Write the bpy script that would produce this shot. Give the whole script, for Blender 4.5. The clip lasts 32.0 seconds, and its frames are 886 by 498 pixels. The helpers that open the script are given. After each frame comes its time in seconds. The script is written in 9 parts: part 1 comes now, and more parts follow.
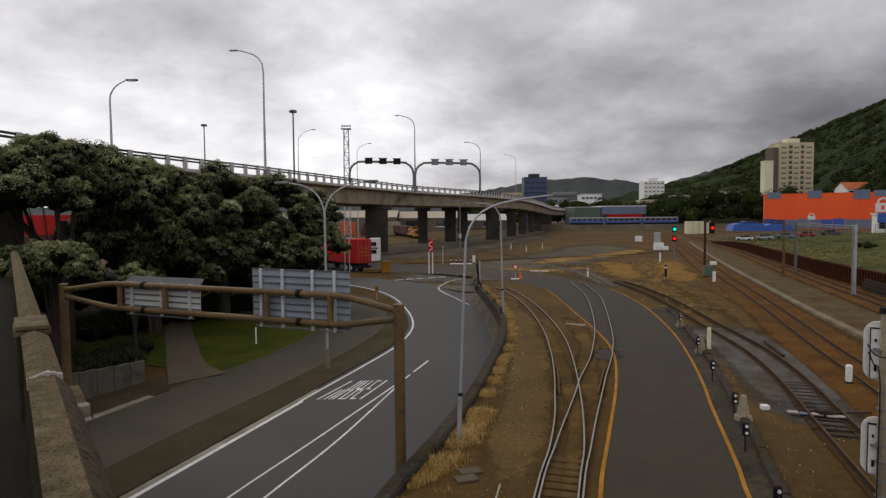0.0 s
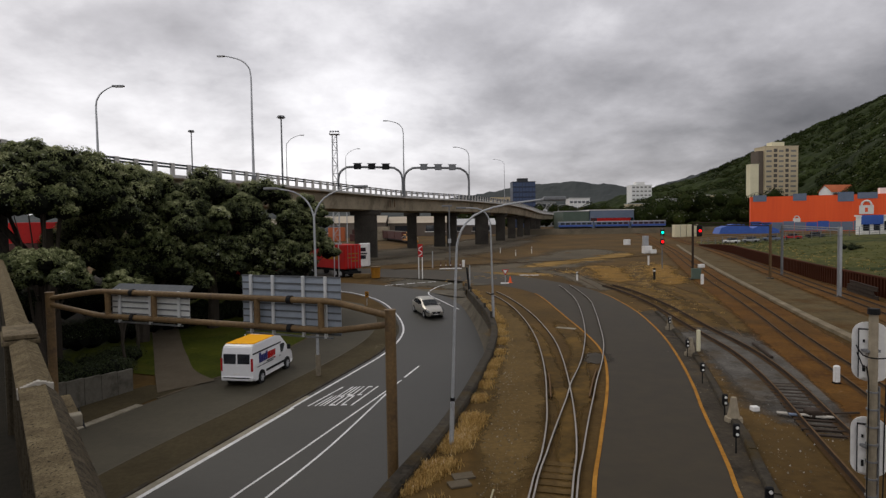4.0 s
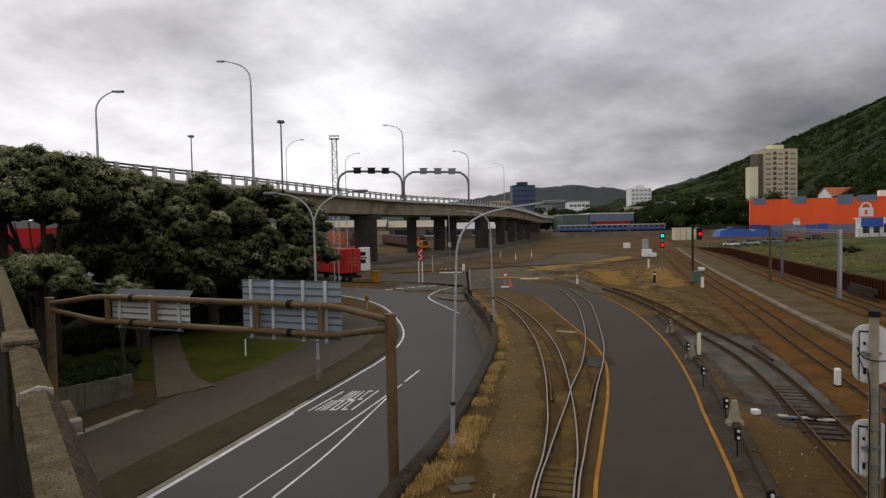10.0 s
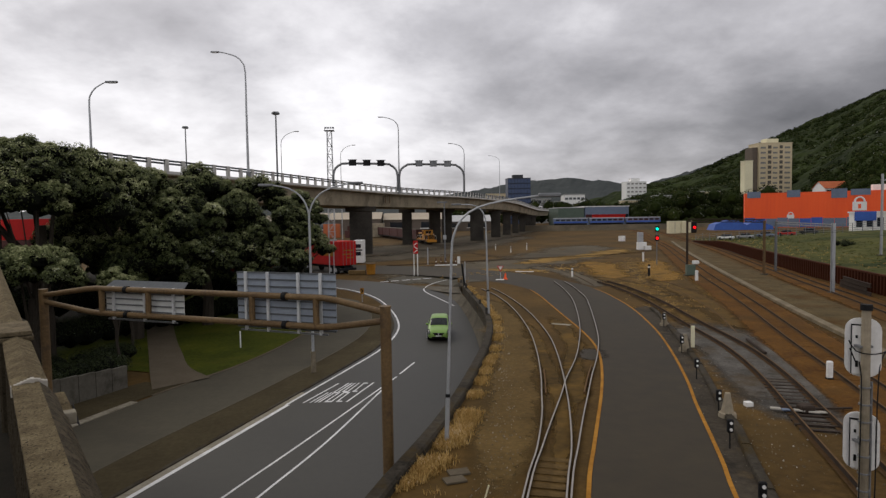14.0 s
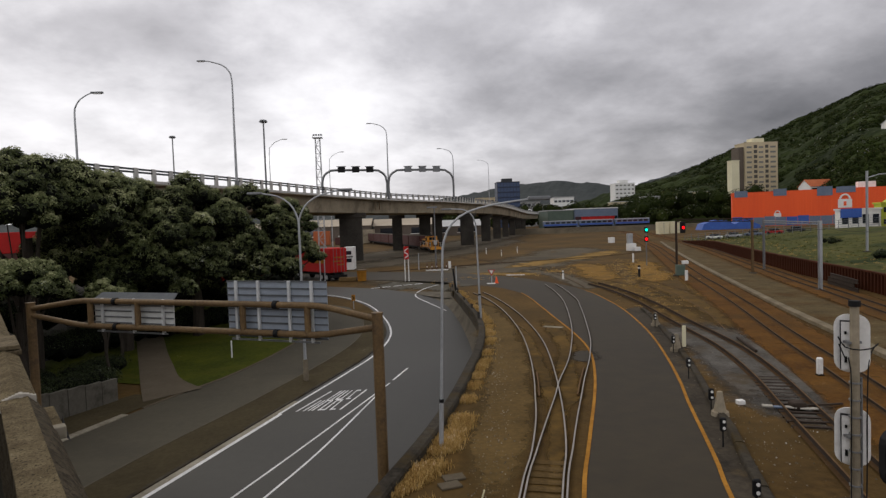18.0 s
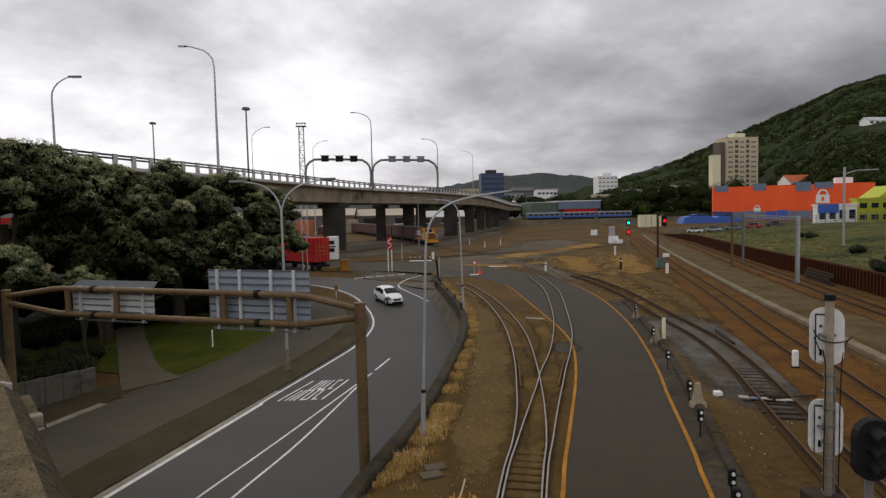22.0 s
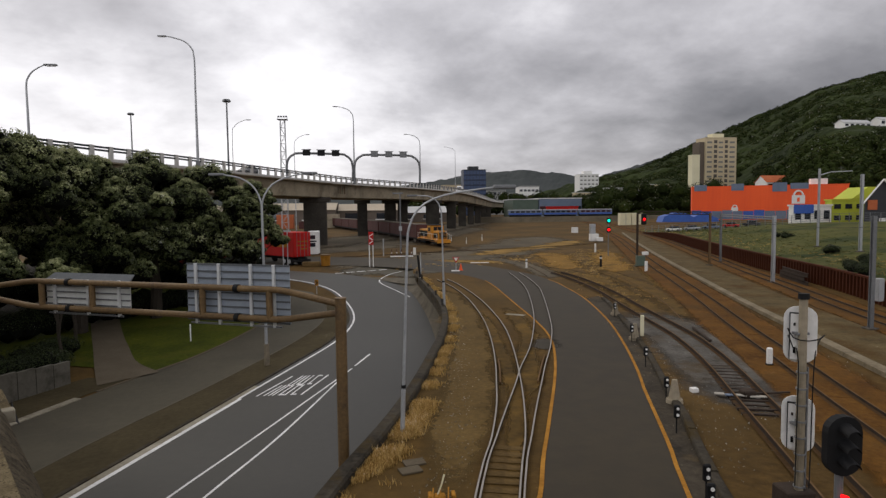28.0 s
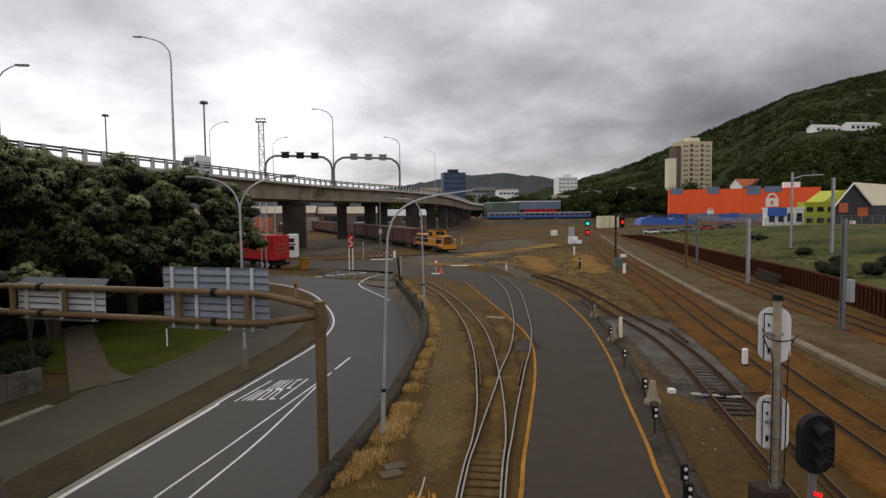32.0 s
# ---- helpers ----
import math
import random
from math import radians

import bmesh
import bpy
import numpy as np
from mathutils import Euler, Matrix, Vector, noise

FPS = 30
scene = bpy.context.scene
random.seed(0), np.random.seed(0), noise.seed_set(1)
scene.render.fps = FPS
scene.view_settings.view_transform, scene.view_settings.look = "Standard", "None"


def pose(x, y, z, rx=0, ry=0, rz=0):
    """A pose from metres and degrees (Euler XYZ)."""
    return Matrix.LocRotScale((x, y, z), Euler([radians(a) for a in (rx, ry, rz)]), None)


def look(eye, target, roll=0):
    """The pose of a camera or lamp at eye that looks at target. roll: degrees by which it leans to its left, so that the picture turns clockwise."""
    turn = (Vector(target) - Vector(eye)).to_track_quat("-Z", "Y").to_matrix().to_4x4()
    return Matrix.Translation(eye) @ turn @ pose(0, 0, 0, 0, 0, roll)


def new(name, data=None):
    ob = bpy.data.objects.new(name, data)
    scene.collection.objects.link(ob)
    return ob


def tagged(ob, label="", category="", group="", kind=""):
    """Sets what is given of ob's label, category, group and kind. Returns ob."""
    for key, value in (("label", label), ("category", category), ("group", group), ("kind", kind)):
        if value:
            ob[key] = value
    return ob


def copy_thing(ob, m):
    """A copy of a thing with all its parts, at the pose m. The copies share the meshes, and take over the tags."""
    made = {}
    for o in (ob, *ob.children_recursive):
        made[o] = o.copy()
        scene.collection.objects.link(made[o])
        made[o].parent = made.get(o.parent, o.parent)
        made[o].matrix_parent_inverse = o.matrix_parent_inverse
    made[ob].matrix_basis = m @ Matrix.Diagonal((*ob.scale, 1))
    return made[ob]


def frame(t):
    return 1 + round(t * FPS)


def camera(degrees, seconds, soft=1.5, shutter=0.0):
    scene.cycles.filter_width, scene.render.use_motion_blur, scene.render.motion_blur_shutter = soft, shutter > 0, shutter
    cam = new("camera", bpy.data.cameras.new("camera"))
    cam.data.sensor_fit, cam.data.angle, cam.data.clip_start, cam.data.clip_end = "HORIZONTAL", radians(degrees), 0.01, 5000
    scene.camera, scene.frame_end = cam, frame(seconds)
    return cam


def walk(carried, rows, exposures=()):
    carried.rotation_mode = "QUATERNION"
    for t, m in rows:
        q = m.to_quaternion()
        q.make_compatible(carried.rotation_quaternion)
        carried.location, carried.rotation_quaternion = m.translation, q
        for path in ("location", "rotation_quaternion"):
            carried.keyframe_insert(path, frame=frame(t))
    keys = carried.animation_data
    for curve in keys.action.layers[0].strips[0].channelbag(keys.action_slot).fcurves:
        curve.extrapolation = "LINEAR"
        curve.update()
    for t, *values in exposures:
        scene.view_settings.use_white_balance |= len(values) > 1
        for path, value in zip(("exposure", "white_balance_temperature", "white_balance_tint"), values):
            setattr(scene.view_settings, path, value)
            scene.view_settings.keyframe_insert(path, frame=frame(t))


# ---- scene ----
EXPOSURES = ((0.0, -0.09), (6.0, -0.04), (14.0, -0.03), (22.0, 0.01), (28.0, 0.07), (32.0, 0.09))
cam = camera(71.45, 32.0, soft=1.35)
EYE = 7.1
# seconds, then the turn of the hand-held camera in degrees
TURNS = [
    (0.0, 86.97, 0.5, -0.0), (0.5, 86.73, 1.0, 0.19), (1.0, 87.14, 0.43, -0.24), (1.5, 87.32, 1.08, -0.04),
    (2.0, 86.99, 0.85, 0.31), (2.5, 87.14, 0.6, 0.16), (3.0, 87.35, 0.2, -0.52), (3.5, 87.47, 0.67, -0.76),
    (5.5, 87.11, 0.93, -1.32), (6.0, 87.45, 0.88, -1.09), (6.5, 87.51, 1.28, -1.54), (7.0, 86.48, 1.17, -1.44),
    (7.5, 86.46, 1.11, -1.31), (8.0, 87.37, 0.56, -1.02), (8.5, 88.01, 0.69, -0.41), (9.0, 87.94, 0.87, -0.6),
    (9.5, 88.1, 1.02, -0.55), (10.0, 87.78, 1.09, -1.04), (10.5, 87.72, 1.2, -1.48), (11.0, 87.44, 1.25, -2.04),
    (11.5, 87.69, 1.8, -1.71), (12.0, 87.5, 1.51, -1.57), (12.5, 87.32, 1.08, -1.34), (13.0, 87.36, 0.78, -1.32),
    (13.5, 87.06, 1.32, -1.38), (14.0, 87.08, 0.9, -1.47), (14.5, 87.53, 1.04, -1.29), (16.5, 87.16, 1.62, -2.25),
    (17.0, 87.13, 1.64, -2.33), (17.5, 87.73, 1.89, -2.42), (18.0, 87.52, 2.0, -2.39), (18.5, 87.46, 2.1, -2.52),
    (19.0, 87.08, 2.07, -2.56), (19.5, 87.08, 1.9, -2.73), (20.0, 86.85, 2.02, -3.02), (20.5, 86.61, 1.54, -2.87),
    (21.0, 86.8, 1.58, -2.65), (21.5, 86.86, 1.62, -3.42), (22.0, 86.62, 1.34, -3.9), (22.5, 86.44, 1.16, -3.57),
    (23.0, 86.17, 0.71, -4.06), (23.5, 86.08, 0.3, -4.53), (24.0, 86.22, 0.45, -4.26), (24.5, 86.07, 0.69, -4.0),
    (25.0, 86.01, 0.88, -4.18), (25.5, 85.97, 1.09, -4.17), (27.5, 86.61, 0.42, -5.12), (28.0, 86.21, 0.64, -5.58),
    (28.5, 86.44, 0.56, -5.69), (29.0, 86.92, 0.56, -6.17), (29.5, 86.94, 0.56, -6.43), (30.0, 86.91, 0.83, -6.69),
    (30.5, 86.77, 0.59, -6.71), (31.0, 86.48, 0.24, -6.94), (31.5, 86.32, 0.52, -7.17), (32.0, 86.46, 0.65, -7.44),
]
# a slight sway to the side as the shot begins
SWAY = lambda t: 0.06 * max(0.0, 1 - t / 3.5) ** 1.5
walk(cam, [(t, pose(SWAY(t), 0, EYE, rx, ry, rz)) for t, rx, ry, rz in TURNS], EXPOSURES)

# ---- sky and sun: overcast, thinner cloud to the front left ----
SUN_AZ, SUN_EL = radians(-38), radians(42)     # clockwise from +y, above the horizon
world = bpy.data.worlds.new("world")
scene.world = world
world.use_nodes = True


def cloudy_sky():
    nt = world.node_tree
    n, link = nt.nodes, nt.links.new
    n.clear()
    out, bg = n.new("ShaderNodeOutputWorld"), n.new("ShaderNodeBackground")
    sky = n.new("ShaderNodeTexSky")
    sky.sky_type, sky.sun_disc = "NISHITA", False
    sky.sun_elevation, sky.sun_rotation = SUN_EL, SUN_AZ
    sky.altitude, sky.air_density, sky.dust_density = 20, 1.0, 2.0
    co = n.new("ShaderNodeTexCoord")
    sep = n.new("ShaderNodeSeparateXYZ")
    link(co.outputs["Generated"], sep.inputs[0])

    def math_(op, a, b, clamp=False):
        m = n.new("ShaderNodeMath")
        m.operation, m.use_clamp = op, clamp
        for i, v in enumerate((a, b)):
            if isinstance(v, (int, float)):
                m.inputs[i].default_value = v
            else:
                link(v, m.inputs[i])
        return m.outputs[0]

    # clouds lie on a flat layer: divide the direction by its height
    up = math_("ADD", math_("MAXIMUM", sep.outputs["Z"], 0.0), 0.33)
    flat = n.new("ShaderNodeCombineXYZ")
    link(math_("DIVIDE", sep.outputs["X"], up), flat.inputs[0])
    link(math_("DIVIDE", sep.outputs["Y"], up), flat.inputs[1])
    flat.inputs[2].default_value = 3.7

    def layer(scale, detail, rough, dist):
        t = n.new("ShaderNodeTexNoise")
        t.inputs["Scale"].default_value, t.inputs["Detail"].default_value = scale, detail
        t.inputs["Roughness"].default_value, t.inputs["Distortion"].default_value = rough, dist
        link(flat.outputs[0], t.inputs["Vector"])
        return t.outputs[0]
    big, small = layer(1.1, 6, 0.56, 0.15), layer(3.0, 7, 0.58, 0.1)
    dens = math_("ADD", math_("MULTIPLY", big, 0.48), math_("MULTIPLY", small, 0.42))
    dens = math_("ADD", dens, 0.05)
    # nearness to the sun's side thins the cloud
    dot = n.new("ShaderNodeVectorMath")
    dot.operation = "DOT_PRODUCT"
    link(co.outputs["Generated"], dot.inputs[0])
    dot.inputs[1].default_value = (math.sin(SUN_AZ) * 0.94, math.cos(SUN_AZ) * 0.94, 0.33)
    thin = math_("MINIMUM", math_("MAXIMUM", math_("MULTIPLY", math_("SUBTRACT", dot.outputs["Value"], 0.80), 0.62), -0.045), 0.05)
    # a darker bank of cloud low over the hill
    height = math_("ABSOLUTE", math_("SUBTRACT", sep.outputs["Z"], 0.13), 0.0)
    bank_ = math_("MULTIPLY", math_("SUBTRACT", 1.0, math_("MULTIPLY", height, 7.0), True), math_("MULTIPLY", math_("SUBTRACT", sep.outputs["X"], 0.04, True), 0.6))
    thin = math_("SUBTRACT", thin, bank_)
    dens = math_("SUBTRACT", dens, thin)
    back = math_("MULTIPLY", math_("MAXIMUM", math_("MULTIPLY", sep.outputs["Y"], -1.0), 0.0), 0.17)
    dens = math_("SUBTRACT", dens, back)
    low_band = math_("MULTIPLY", math_("SUBTRACT", 0.10, sep.outputs["Z"], True), 0.5)
    dens = math_("SUBTRACT", dens, low_band)
    ramp = n.new("ShaderNodeValToRGB")
    link(dens, ramp.inputs[0])
    e = ramp.color_ramp.elements
    e[0].position, e[0].color = 0.30, (1.08, 1.06, 1.06, 1)
    e[1].position, e[1].color = 0.92, (0.12, 0.117, 0.126, 1)
    for p, c in ((0.38, (0.84, 0.825, 0.85, 1)), (0.46, (0.68, 0.665, 0.69, 1)), (0.55, (0.49, 0.478, 0.502, 1)), (0.65, (0.345, 0.335, 0.353, 1)), (0.76, (0.22, 0.214, 0.227, 1))):
        k = e.new(p)
        k.color = c
    # the cloud covers the clear sky but for thin places
    clear = n.new("ShaderNodeVectorMath")
    clear.operation = "SCALE"
    link(sky.outputs[0], clear.inputs[0])
    clear.inputs["Scale"].default_value = 0.09
    cloud = n.new("ShaderNodeVectorMath")
    cloud.operation = "SCALE"
    link(ramp.outputs[0], cloud.inputs[0])
    cloud.inputs["Scale"].default_value = SKY_GAIN
    mix = n.new("ShaderNodeMix")
    mix.data_type = "RGBA"
    mix.inputs[0].default_value = 0.93
    link(clear.outputs[0], mix.inputs[6])
    link(cloud.outputs[0], mix.inputs[7])
    link(mix.outputs[2], bg.inputs["Color"])
    bg.inputs["Strength"].default_value = 1.0
    link(bg.outputs[0], out.inputs[0])


SKY_GAIN = 1.26
cloudy_sky()
sun = new("sun", bpy.data.lights.new("sun", "SUN"))
sun.data.energy, sun.data.angle, sun.data.color = 0.75, radians(25), (1.0, 0.92, 0.79)
sun.matrix_world = look((0, 0, 60), (-60 * math.sin(SUN_AZ) / math.tan(SUN_EL), -60 * math.cos(SUN_AZ) / math.tan(SUN_EL), 0))

# ---- materials ----
def paint(name, colours, scale=1.0, fine=12.0, rough=0.8, bump=0.0, metal=0.0, stain=None, spec=None, island=0.0, emit=None, stretch=(1, 1, 1), bump_scale=None, specks=None):
    """Two scales of variation between the given colours, an optional darker stain, and fine relief."""
    m = bpy.data.materials.new(name)
    m.use_nodes = True
    nt = m.node_tree
    n, link = nt.nodes, nt.links.new
    b = n["Principled BSDF"]
    b.inputs["Roughness"].default_value, b.inputs["Metallic"].default_value = rough, metal
    b.inputs["Specular IOR Level"].default_value = spec if spec is not None else 0.5 if rough < 0.8 else 0.12
    co = n.new("ShaderNodeTexCoord")
    mp = n.new("ShaderNodeMapping")
    mp.inputs["Scale"].default_value = stretch
    link(co.outputs["Object"], mp.inputs[0])

    def noise_(s, detail=4.0, r=0.6):
        t = n.new("ShaderNodeTexNoise")
        t.inputs["Scale"].default_value, t.inputs["Detail"].default_value, t.inputs["Roughness"].default_value = s, detail, r
        link(mp.outputs[0], t.inputs["Vector"])
        return t.outputs[0]
    if len(colours) == 1:
        colours = [tuple(c * 0.86 for c in colours[0]), tuple(min(1, c * 1.12) for c in colours[0])]
    mixf = n.new("ShaderNodeMath")
    mixf.operation = "ADD"
    w = n.new("ShaderNodeMath")
    w.operation = "MULTIPLY"
    w.inputs[1].default_value = 0.42
    link(noise_(fine, 3.0), w.inputs[0])
    w2 = n.new("ShaderNodeMath")
    w2.operation = "MULTIPLY"
    w2.inputs[1].default_value = 0.58
    link(noise_(scale, 5.0), w2.inputs[0])
    link(w.outputs[0], mixf.inputs[0])
    link(w2.outputs[0], mixf.inputs[1])
    fac = mixf.outputs[0]
    if island:
        geo = n.new("ShaderNodeNewGeometry")
        a = n.new("ShaderNodeMath")
        a.operation = "MULTIPLY_ADD"
        a.inputs[1].default_value = island
        link(geo.outputs["Random Per Island"], a.inputs[0])
        sft = n.new("ShaderNodeMath")
        sft.operation = "SUBTRACT"
        sft.inputs[1].default_value = island / 2
        link(fac, sft.inputs[0])
        link(sft.outputs[0], a.inputs[2])
        fac = a.outputs[0]
    ramp = n.new("ShaderNodeValToRGB")
    e = ramp.color_ramp.elements
    k = len(colours)
    for i, c in enumerate(colours):
        p = 0.34 + 0.32 * i / max(1, k - 1)
        el = e[0] if i == 0 else e[1] if i == k - 1 else e.new(p)
        el.position, el.color = p, (*c, 1)
    link(fac, ramp.inputs[0])
    colour = ramp.outputs[0]
    for layer in (stain, specks):
        if not layer:
            continue
        sc, col, lo, hi = layer
        mr = n.new("ShaderNodeMapRange")
        mr.inputs["From Min"].default_value, mr.inputs["From Max"].default_value = lo, hi
        link(noise_(sc, 6.0, 0.65), mr.inputs[0])
        mx = n.new("ShaderNodeMix")
        mx.data_type = "RGBA"
        link(mr.outputs[0], mx.inputs[0])
        link(colour, mx.inputs[6])
        mx.inputs[7].default_value = (*col, 1)
        colour = mx.outputs[2]
    link(colour, b.inputs["Base Color"])
    if bump:
        bp = n.new("ShaderNodeBump")
        bp.inputs["Strength"].default_value, bp.inputs["Distance"].default_value = bump, 0.02
        link(noise_(bump_scale or fine * 2.5, 4.0, 0.7), bp.inputs["Height"])
        link(bp.outputs[0], b.inputs["Normal"])
    if emit:
        b.inputs["Emission Color"].default_value = (*emit[:3], 1)
        b.inputs["Emission Strength"].default_value = emit[3]
    return m


def glassy(name, colour, rough=0.06):
    m = paint(name, [colour], 2, 9, rough, spec=0.8)
    return m


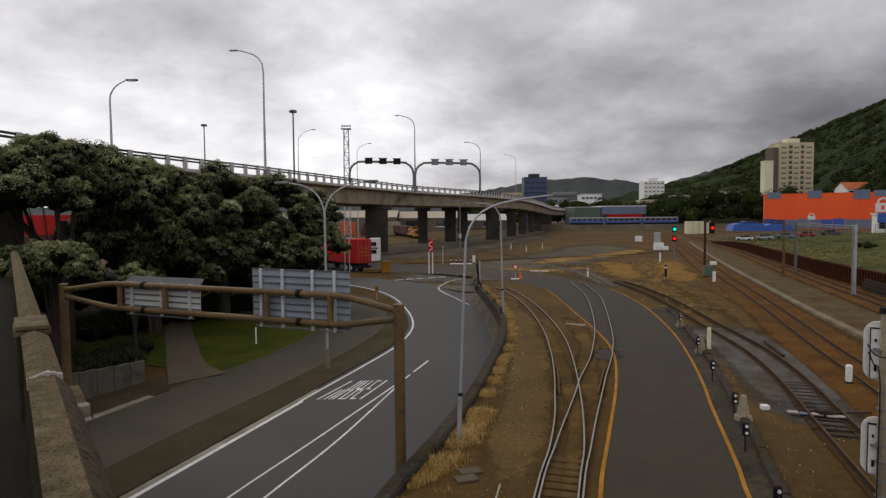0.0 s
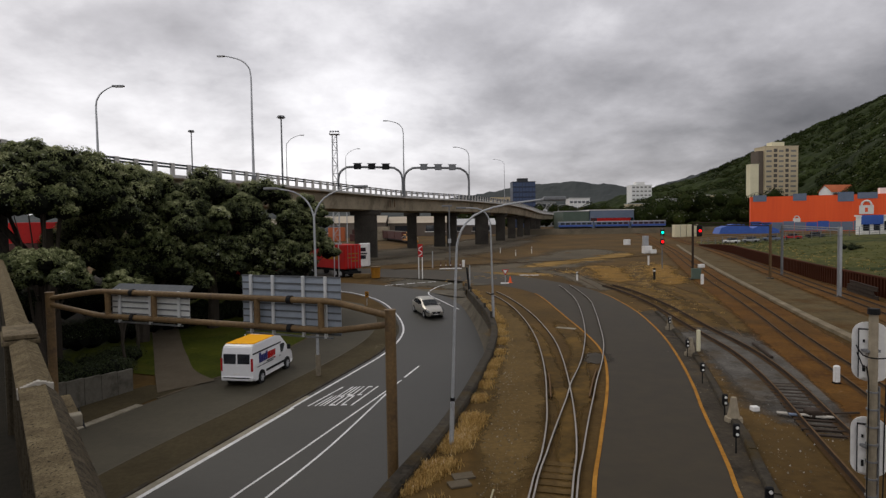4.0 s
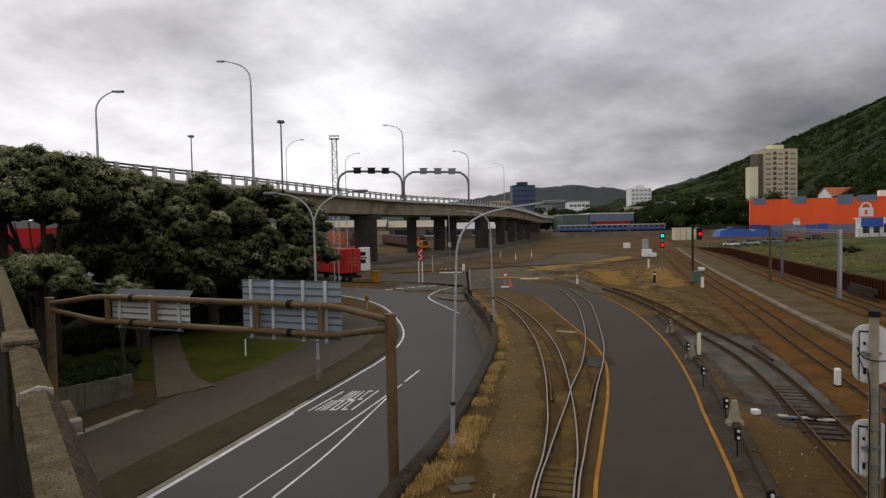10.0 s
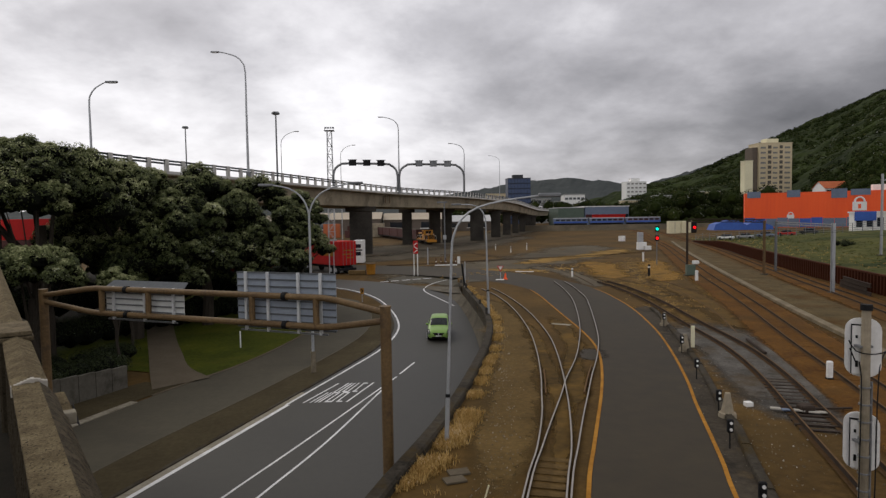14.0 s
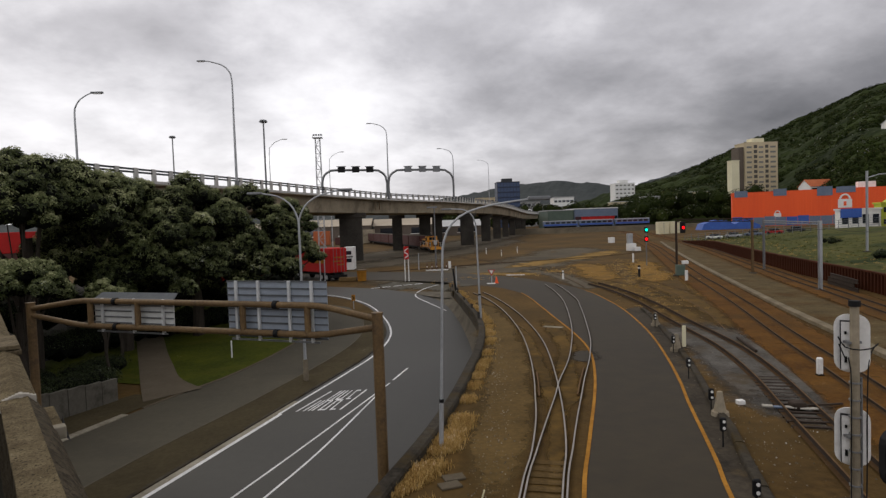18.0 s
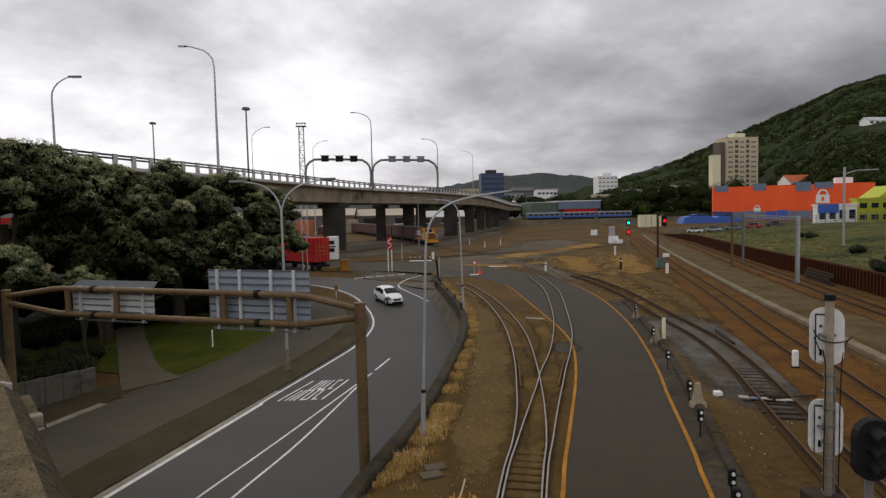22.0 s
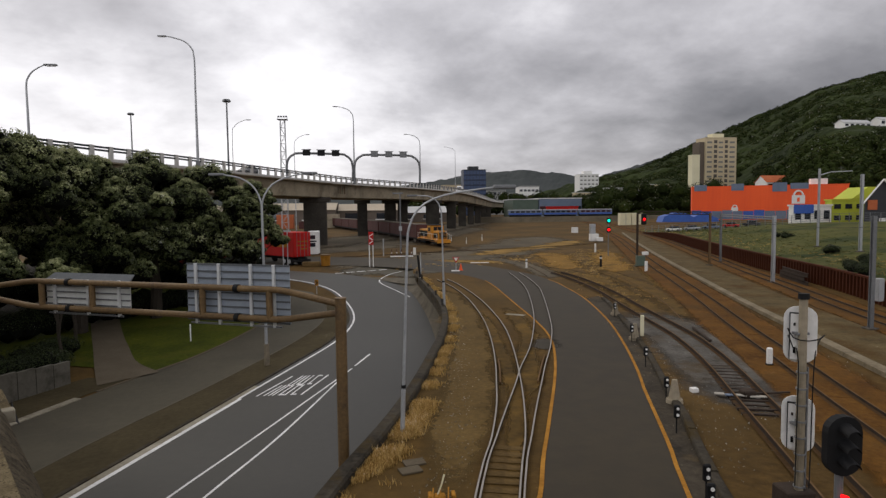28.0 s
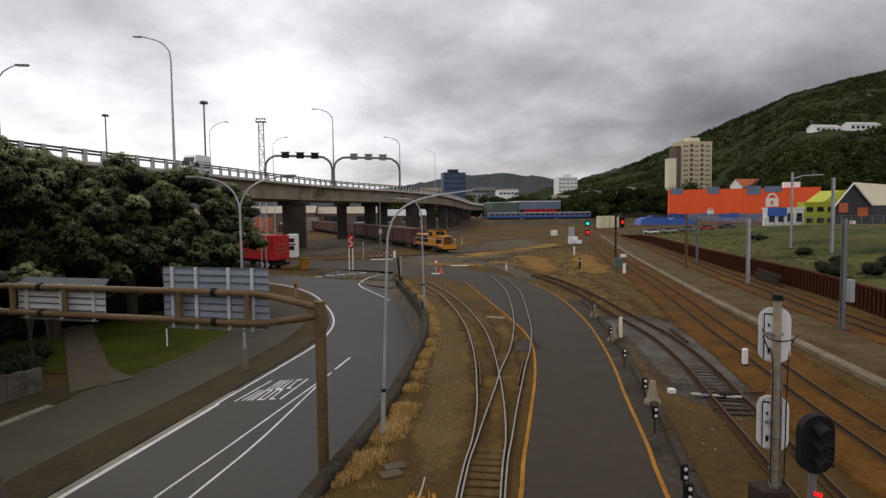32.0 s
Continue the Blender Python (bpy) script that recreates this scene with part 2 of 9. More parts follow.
M = {
    "yard": paint("yard dirt and gravel", [(0.048, 0.0271, 0.00706), (0.08448, 0.04852, 0.01311), (0.1344, 0.0778, 0.02152)], 0.11, 2.6, 0.95, 1.0, stain=(0.06, (0.0576, 0.03628, 0.01177), 0.45, 0.64), specks=(7.0, (0.2016, 0.1267, 0.04371), 0.64, 0.73)),
    "sand": paint("trodden tan dirt", [(0.1333, 0.07794, 0.01983), (0.2219, 0.1317, 0.03415), (0.3104, 0.1907, 0.05232)], 0.15, 1.5, 0.95, 0.5, stain=(0.2, (0.09974, 0.05886, 0.01535), 0.5, 0.66)),
    "ochre": paint("ochre grass litter", [(0.1303, 0.0666, 0.01094), (0.234, 0.1253, 0.02188), (0.3114, 0.176, 0.03646)], 0.3, 2.2, 0.95, 0.6, stain=(0.3, (0.0865, 0.04855, 0.01215), 0.48, 0.62)),
    "oily": paint("oily dark track dirt", [(0.03684, 0.0233, 0.007164), (0.06767, 0.04026, 0.011), (0.1354, 0.0784, 0.01874)], 0.25, 2.4, 0.95, 0.7, stain=(0.35, (0.1476, 0.08475, 0.01874), 0.52, 0.66)),
    "sleeper_dark": paint("worn tan timber sleeper", [(0.05054, 0.03003, 0.009672), (0.09, 0.0546, 0.01835), (0.1289, 0.0819, 0.02902)], 1.5, 14, 0.92, 0.5),
    "trough": paint("tan weathered concrete lids", [(0.105, 0.084, 0.053), (0.17, 0.139, 0.09), (0.23, 0.19, 0.126)], 0.6, 6, 0.92, 0.4),
    "hood_grey": paint("grey sheet metal hood", [(0.09, 0.096, 0.10), (0.125, 0.132, 0.138)], 0.7, 5, 0.92, spec=0.05),
    "sign_pale": paint("pale boarded sign back", [(0.50, 0.51, 0.49), (0.62, 0.63, 0.60)], 0.7, 5, 0.6),
    "post_pale": paint("pale concrete posts", [(0.39, 0.377, 0.351), (0.546, 0.533, 0.507)], 0.5, 5, 0.9, 0.3),
    "pilaster_top": paint("stained pilaster cap", [(0.06, 0.045, 0.026), (0.13, 0.10, 0.06), (0.2, 0.16, 0.1)], 3, 25, 0.95, 0.9),
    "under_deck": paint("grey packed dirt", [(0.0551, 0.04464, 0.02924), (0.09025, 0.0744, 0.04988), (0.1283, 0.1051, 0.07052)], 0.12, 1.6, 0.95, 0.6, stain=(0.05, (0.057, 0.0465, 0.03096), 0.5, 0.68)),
    "wall_panel": paint("grey concrete wall panel", [(0.085, 0.077, 0.062), (0.13, 0.12, 0.098)], 0.6, 6, 0.92, 0.4, stain=(0.9, (0.05, 0.045, 0.034), 0.5, 0.66)),
    "grit": paint("grey brown grit", [(0.05644, 0.03453, 0.01038), (0.09596, 0.05989, 0.01834), (0.1466, 0.0934, 0.03109)], 0.3, 5, 0.95, 0.9, specks=(7.0, (0.2482, 0.1637, 0.05648), 0.63, 0.72)),
    "kerb_pale": paint("worn pale kerb concrete", [(0.153, 0.132, 0.0943), (0.252, 0.2244, 0.1681), (0.324, 0.2948, 0.2296)], 0.8, 7, 0.92, 0.4),
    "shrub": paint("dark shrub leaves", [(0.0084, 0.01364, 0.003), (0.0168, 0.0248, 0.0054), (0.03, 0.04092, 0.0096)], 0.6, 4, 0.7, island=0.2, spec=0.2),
    "rail_oil": paint("oil and rust stained dirt", [(0.045, 0.024, 0.009), (0.085, 0.048, 0.019)], 0.5, 5, 0.92, 0.5),
    "pale_stone": paint("pale grey stones", [(0.112, 0.09516, 0.06867), (0.1848, 0.1591, 0.1184), (0.2576, 0.2278, 0.1754)], 3, 20, 0.95, 0.4, island=0.5),
    "shoulder": paint("dark cracked shoulder asphalt", [(0.022, 0.018, 0.013), (0.040, 0.033, 0.024), (0.07, 0.057, 0.04)], 0.5, 5, 0.92, 0.6, stain=(0.6, (0.085, 0.06, 0.03), 0.56, 0.7)),
    "ballast": paint("grey brown ballast", [(0.04343, 0.03009, 0.01237), (0.08292, 0.05848, 0.02476), (0.1332, 0.09663, 0.0429)], 0.6, 7, 0.95, 1.0, stain=(0.25, (0.06909, 0.03729, 0.009077), 0.48, 0.66), specks=(6.0, (0.2172, 0.161, 0.07426), 0.62, 0.72)),
    "rust_ballast": paint("rust-stained ballast", [(0.05028, 0.01984, 0.002369), (0.09521, 0.04007, 0.005239), (0.1455, 0.06592, 0.01003)], 0.4, 6, 0.95, 1.0, stain=(0.12, (0.06285, 0.03371, 0.008651), 0.5, 0.7), specks=(7.0, (0.1795, 0.09357, 0.02049), 0.63, 0.72)),
    "asphalt": paint("worn road asphalt", [(0.01732, 0.01587, 0.01211), (0.02169, 0.01978, 0.0151), (0.02674, 0.02432, 0.01825)], 0.09, 3, 0.6, 0.2, stain=(0.05, (0.01513, 0.01381, 0.0107), 0.48, 0.72), spec=0.45),
    "asphalt_yard": paint("patched yard asphalt", [(0.02108, 0.01506, 0.006543), (0.02776, 0.01994, 0.008759), (0.03702, 0.02632, 0.01122)], 0.06, 1.2, 0.84, 0.25, stain=(0.11, (0.02006, 0.01442, 0.006308), 0.52, 0.72), spec=0.4),
    "asphalt_slip": paint("grey side lane asphalt", [(0.04054, 0.0346, 0.0203), (0.05128, 0.04378, 0.02593), (0.0644, 0.05459, 0.03233)], 0.14, 3, 0.82, 0.25, stain=(0.1, (0.0334, 0.02755, 0.01542), 0.5, 0.68), spec=0.35),
    "chipseal": paint("brown chip-seal verge", [(0.03577, 0.0276, 0.01293), (0.0504, 0.0388, 0.01885), (0.06746, 0.05297, 0.02585)], 0.3, 5, 0.93, 0.5, stain=(0.2, (0.03414, 0.02536, 0.0113), 0.5, 0.7)),
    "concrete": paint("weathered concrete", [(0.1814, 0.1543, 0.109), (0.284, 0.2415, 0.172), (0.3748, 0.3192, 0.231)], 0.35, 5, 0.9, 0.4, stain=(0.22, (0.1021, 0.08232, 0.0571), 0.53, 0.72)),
    "concrete_dark": paint("near-black concrete", [(0.027, 0.0249, 0.0216), (0.045, 0.0406, 0.0346), (0.072, 0.0638, 0.054)], 0.3, 4, 0.93, 0.4),
    "concrete_wall": paint("mossy dark retaining wall", [(0.018, 0.015, 0.011), (0.038, 0.032, 0.024), (0.075, 0.064, 0.048)], 0.5, 5, 0.95, 0.6, stain=(0.7, (0.05, 0.034, 0.012), 0.52, 0.66)),
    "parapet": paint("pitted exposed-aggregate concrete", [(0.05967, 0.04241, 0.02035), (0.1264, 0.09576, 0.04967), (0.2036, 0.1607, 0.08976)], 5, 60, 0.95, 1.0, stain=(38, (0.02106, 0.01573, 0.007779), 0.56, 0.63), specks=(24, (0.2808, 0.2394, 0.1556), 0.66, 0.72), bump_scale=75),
    "parapet_dark": paint("darker parapet concrete", [(0.024, 0.01872, 0.0112), (0.044, 0.03432, 0.021), (0.072, 0.05772, 0.0364)], 3, 40, 0.95, 1.0, specks=(26, (0.016, 0.01248, 0.007), 0.56, 0.64)),
    "lime": paint("white lime bloom", [(0.306, 0.282, 0.242), (0.468, 0.44, 0.382)], 6, 30, 0.95, 0.6),
    "white_line": paint("worn white road paint", [(0.462, 0.462, 0.462), (0.682, 0.682, 0.682), (0.814, 0.814, 0.803)], 1.2, 14, 0.8, 0.2),
    "yellow_line": paint("worn yellow line", [(0.20, 0.085, 0.01), (0.32, 0.14, 0.014), (0.42, 0.20, 0.03)], 0.8, 9, 0.85, 0.2),
    "rail_shine": paint("polished rail head", [(0.2592, 0.231, 0.198), (0.396, 0.357, 0.3102)], 2, 20, 0.40, metal=0.75),
    "rail_rust": paint("rusty rail", [(0.0808, 0.0437, 0.0171), (0.142, 0.0836, 0.038)], 2, 20, 0.8, 0.2),
    "rail_side": paint("dark rail web", [(0.03, 0.022, 0.017), (0.055, 0.04, 0.03)], 2, 20, 0.85, 0.2),
    "sleeper": paint("brown ballast-covered sleeper", [(0.085, 0.052, 0.02), (0.15, 0.095, 0.038), (0.21, 0.14, 0.06)], 1.5, 14, 0.92, 0.5),
    "gantry_brown": paint("rusty brown painted steel", [(0.0782, 0.04368, 0.014), (0.138, 0.08112, 0.027), (0.184, 0.1123, 0.042)], 0.8, 9, 0.7, 0.2, stain=(1.6, (0.0506, 0.02808, 0.012), 0.54, 0.70)),
    "sign_back": paint("ribbed aluminium sign back", [(0.23, 0.265, 0.31), (0.30, 0.335, 0.38)], 0.7, 5, 0.55),
    "sign_rib": paint("pale aluminium rib", [(0.55, 0.56, 0.56), (0.68, 0.69, 0.68)], 1, 6, 0.45, metal=0.2),
    "galv": paint("galvanised steel", [(0.30, 0.31, 0.32), (0.42, 0.43, 0.44)], 0.8, 7, 0.5, metal=0.35),
    "galv_dark": paint("weathered galvanised steel", [(0.12, 0.125, 0.13), (0.19, 0.195, 0.2)], 0.8, 7, 0.55, metal=0.3),
    "black_steel": paint("black painted steel", [(0.0055, 0.0055, 0.00605), (0.011, 0.011, 0.01155)], 1, 9, 0.7, spec=0.2),
    "white_paint": paint("white paint", [(0.66, 0.65, 0.62), (0.8, 0.79, 0.76)], 1, 8, 0.6),
    "cream": paint("cream painted wall", [(0.6, 0.552, 0.378), (0.72, 0.672, 0.473)], 0.1, 1.5, 0.8),
    "orange": paint("bright orange cladding", [(0.80, 0.085, 0.008), (0.90, 0.11, 0.010)], 0.05, 0.6, 0.6, stretch=(3, 3, 0.2)),
    "red": paint("red painted steel", [(0.36, 0.009, 0.008), (0.47, 0.014, 0.011)], 0.5, 5, 0.6, spec=0.2),
    # the shade on the wagons is put into this red
    "dark_red": paint("red wagon sheeting darkened for shade", [(0.05642, 0.01587, 0.01265), (0.0868, 0.0248, 0.01897)], 0.3, 3, 0.75),
    "yellow": paint("orange yellow locomotive paint", [(0.46, 0.19, 0.006), (0.56, 0.24, 0.01)], 0.6, 5, 0.6, stain=(0.8, (0.2, 0.085, 0.008), 0.56, 0.7)),
    "blue": paint("bright blue sheeting", [(0.02, 0.065, 0.30), (0.035, 0.11, 0.42)], 0.2, 2, 0.6),
    "blue_grey": paint("blue grey steel", [(0.09, 0.126, 0.189), (0.144, 0.18, 0.252)], 0.2, 2, 0.6),
    "grass": paint("mown lawn", [(0.02, 0.0312, 0.0014), (0.0425, 0.0552, 0.0026), (0.0725, 0.0792, 0.005)], 0.35, 5, 0.95, 0.8, stain=(0.22, (0.065, 0.06, 0.006), 0.54, 0.72)),
    "bank_grass": paint("rough bank grass", [(0.034, 0.03956, 0.00576), (0.0578, 0.06364, 0.00972), (0.0952, 0.09288, 0.02088)], 0.10, 0.9, 0.95, 0.9, stain=(0.09, (0.01768, 0.02838, 0.00432), 0.5, 0.64), specks=(0.22, (0.0884, 0.0817, 0.0252), 0.54, 0.66)),
    "dry_grass": paint("dry golden grass", [(0.2501, 0.15, 0.04112), (0.4256, 0.2695, 0.08803), (0.626, 0.4313, 0.1642)], 0.7, 8, 0.95, 0.3, island=0.35),
    "soil": paint("dark soil with painted shade", [(0.0112, 0.0096, 0.0064), (0.0224, 0.0184, 0.012)], 0.6, 7, 0.98, 0.8),
    "path": paint("trodden gravel path", [(0.085, 0.068, 0.045), (0.12, 0.098, 0.068)], 0.6, 8, 0.95, 0.4),
    "ballast_grey": paint("blue-grey stone ballast", [(0.045, 0.04, 0.033), (0.082, 0.075, 0.064), (0.13, 0.12, 0.105)], 0.7, 7, 0.95, 1.0, stain=(0.3, (0.06, 0.038, 0.014), 0.5, 0.66), specks=(6.0, (0.24, 0.22, 0.19), 0.63, 0.72)),
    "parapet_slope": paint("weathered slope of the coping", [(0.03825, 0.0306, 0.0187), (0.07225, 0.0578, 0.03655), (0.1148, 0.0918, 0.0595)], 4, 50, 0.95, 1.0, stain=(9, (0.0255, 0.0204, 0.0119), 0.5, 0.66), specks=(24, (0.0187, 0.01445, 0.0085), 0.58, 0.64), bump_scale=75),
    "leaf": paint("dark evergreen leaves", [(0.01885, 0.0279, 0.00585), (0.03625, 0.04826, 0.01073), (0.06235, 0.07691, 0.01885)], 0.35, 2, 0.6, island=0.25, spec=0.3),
    "leaf_tip": paint("silvery tips and painted lit tops", [(0.1902, 0.208, 0.08619), (0.2794, 0.2913, 0.1369), (0.3924, 0.3984, 0.2079)], 0.35, 2, 0.7, island=0.25, spec=0.3),
    "brown_render": paint("brown rendered wall", [(0.10, 0.082, 0.066), (0.14, 0.115, 0.094)], 0.05, 0.7, 0.9),
    "flat_window": paint("shaded balcony recess", [(0.05, 0.043, 0.036), (0.085, 0.073, 0.06)], 0.3, 2, 0.7),
    "verge_dirt": paint("grey dirt at the wall foot", [(0.07975, 0.07, 0.05412), (0.1087, 0.0952, 0.07392), (0.145, 0.126, 0.09504)], 0.6, 6, 0.95, 0.4, stain=(0.5, (0.058, 0.049, 0.03564), 0.55, 0.7)),
    "tan_roof": paint("tan iron roof", [(0.30, 0.25, 0.18), (0.42, 0.35, 0.26)], 0.06, 1.2, 0.7),
    "bush": paint("olive bush leaves", [(0.015, 0.021, 0.005), (0.034, 0.043, 0.0105), (0.062, 0.066, 0.018)], 0.012, 0.3, 0.95, island=0.35),
    "leaf_mid": paint("grey green leaves for lit tops", [(0.07517, 0.09103, 0.02652), (0.1148, 0.1334, 0.0442), (0.1619, 0.1799, 0.06718)], 0.35, 2, 0.65, island=0.25, spec=0.3),
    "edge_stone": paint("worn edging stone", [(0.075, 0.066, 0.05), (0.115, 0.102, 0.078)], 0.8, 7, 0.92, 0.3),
    "leaf_core": paint("inner foliage with painted shade", [(0.0024, 0.003, 0.0018), (0.0048, 0.006, 0.003)], 0.8, 4, 0.95),
    "bark": paint("grey brown bark", [(0.028, 0.023, 0.018), (0.055, 0.046, 0.036)], 1, 9, 0.95, 0.6, stretch=(3, 3, 0.6)),
    "pile": paint("rusted sheet piling", [(0.03036, 0.00837, 0.0033), (0.05808, 0.01519, 0.0054), (0.09108, 0.02604, 0.0093)], 0.35, 3, 0.92, 0.4, stretch=(0.792, 0.527, 0.192)),
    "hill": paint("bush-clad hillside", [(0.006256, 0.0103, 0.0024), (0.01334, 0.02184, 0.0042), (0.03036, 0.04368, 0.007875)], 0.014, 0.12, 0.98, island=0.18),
    # greyer, bluer colour puts the haze into the far ridge
    "hill_far": paint("distant bush ridge with painted haze", [(0.03272, 0.03952, 0.0396), (0.05142, 0.05712, 0.0558)], 0.006, 0.05, 0.98),
    "dark_window": glassy("dark window glass", (0.02, 0.024, 0.03)),
    "tower_glass": paint("blue black curtain wall", [(0.02, 0.03, 0.055), (0.028, 0.04, 0.07)], 0.3, 3, 0.5, spec=0.25),
    "pale_window": glassy("pale curtained window", (0.13, 0.125, 0.11), 0.3),
    "tower_pane": paint("blue office glass", [(0.03, 0.05, 0.11), (0.045, 0.07, 0.14)], 0.3, 3, 0.35, spec=0.35),
    "highrise": paint("pale concrete flats", [(0.4525, 0.3782, 0.2518), (0.56, 0.4721, 0.3162)], 0.05, 0.7, 0.85),
    "grey_build": paint("grey rendered wall", [(0.26, 0.26, 0.25), (0.34, 0.34, 0.33)], 0.05, 0.8, 0.85),
    "green_shed": paint("green cladding", [(0.0605, 0.09, 0.068), (0.088, 0.12, 0.092)], 0.05, 0.6, 0.7),
    "roof_grey": paint("pale iron roof", [(0.36, 0.36, 0.36), (0.48, 0.48, 0.47)], 0.06, 1.2, 0.6),
    "terracotta": paint("terracotta roof", [(0.36, 0.10, 0.04), (0.46, 0.14, 0.06)], 0.2, 2, 0.85),
    "charcoal": paint("charcoal cladding", [(0.02, 0.022, 0.026), (0.034, 0.036, 0.04)], 0.1, 1.2, 0.75),
    "lime_paint": paint("lime green wall", [(0.34, 0.38, 0.025), (0.44, 0.48, 0.04)], 0.1, 1.5, 0.7),
    "signal_green": paint("green signal lamp", [(0.0, 0.5, 0.35)], emit=(0.0, 0.85, 0.55, 1.6)),
    "signal_red": paint("red signal lamp", [(0.7, 0.0, 0.0)], emit=(1.0, 0.008, 0.012, 1.6)),
    "tyre": paint("black rubber", [(0.012, 0.012, 0.012), (0.022, 0.022, 0.022)], 3, 20, 0.9),
}

def soft(key):
    """The material of that key with an uneven, feathered edge, by the mesh's own cover value."""
    if key + "_soft" in M:
        return key + "_soft"
    m = M[key].copy()
    m.name = M[key].name + " with a ragged edge"
    n, link = m.node_tree.nodes, m.node_tree.links.new
    at = n.new("ShaderNodeAttribute")
    at.attribute_name = "cover"
    co = n.new("ShaderNodeTexCoord")
    tx = n.new("ShaderNodeTexNoise")
    tx.inputs["Scale"].default_value, tx.inputs["Detail"].default_value, tx.inputs["Roughness"].default_value = 1.1, 7.0, 0.68
    link(co.outputs["Object"], tx.inputs["Vector"])
    add = n.new("ShaderNodeMath")
    add.operation = "ADD"
    link(at.outputs["Fac"], add.inputs[0])
    link(tx.outputs[0], add.inputs[1])
    mr = n.new("ShaderNodeMapRange")
    mr.inputs["From Min"].default_value, mr.inputs["From Max"].default_value = 0.72, 1.24
    link(add.outputs[0], mr.inputs[0])
    link(mr.outputs[0], n["Principled BSDF"].inputs["Alpha"])
    M[key + "_soft"] = m
    return key + "_soft"


def cover(ob, values):
    """Store how fully a sheet of dirt covers the ground, vertex by vertex."""
    a = ob.data.attributes.new("cover", "FLOAT", "POINT")
    a.data.foreach_set("value", np.asarray(values, np.float32))
    return ob


# ---- mesh helpers ----
def V(*a):
    return Vector(a)


def part(name, bm, material, parent=None, label="", smooth=False, kind=""):
    """Link a bmesh as one mesh object under a thing or a part; a list of materials goes by face index."""
    me = bpy.data.meshes.new(name)
    bm.normal_update()
    bm.to_mesh(me)
    bm.free()
    for m in (material if isinstance(material, (list, tuple)) else [material]):
        me.materials.append(M[m] if isinstance(m, str) else m)
    if smooth:
        me.polygons.foreach_set("use_smooth", [True] * len(me.polygons))
    ob = new(name, me)
    ob.parent = parent
    if label:
        ob["label"] = label
    if kind:
        ob["kind"] = kind
    return ob


def thing(name, label, category, m=None, group="", kind=""):
    ob = new(name)
    ob.empty_display_size = 0.2
    if m is not None:
        ob.matrix_basis = m
    return tagged(ob, label, category, group, kind)


def box(bm, x0, y0, z0, x1, y1, z1, m=None, mi=0, bevel=0.0):
    vs = [bm.verts.new((x, y, z)) for x in (x0, x1) for y in (y0, y1) for z in (z0, z1)]
    fs = [bm.faces.new([vs[i] for i in q]) for q in ((0, 1, 3, 2), (4, 6, 7, 5), (0, 4, 5, 1), (2, 3, 7, 6), (0, 2, 6, 4), (1, 5, 7, 3))]
    for f in fs:
        f.material_index = mi
    if bevel:
        es = list({e for f in fs for e in f.edges})
        r = bmesh.ops.bevel(bm, geom=es, offset=bevel, segments=1, affect="EDGES", profile=0.5)
        vs = list({v for f in r["faces"] for v in f.verts} | {v for v in vs if v.is_valid})
        for f in r["faces"]:
            f.material_index = mi
    if m is not None:
        for v in vs:
            v.co = m @ v.co
    return vs


def one_box(*a, **k):
    bm = bmesh.new()
    box(bm, *a, **k)
    return bm


def rod(bm, p0, p1, r0, r1=None, n=8, mi=0, caps=True):
    p0, p1 = Vector(p0), Vector(p1)
    r1 = r0 if r1 is None else r1
    q = (p1 - p0).to_track_quat("Z", "Y")
    rings = []
    for p, r in ((p0, r0), (p1, r1)):
        rings.append([bm.verts.new(p + q @ Vector((r * math.cos(2 * math.pi * i / n), r * math.sin(2 * math.pi * i / n), 0))) for i in range(n)])
    for i in range(n):
        bm.faces.new((rings[0][i], rings[0][(i + 1) % n], rings[1][(i + 1) % n], rings[1][i])).material_index = mi
    if caps:
        bm.faces.new(rings[0][::-1]).material_index = mi
        bm.faces.new(rings[1]).material_index = mi


def tube(bm, pts, r, n=8, mi=0, r_end=None):
    pts = [Vector(p) for p in pts]
    rings = []
    for i, p in enumerate(pts):
        d = (pts[min(i + 1, len(pts) - 1)] - pts[max(i - 1, 0)]).normalized()
        q = d.to_track_quat("Z", "Y")
        rr = r if r_end is None else r + (r_end - r) * i / (len(pts) - 1)
        rings.append([bm.verts.new(p + q @ Vector((rr * math.cos(2 * math.pi * k / n), rr * math.sin(2 * math.pi * k / n), 0))) for k in range(n)])
    for a, b in zip(rings, rings[1:]):
        # match the rings, whose frames may have turned
        best = min(range(n), key=lambda s: sum((a[k].co - b[(k + s) % n].co).length for k in range(n)))
        for k in range(n):
            bm.faces.new((a[k], a[(k + 1) % n], b[(k + 1 + best) % n], b[(k + best) % n])).material_index = mi
    bm.faces.new(rings[0][::-1]).material_index = mi
    bm.faces.new(rings[-1]).material_index = mi


def spline(pts, step=1.0):
    """Even points on a smooth curve through pts (Catmull-Rom), any dimension."""
    p = [np.array(q, float) for q in pts]
    p = [2 * p[0] - p[1]] + p + [2 * p[-1] - p[-2]]
    out = []
    for a, b, c, d in zip(p, p[1:], p[2:], p[3:]):
        k = max(2, int(np.linalg.norm(c - b) / step))
        for i in range(k):
            t = i / k
            out.append(0.5 * (2 * b + (c - a) * t + (2 * a - 5 * b + 4 * c - d) * t * t + (3 * b - a - 3 * c + d) * t ** 3))
    out.append(p[-2])
    return [tuple(q) for q in out]


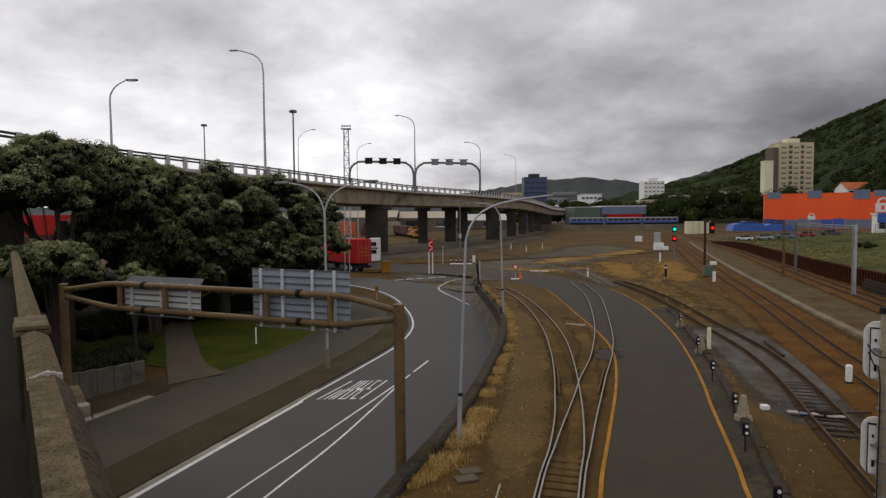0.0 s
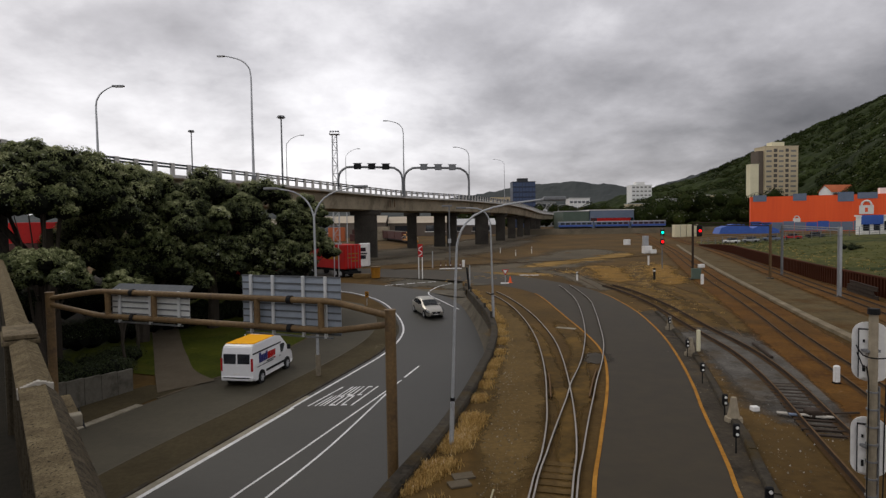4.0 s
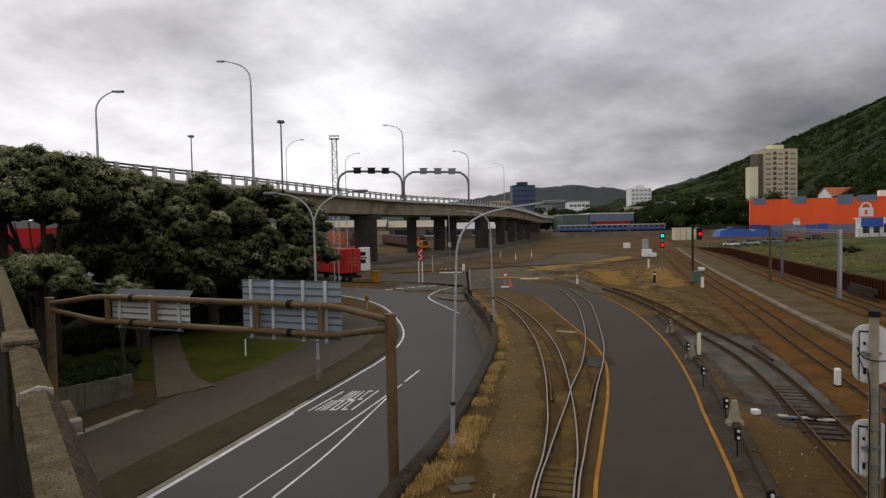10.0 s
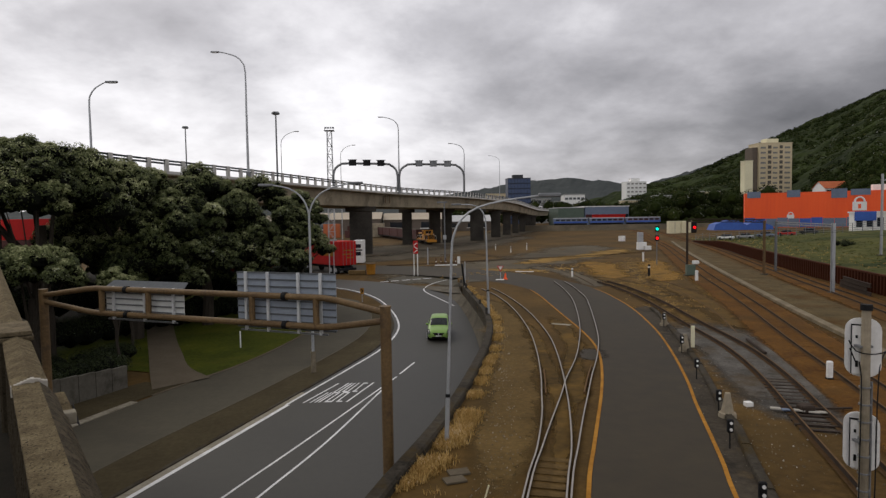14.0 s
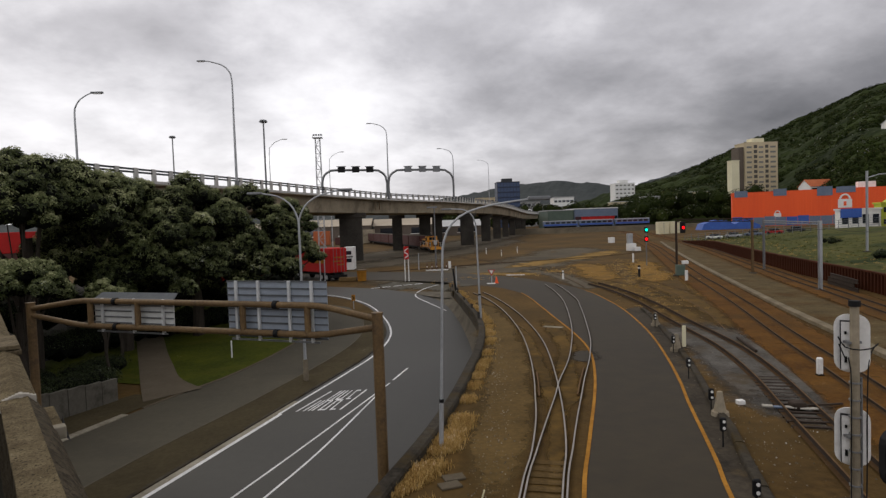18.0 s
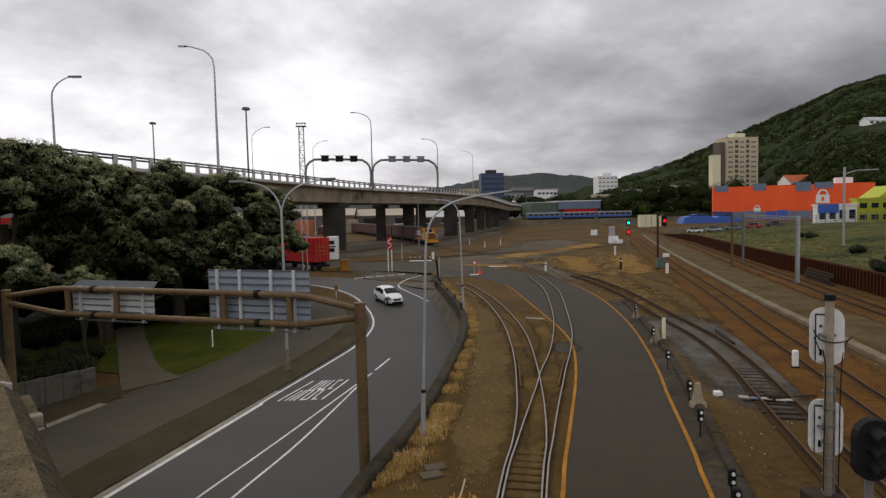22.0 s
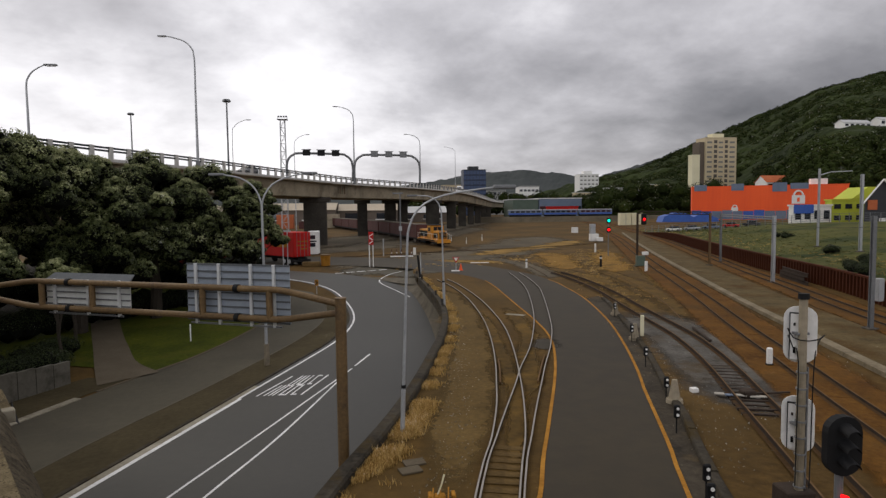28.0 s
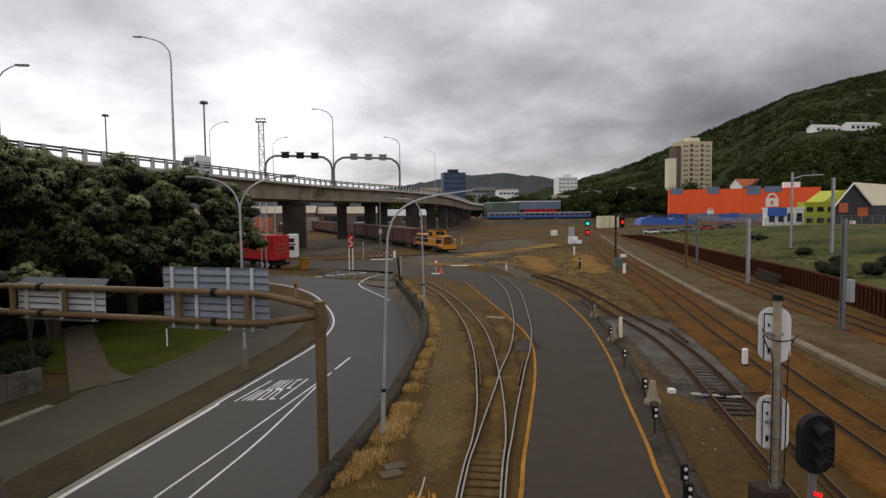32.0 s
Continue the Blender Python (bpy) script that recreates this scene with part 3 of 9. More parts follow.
def even(pts, k):
    """k points evenly spaced along a polyline."""
    p = np.array(pts, float)
    s = np.r_[0, np.cumsum(np.linalg.norm(np.diff(p, axis=0), axis=1))]
    u = np.linspace(0, s[-1], k)
    return np.stack([np.interp(u, s, p[:, i]) for i in range(p.shape[1])], 1)


def offset(pts, d):
    """The plan curve moved d to its right."""
    p = np.array(pts, float)[:, :2]
    t = np.gradient(p, axis=0)
    t /= np.linalg.norm(t, axis=1)[:, None]
    return [(a[0] + d * b[1], a[1] - d * b[0]) for a, b in zip(p, t)]


def loft(bm, left, right, zf, k=80, across=6, lift=0.02, mi=0):
    """A sheet between two plan curves, laid on the ground zf(x, y)."""
    a, b = even(left, k), even(right, k)
    g = []
    for i in range(k):
        g.append([])
        for j in range(across + 1):
            q = a[i] + (b[i] - a[i]) * j / across
            g[-1].append(bm.verts.new((q[0], q[1], zf(q[0], q[1]) + lift)))
    for i in range(k - 1):
        for j in range(across):
            f = bm.faces.new((g[i][j], g[i][j + 1], g[i + 1][j + 1], g[i + 1][j]))
            f.material_index = mi
    return g


def stripe(bm, pts, width, zf, lift=0.03, mi=0):
    a, b = offset(pts, -width / 2), offset(pts, width / 2)
    v = [[bm.verts.new((q[0], q[1], zf(*q) + lift)) for q in (c, d)] for c, d in zip(a, b)]
    for c, d in zip(v, v[1:]):
        bm.faces.new((c[0], c[1], d[1], d[0])).material_index = mi


def sweep(bm, pts, prof, zf, mi=0, closed=True):
    """A profile of (across, up) points carried along a plan curve; heights over zf."""
    n = len(prof)
    cols = [offset(pts, a) for a, _ in prof]
    rings = []
    for i, p in enumerate(pts):
        z0 = zf(p[0], p[1])
        rings.append([bm.verts.new((cols[j][i][0], cols[j][i][1], z0 + prof[j][1])) for j in range(n)])
    for a, b in zip(rings, rings[1:]):
        for j in range(n if closed else n - 1):
            bm.faces.new((a[j], b[j], b[(j + 1) % n], a[(j + 1) % n])).material_index = mi
    if closed:
        bm.faces.new(rings[0])
        bm.faces.new(rings[-1][::-1])


def raw(name, verts, faces, mats, parent=None, idx=None, smooth=False, label="", kind=""):
    """A mesh from arrays."""
    me = bpy.data.meshes.new(name)
    me.from_pydata(verts.tolist() if hasattr(verts, "tolist") else verts, [], faces.tolist() if hasattr(faces, "tolist") else faces)
    for m in mats:
        me.materials.append(M[m])
    if idx is not None:
        me.polygons.foreach_set("material_index", np.asarray(idx, np.int32))
    if smooth:
        me.polygons.foreach_set("use_smooth", [True] * len(me.polygons))
    me.update()
    ob = new(name, me)
    ob.parent = parent
    if label:
        ob["label"] = label
    if kind:
        ob["kind"] = kind
    return ob

# ---- the lie of the land ----
WALL = spline([(-9.5, -30), (-5.2, -5), (-2.6, 10), (-1.5, 14.8), (-0.5, 18.0), (0.2, 20.3), (1.2, 24.2), (2.2, 28.9), (3.1, 33.5), (3.9, 39.8), (4.08, 46.0), (3.8, 54.5), (3.45, 64.0), (3.6, 73.0), (3.6, 200)], 1.0)
PILES = spline([(4, -60), (21, 4), (26.6, 18), (32.1, 32.8), (37.4, 47.7), (43.2, 70), (51.2, 97), (60, 126.4), (66, 150), (74, 180)], 2.0)
WALL_X, WALL_Y = np.array(WALL).T
PILE_X, PILE_Y = np.array(PILES).T


def smooth(u):
    u = min(1.0, max(0.0, u))
    return u * u * (3 - 2 * u)


def low(y):
    return -2.0 * smooth((82 - y) / 42)


def wall_x(y):
    return float(np.interp(y, WALL_Y, WALL_X))


def pile_x(y):
    return float(np.interp(y, PILE_Y, PILE_X)) if y < 180 else 74 + (y - 180) * 0.31


def bank(y):
    return 1.5 * smooth((165 - y) / 55)


def land(x, y):
    """Height of the ground: a sunken road on the one side, a yard, and a bank behind sheet piles."""
    if y < 195 and x < wall_x(y) - 0.17:
        return low(y)
    px = pile_x(y)
    if x > px + 0.1:
        return bank(y) + 1.9 * smooth((x - px) / 38) * smooth((330 - y) / 120 + 0.4)
    return 0.0


def flat(x, y):
    return 0.0


def ground():
    ys = np.unique(np.concatenate([np.arange(-80, 20, 5), np.arange(20, 84, 1.5), np.arange(84, 220, 5), np.arange(220, 420, 25), [460, 520, 600, 750, 1000, 1400, 2000, 3000, 4300]]))
    left = -np.unique(np.concatenate([np.arange(0.25, 6, 1.2), np.arange(6, 60, 3), np.geomspace(60, 4000, 12)]))[::-1]
    mid = np.linspace(0, 1, 24)
    right = np.concatenate([np.arange(0.15, 42, 2.5), np.geomspace(45, 4000, 12)])
    verts, w = [], 0
    for y in ys:
        yy = min(y, 198)
        a, b = wall_x(min(y, 200)), pile_x(y)
        xs = list(a + left) + list(a - 0.1 + mid * (b - a + 0.1)) + list(b + right)
        w = len(xs)
        verts += [(x, y, land(x, y) + 0.012 * noise.noise((x * 0.5, y * 0.5, 0)) * (abs(y) < 150)) for x in xs]
    n = len(ys)
    faces = [(i * w + j, i * w + j + 1, (i + 1) * w + j + 1, (i + 1) * w + j) for i in range(n - 1) for j in range(w - 1)]
    ob = raw("ground", verts, faces, ["yard"], smooth=False)
    return tagged(ob, "brown dirt and gravel of a railway yard", "ground", kind="structure")


ground()

# roads: plan curves of their edges
ROAD_L = spline([(-19, -12), (-13.6, 10), (-10.6, 19.7), (-8.4, 26.9), (-6.8, 32.2), (-5.1, 37.7), (-3.6, 43), (-2.85, 48), (-3.0, 52), (-3.9, 56.6), (-5.4, 61.4), (-7.5, 65), (-10.3, 67.8), (-16, 71), (-34, 76)], 1)
ROAD_R = spline([(-8.6, -18), (-3.2, 10), (-2.0, 14.8), (-0.35, 20.3), (0.65, 24.2), (1.65, 28.9), (2.6, 33.5), (3.4, 39.8), (3.6, 46), (3.3, 54), (2.4, 61), (0.2, 66.5), (-5, 71.2), (-11, 74.5), (-17, 78), (-36, 84)], 1)
SLIP_R = spline([(-21, -10), (-15.4, 10), (-12.4, 22), (-11.2, 26.2), (-9.2, 32.2), (-6.9, 40.1), (-5.3, 46.5), (-4.9, 51), (-5.4, 56), (-7, 61)], 1)
SLIP_L = spline([(-26, -8), (-19.5, 14), (-17.6, 22), (-16.1, 27.6), (-14.9, 31), (-13.6, 34.5), (-12.1, 38.1), (-11.15, 41.5), (-10.2, 45.4), (-9.6, 48.6), (-9.5, 54), (-10.6, 60), (-12, 65)], 1)
YARD_L = spline([(-1.0, -30), (1.6, 6), (3.92, 15.0), (5.15, 18.9), (6.9, 24.3), (8.07, 28.4), (8.76, 31.4), (9.17, 34.2), (9.44, 38.6), (9.55, 43), (9.75, 49), (9.9, 55), (9.6, 60), (7.6, 66), (2.5, 73), (-6, 79), (-20, 84)], 1)
YARD_R = spline([(2.8, -30), (5.2, 6), (7.3, 13.9), (8.2, 16.7), (8.75, 18.5), (10.0, 22.7), (10.72, 24.9), (12.02, 29.4), (13.42, 34.9), (14.4, 39.7), (15.4, 45.9), (15.9, 51.5), (16.1, 58), (15, 66), (11, 77), (2, 88), (-16, 97)], 1)


def roads():
    bm = bmesh.new()
    loft(bm, ROAD_L, ROAD_R, land, 110, 10, 0.02)
    road = part("road", bm, "asphalt", None, kind="structure")
    tagged(road, "grey worn asphalt road curving under a sign gantry", "road")
    bm = bmesh.new()
    loft(bm, SLIP_L, SLIP_R, land, 80, 6, 0.016)
    tagged(part("side_road", bm, "asphalt_slip", None, kind="structure"), "faded grey asphalt side lane beside the lawn", "road")
    bm = bmesh.new()
    k = [q for q in SLIP_R if q[1] < 57]
    loft(bm, offset(k, 0.0), [q for q in ROAD_L if q[1] < 56], land, 70, 4, 0.05)
    tagged(part("traffic_island", bm, "chipseal", None, kind="structure"), "long brown chip-sealed island between two lanes", "traffic island")
    bm = bmesh.new()
    loft(bm, YARD_L, YARD_R, flat, 110, 8, 0.014)
    tagged(part("yard_road", bm, "asphalt_yard", None, kind="structure"), "dark patched asphalt service road across the rail yard", "road")


roads()

# ---- sign gantry over the road ----
def sign_gantry():
    g = thing("sign_gantry", "brown steel tube gantry over the road carrying two sign backs", "sign gantry")
    a, b = V(-17.0, 27.5, 0), V(-1.45, 20.5, 0)
    ax = (b - a).normalized()
    nrm = V(ax.y, -ax.x, 0)          # towards the camera side

    def at(u, z, d=0.0):
        return V(*(a + ax * u + nrm * d)[:2], z)
    span = (b - a).length
    for u, z0, top in ((0, -2.2, 4.2), (span, -2.2, 4.15)):
        bm = bmesh.new()
        rod(bm, at(u, z0), at(u, top), 0.185, n=16)
        rod(bm, at(u, top), at(u, top + 0.03), 0.2, n=16)
        post = part("post", bm, "gantry_brown", g, smooth=False)
        bm = bmesh.new()
        rod(bm, at(u, z0), at(u, z0 + 0.25), 0.3, 0.26, n=12)
        part("base_plate", bm, "gantry_brown", post)
    up, dn = 4.36, 3.33
    for name, z1, zm in (("upper_chord", 3.95, up), ("lower_chord", 3.68, dn)):
        bm = bmesh.new()
        pts = [at(0, z1), at(3.1, zm), at(14.8, zm), at(span, z1)]
        fine = [pts[0], pts[0].lerp(pts[1], 0.9), pts[1].lerp(pts[2], 0.02), pts[1].lerp(pts[2], 0.98), pts[2].lerp(pts[3], 0.15), pts[3]]
        tube(bm, fine, 0.115, 12)
        part(name, bm, "gantry_brown", g, smooth=False)
    for u in (3.65, 6.29, 11.49, 14.30):
        bm = bmesh.new()
        rod(bm, at(u, dn), at(u, up), 0.115, n=10)
        part("strut", bm, "gantry_brown", g)
    for u in (5.1, 12.98):
        for z in (up, dn):
            bm = bmesh.new()
            rod(bm, at(u - 0.09, z), at(u + 0.09, z), 0.155, n=12)
            part("clamp", bm, "black_steel", g)
    # the sign panels, on the far side of the tubes
    rot = Matrix(((ax.x, nrm.x, 0, 0), (ax.y, nrm.y, 0, 0), (0, 0, 1, 0), (0, 0, 0, 1)))
    for u0, u1, z0, z1, bow, ribs in ((3.56, 7.89, 3.2, 4.42, True, (4.08, 5.83, 7.40)), (10.59, 14.95, 3.14, 5.17, False, (11.05, 12.06, 13.41, 14.36))):
        m = Matrix.Translation(at(0, 0, -0.26)) @ rot
        k = 8 if not bow else 5
        bm = bmesh.new()
        box(bm, u0, -0.05, z0, u1, -0.03, z1, m)
        panel = part("sign_panel", bm, "sign_back" if not bow else "sign_pale", g, "grey-blue ribbed aluminium panel" if not bow else "pale ribbed aluminium panel")
        # dark strips paint the shadow gaps between the sign's boards
        for i in range(k + 1):
            z = z0 + (z1 - z0) * i / k
            bm = bmesh.new()
            box(bm, u0, -0.03, z - 0.028, u1, 0.012, z + 0.028, m)
            part("shadow_strip", bm, "hood_grey" if not bow else "galv_dark", panel)
        for r in ribs:
            u = r
            bm = bmesh.new()
            box(bm, u - 0.05, 0.0, z0 - 0.14, u + 0.05, 0.09, z1 + 0.03, m)
            part("rib", bm, "sign_rib", panel)
        if bow:
            bm = bmesh.new()
            vs = [bm.verts.new(m @ V(u, y, z)) for u, y, z in ((u0, 0.0, z1), (u1, 0.0, z1), (u1 - 0.1, -0.35, z1 + 0.24), (u0 + 0.1, -0.35, z1 + 0.24), (u0, -0.05, z1 - 0.02), (u1, -0.05, z1 - 0.02), (u1 - 0.1, -0.38, z1 + 0.22), (u0 + 0.1, -0.38, z1 + 0.22))]
            for q in ((0, 1, 2, 3), (4, 7, 6, 5), (0, 4, 5, 1), (2, 6, 7, 3), (1, 5, 6, 2), (0, 3, 7, 4)):
                bm.faces.new([vs[i] for i in q])
            part("hood", bm, "hood_grey", panel)
        bm = bmesh.new()
        box(bm, u0 + 0.2, 0.02, z0 - 0.15, u1 - 0.3, 0.08, z0 - 0.09, m)
        part("light_bar", bm, "galv_dark", panel)


sign_gantry()

# ---- motorway viaduct ----
EDGE = spline([(-40, 0), (-36.2, 25), (-33.5, 47), (-31.4, 60), (-28.3, 70), (-23.9, 82), (-18.4, 100), (-12.2, 120), (-5.6, 138), (2, 152), (10, 167), (26, 211), (42, 265), (62, 340), (84, 420)], 2.0)


def deck_z(x, y):
    return 12.55 - 2.2 * smooth((y - 200) / 150)


def viaduct():
    v = thing("viaduct", "weathered concrete motorway viaduct on dark piers over the rail yard", "viaduct", kind="structure")
    bm = bmesh.new()
    sweep(bm, EDGE, [(0, 0.12), (0, -0.28), (-0.9, -0.45), (-1.15, -2.95), (-1.6, -3.1), (-12.6, -3.1), (-13.1, -0.45), (-14, -0.28), (-14, 0.12), (-13.75, 0.12), (-13.7, 0.0), (-0.3, 0.0), (-0.25, 0.12)], deck_z)
    part("deck", bm, "concrete", v)
    bm = bmesh.new()
    sweep(bm, EDGE, [(0.05, -0.16), (0.05, 0.16), (-0.22, 0.16), (-0.22, 0.1), (-0.01, 0.1), (-0.01, -0.16)], deck_z)
    part("edge_beam", bm, "post_pale", v, "pale concrete edge beam")
    bm = bmesh.new()
    sweep(bm, EDGE, [(-0.32, 0.02), (-13.68, 0.02), (-13.68, 0.03), (-0.32, 0.03)], deck_z)
    part("carriageway", bm, "asphalt", v)
    for side in (-0.12, -13.88):
        for z in (0.88, 1.2):
            bm = bmesh.new()
            sweep(bm, EDGE, [(side - 0.05, z), (side + 0.05, z), (side + 0.05, z + 0.2), (side - 0.05, z + 0.2)], deck_z)
            part("guard_rail", bm, "charcoal", v)
        posts = even(offset(EDGE, side), 170)
        t = np.gradient(posts, axis=0)
        me = None
        for q, d in zip(posts, t):
            m = pose(q[0], q[1], deck_z(*q), 0, 0, math.degrees(math.atan2(d[1], d[0])))
            if me is None:
                ob = part("barrier_post", one_box(-0.27, -0.13, 0.1, 0.27, 0.10, 1.45), "post_pale", v)
                me = ob.data
            else:
                ob = new("barrier_post", me)
                ob.parent = v
            ob.matrix_basis = m
    # piers and crossheads take a darker concrete than the deck
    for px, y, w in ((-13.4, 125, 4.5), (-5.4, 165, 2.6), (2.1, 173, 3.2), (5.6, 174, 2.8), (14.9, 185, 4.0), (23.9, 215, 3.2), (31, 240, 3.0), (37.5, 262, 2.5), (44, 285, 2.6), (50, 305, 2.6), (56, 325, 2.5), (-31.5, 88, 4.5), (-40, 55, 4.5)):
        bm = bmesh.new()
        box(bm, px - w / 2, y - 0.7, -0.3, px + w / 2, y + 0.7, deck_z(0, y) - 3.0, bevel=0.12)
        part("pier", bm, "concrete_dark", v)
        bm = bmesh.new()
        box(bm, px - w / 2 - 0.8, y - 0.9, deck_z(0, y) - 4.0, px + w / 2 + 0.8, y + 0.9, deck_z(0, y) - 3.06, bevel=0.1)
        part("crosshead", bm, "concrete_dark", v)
    # rust streaks below the sign arches' brackets, as thin plates of stained render
    for y in (131.5, 133.5, 135):
        i = int(np.argmin([abs(q[1] - y) for q in EDGE]))
        x = EDGE[i][0]
        bm = bmesh.new()
        box(bm, x - 0.95, y - 0.35, deck_z(x, y) - 2.2, x - 0.86, y + 0.35, deck_z(x, y) - 0.5)
        part("bracket", bm, "rail_rust", v)
    return v


viaduct()


def viaduct_sign_arch(x0, y0, x1, y1, zf0, zf1, label, box_mat):
    g = thing("lane_signal_gantry", label, "lane signal gantry", group="lane signal gantries on the viaduct")
    a, b = V(x0, y0, 0), V(x1, y1, 0)
    top = 18.7
    pts = []
    for u, z in ((0, zf0), (0, top - 2.4), (0.035, top - 1.0), (0.11, top - 0.25), (0.2, top), (0.8, top), (0.89, top - 0.25), (0.965, top - 1.0), (1, top - 2.4), (1, zf1)):
        q = a.lerp(b, u)
        pts.append(V(q.x, q.y, z))
    bm = bmesh.new()
    tube(bm, [V(*q) for q in spline(pts, 0.7)], 0.24, 8)
    part("arch", bm, "galv_dark", g)
    for u in (0.30, 0.52, 0.74):
        q = a.lerp(b, u)
        bm = bmesh.new()
        box(bm, q.x - 0.75, q.y - 0.75, top - 0.5, q.x + 0.75, q.y - 0.35, top + 0.75, bevel=0.05)
        sb = part("signal_box", bm, box_mat, g)
        bm = bmesh.new()
        box(bm, q.x - 0.95, q.y - 0.8, top + 0.68, q.x + 0.95, q.y - 0.3, top + 0.8)
        part("visor", bm, "galv_dark", sb)


viaduct_sign_arch(-19.3, 129, -6.2, 133, 13.2, 13.0, "grey steel arch with three black lane signals on the viaduct", "black_steel")
viaduct_sign_arch(-5.8, 133, 8.3, 137, 12.7, 12.7, "grey steel arch with three grey lane signals on the viaduct", "galv_dark")


def arm_lamp(x, y, z0, z1, dx, dz, label, r=0.11, dy=0.0, group="street lamps on the viaduct"):
    """A tapered pole whose top curves over into an arm with a flat lantern."""
    g = thing("street_lamp", label, "street lamp", group=group)
    pts = [(x, y, z0), (x, y, z0 + (z1 - z0) * 0.55), (x, y, z1 - abs(dx) * 0.5), (x + dx * 0.1, y + dy * 0.1, z1 - abs(dx) * 0.12), (x + dx * 0.35, y + dy * 0.35, z1 + dz * 0.4), (x + dx * 0.8, y + dy * 0.8, z1 + dz * 0.9), (x + dx, y + dy, z1 + dz)]
    bm = bmesh.new()
    tube(bm, spline(pts, 0.5), r * 1.25, 8, r_end=r * 0.45)
    part("pole", bm, "galv", g)
    bm = bmesh.new()
    rod(bm, (x, y, z0), (x, y, z0 + 0.9), r * 2.1, r * 1.8, 8)
    part("base", bm, "galv_dark", g)
    s = 1 if dx > 0 else -1
    bm = bmesh.new()
    box(bm, x + dx - 0.15 * s, y + dy - 0.16, z1 + dz - 0.07, x + dx + 0.95 * s, y + dy + 0.16, z1 + dz + 0.09, bevel=0.04)
    lan = part("lantern", bm, "galv_dark", g)
    bm = bmesh.new()
    box(bm, x + dx + 0.1 * s, y + dy - 0.12, z1 + dz - 0.11, x + dx + 0.8 * s, y + dy + 0.12, z1 + dz - 0.07)
    part("lens", bm, "white_paint", lan)
    return g


arm_lamp(-30.85, 58, 12.6, 19.1, 1.7, 0.9, "grey steel street lamp with a curved arm on the viaduct", 0.1)
arm_lamp(-23.4, 82, 12.6, 28.1, -3.4, 0.95, "tall grey street lamp with a long curved arm on the viaduct", 0.15)
arm_lamp(-6.0, 136, 12.6, 28.2, -3.4, 1.0, "tall grey steel street lamp with a curved arm on the viaduct", 0.15)
arm_lamp(10.3, 168, 12.6, 26.1, -3.4, 1.0, "tall grey steel street lamp with a curved arm on the viaduct", 0.15)
arm_lamp(-34.8, 150, 0, 26.9, 3.4, 1.4, "distant grey street lamp with a curved arm", 0.13, group="distant lamps")
arm_lamp(-26.1, 190, 0, 28.2, 3.6, 1.4, "distant grey street lamp with a curved arm", 0.13, group="distant lamps")
arm_lamp(35.5, 300, 0, 35.5, -4.5, 1.2, "distant thin street lamp", 0.16, group="distant lamps")


def flood_pole(x, y, z1, label, r=0.16):
    g = thing("floodlight_pole", label, "floodlight pole", group="floodlight poles")
    bm = bmesh.new()
    rod(bm, (x, y, 0), (x, y, z1), r * 1.4, r * 0.8, 8)
    part("pole", bm, "galv_dark", g)
    bm = bmesh.new()
    rod(bm, (x, y, z1 - 0.1), (x, y, z1 + 0.1), 0.48, n=12)
    part("head_ring", bm, "galv_dark", g)
    for i in range(6):
        a = math.pi * 2 * i / 6
        bm = bmesh.new()
        box(bm, -0.19, -0.15, -0.2, 0.19, 0.15, 0.2, Matrix.Translation((x + 0.5 * math.cos(a), y + 0.5 * math.sin(a), z1 - 0.15)) @ pose(0, 0, 0, 30, 0, math.degrees(a) - 90))
        part("floodlight", bm, "galv_dark", g)


flood_pole(-53.6, 140, 28.2, "dark floodlight pole with a ring of lamps")
flood_pole(-26.3, 110, 26.0, "dark floodlight pole with a ring of lamps")


def lattice_mast(x, y, h):
    g = thing("lattice_mast", "tall grey lattice floodlight tower with a platform on top", "lattice mast")
    w = 1.1
    for sx in (-1, 1):
        for sy in (-1, 1):
            bm = bmesh.new()
            rod(bm, (x + sx * w, y + sy * w, 0), (x + sx * w * 0.7, y + sy * w * 0.7, h), 0.1, n=6)
            part("leg", bm, "galv", g)
    k = 14
    for i in range(k):
        z0, z1 = h * i / k, h * (i + 1) / k
        a, b = w * (1 - 0.3 * i / k), w * (1 - 0.3 * (i + 1) / k)
        bm = bmesh.new()
        s = 1 if i % 2 else -1
        for f in (-1, 1):
            rod(bm, (x - s * a, y + f * a, z0), (x + s * b, y + f * b, z1), 0.06, n=4)
            rod(bm, (x + f * a, y - s * a, z0), (x + f * b, y + s * b, z1), 0.06, n=4)
            rod(bm, (x - b, y + f * b, z1), (x + b, y + f * b, z1), 0.06, n=4)
            rod(bm, (x + f * b, y - b, z1), (x + f * b, y + b, z1), 0.06, n=4)
        part("brace", bm, "galv", g)
    bm = bmesh.new()
    box(bm, x - 1.7, y - 1.4, h, x + 1.7, y + 1.4, h + 0.2)
    for k in (-1.3, -0.45, 0.45, 1.3):
        box(bm, x + k - 0.3, y - 0.3, h + 0.9, x + k + 0.3, y + 0.3, h + 1.4)
    box(bm, x - 1.7, y - 0.06, h + 0.2, x - 1.6, y + 0.06, h + 1.1)
    box(bm, x + 1.6, y - 0.06, h + 0.2, x + 1.7, y + 0.06, h + 1.1)
    part("platform", bm, "galv_dark", g)


lattice_mast(-34, 220, 38.2)

# ---- evergreen trees ----
rng = np.random.default_rng(7)


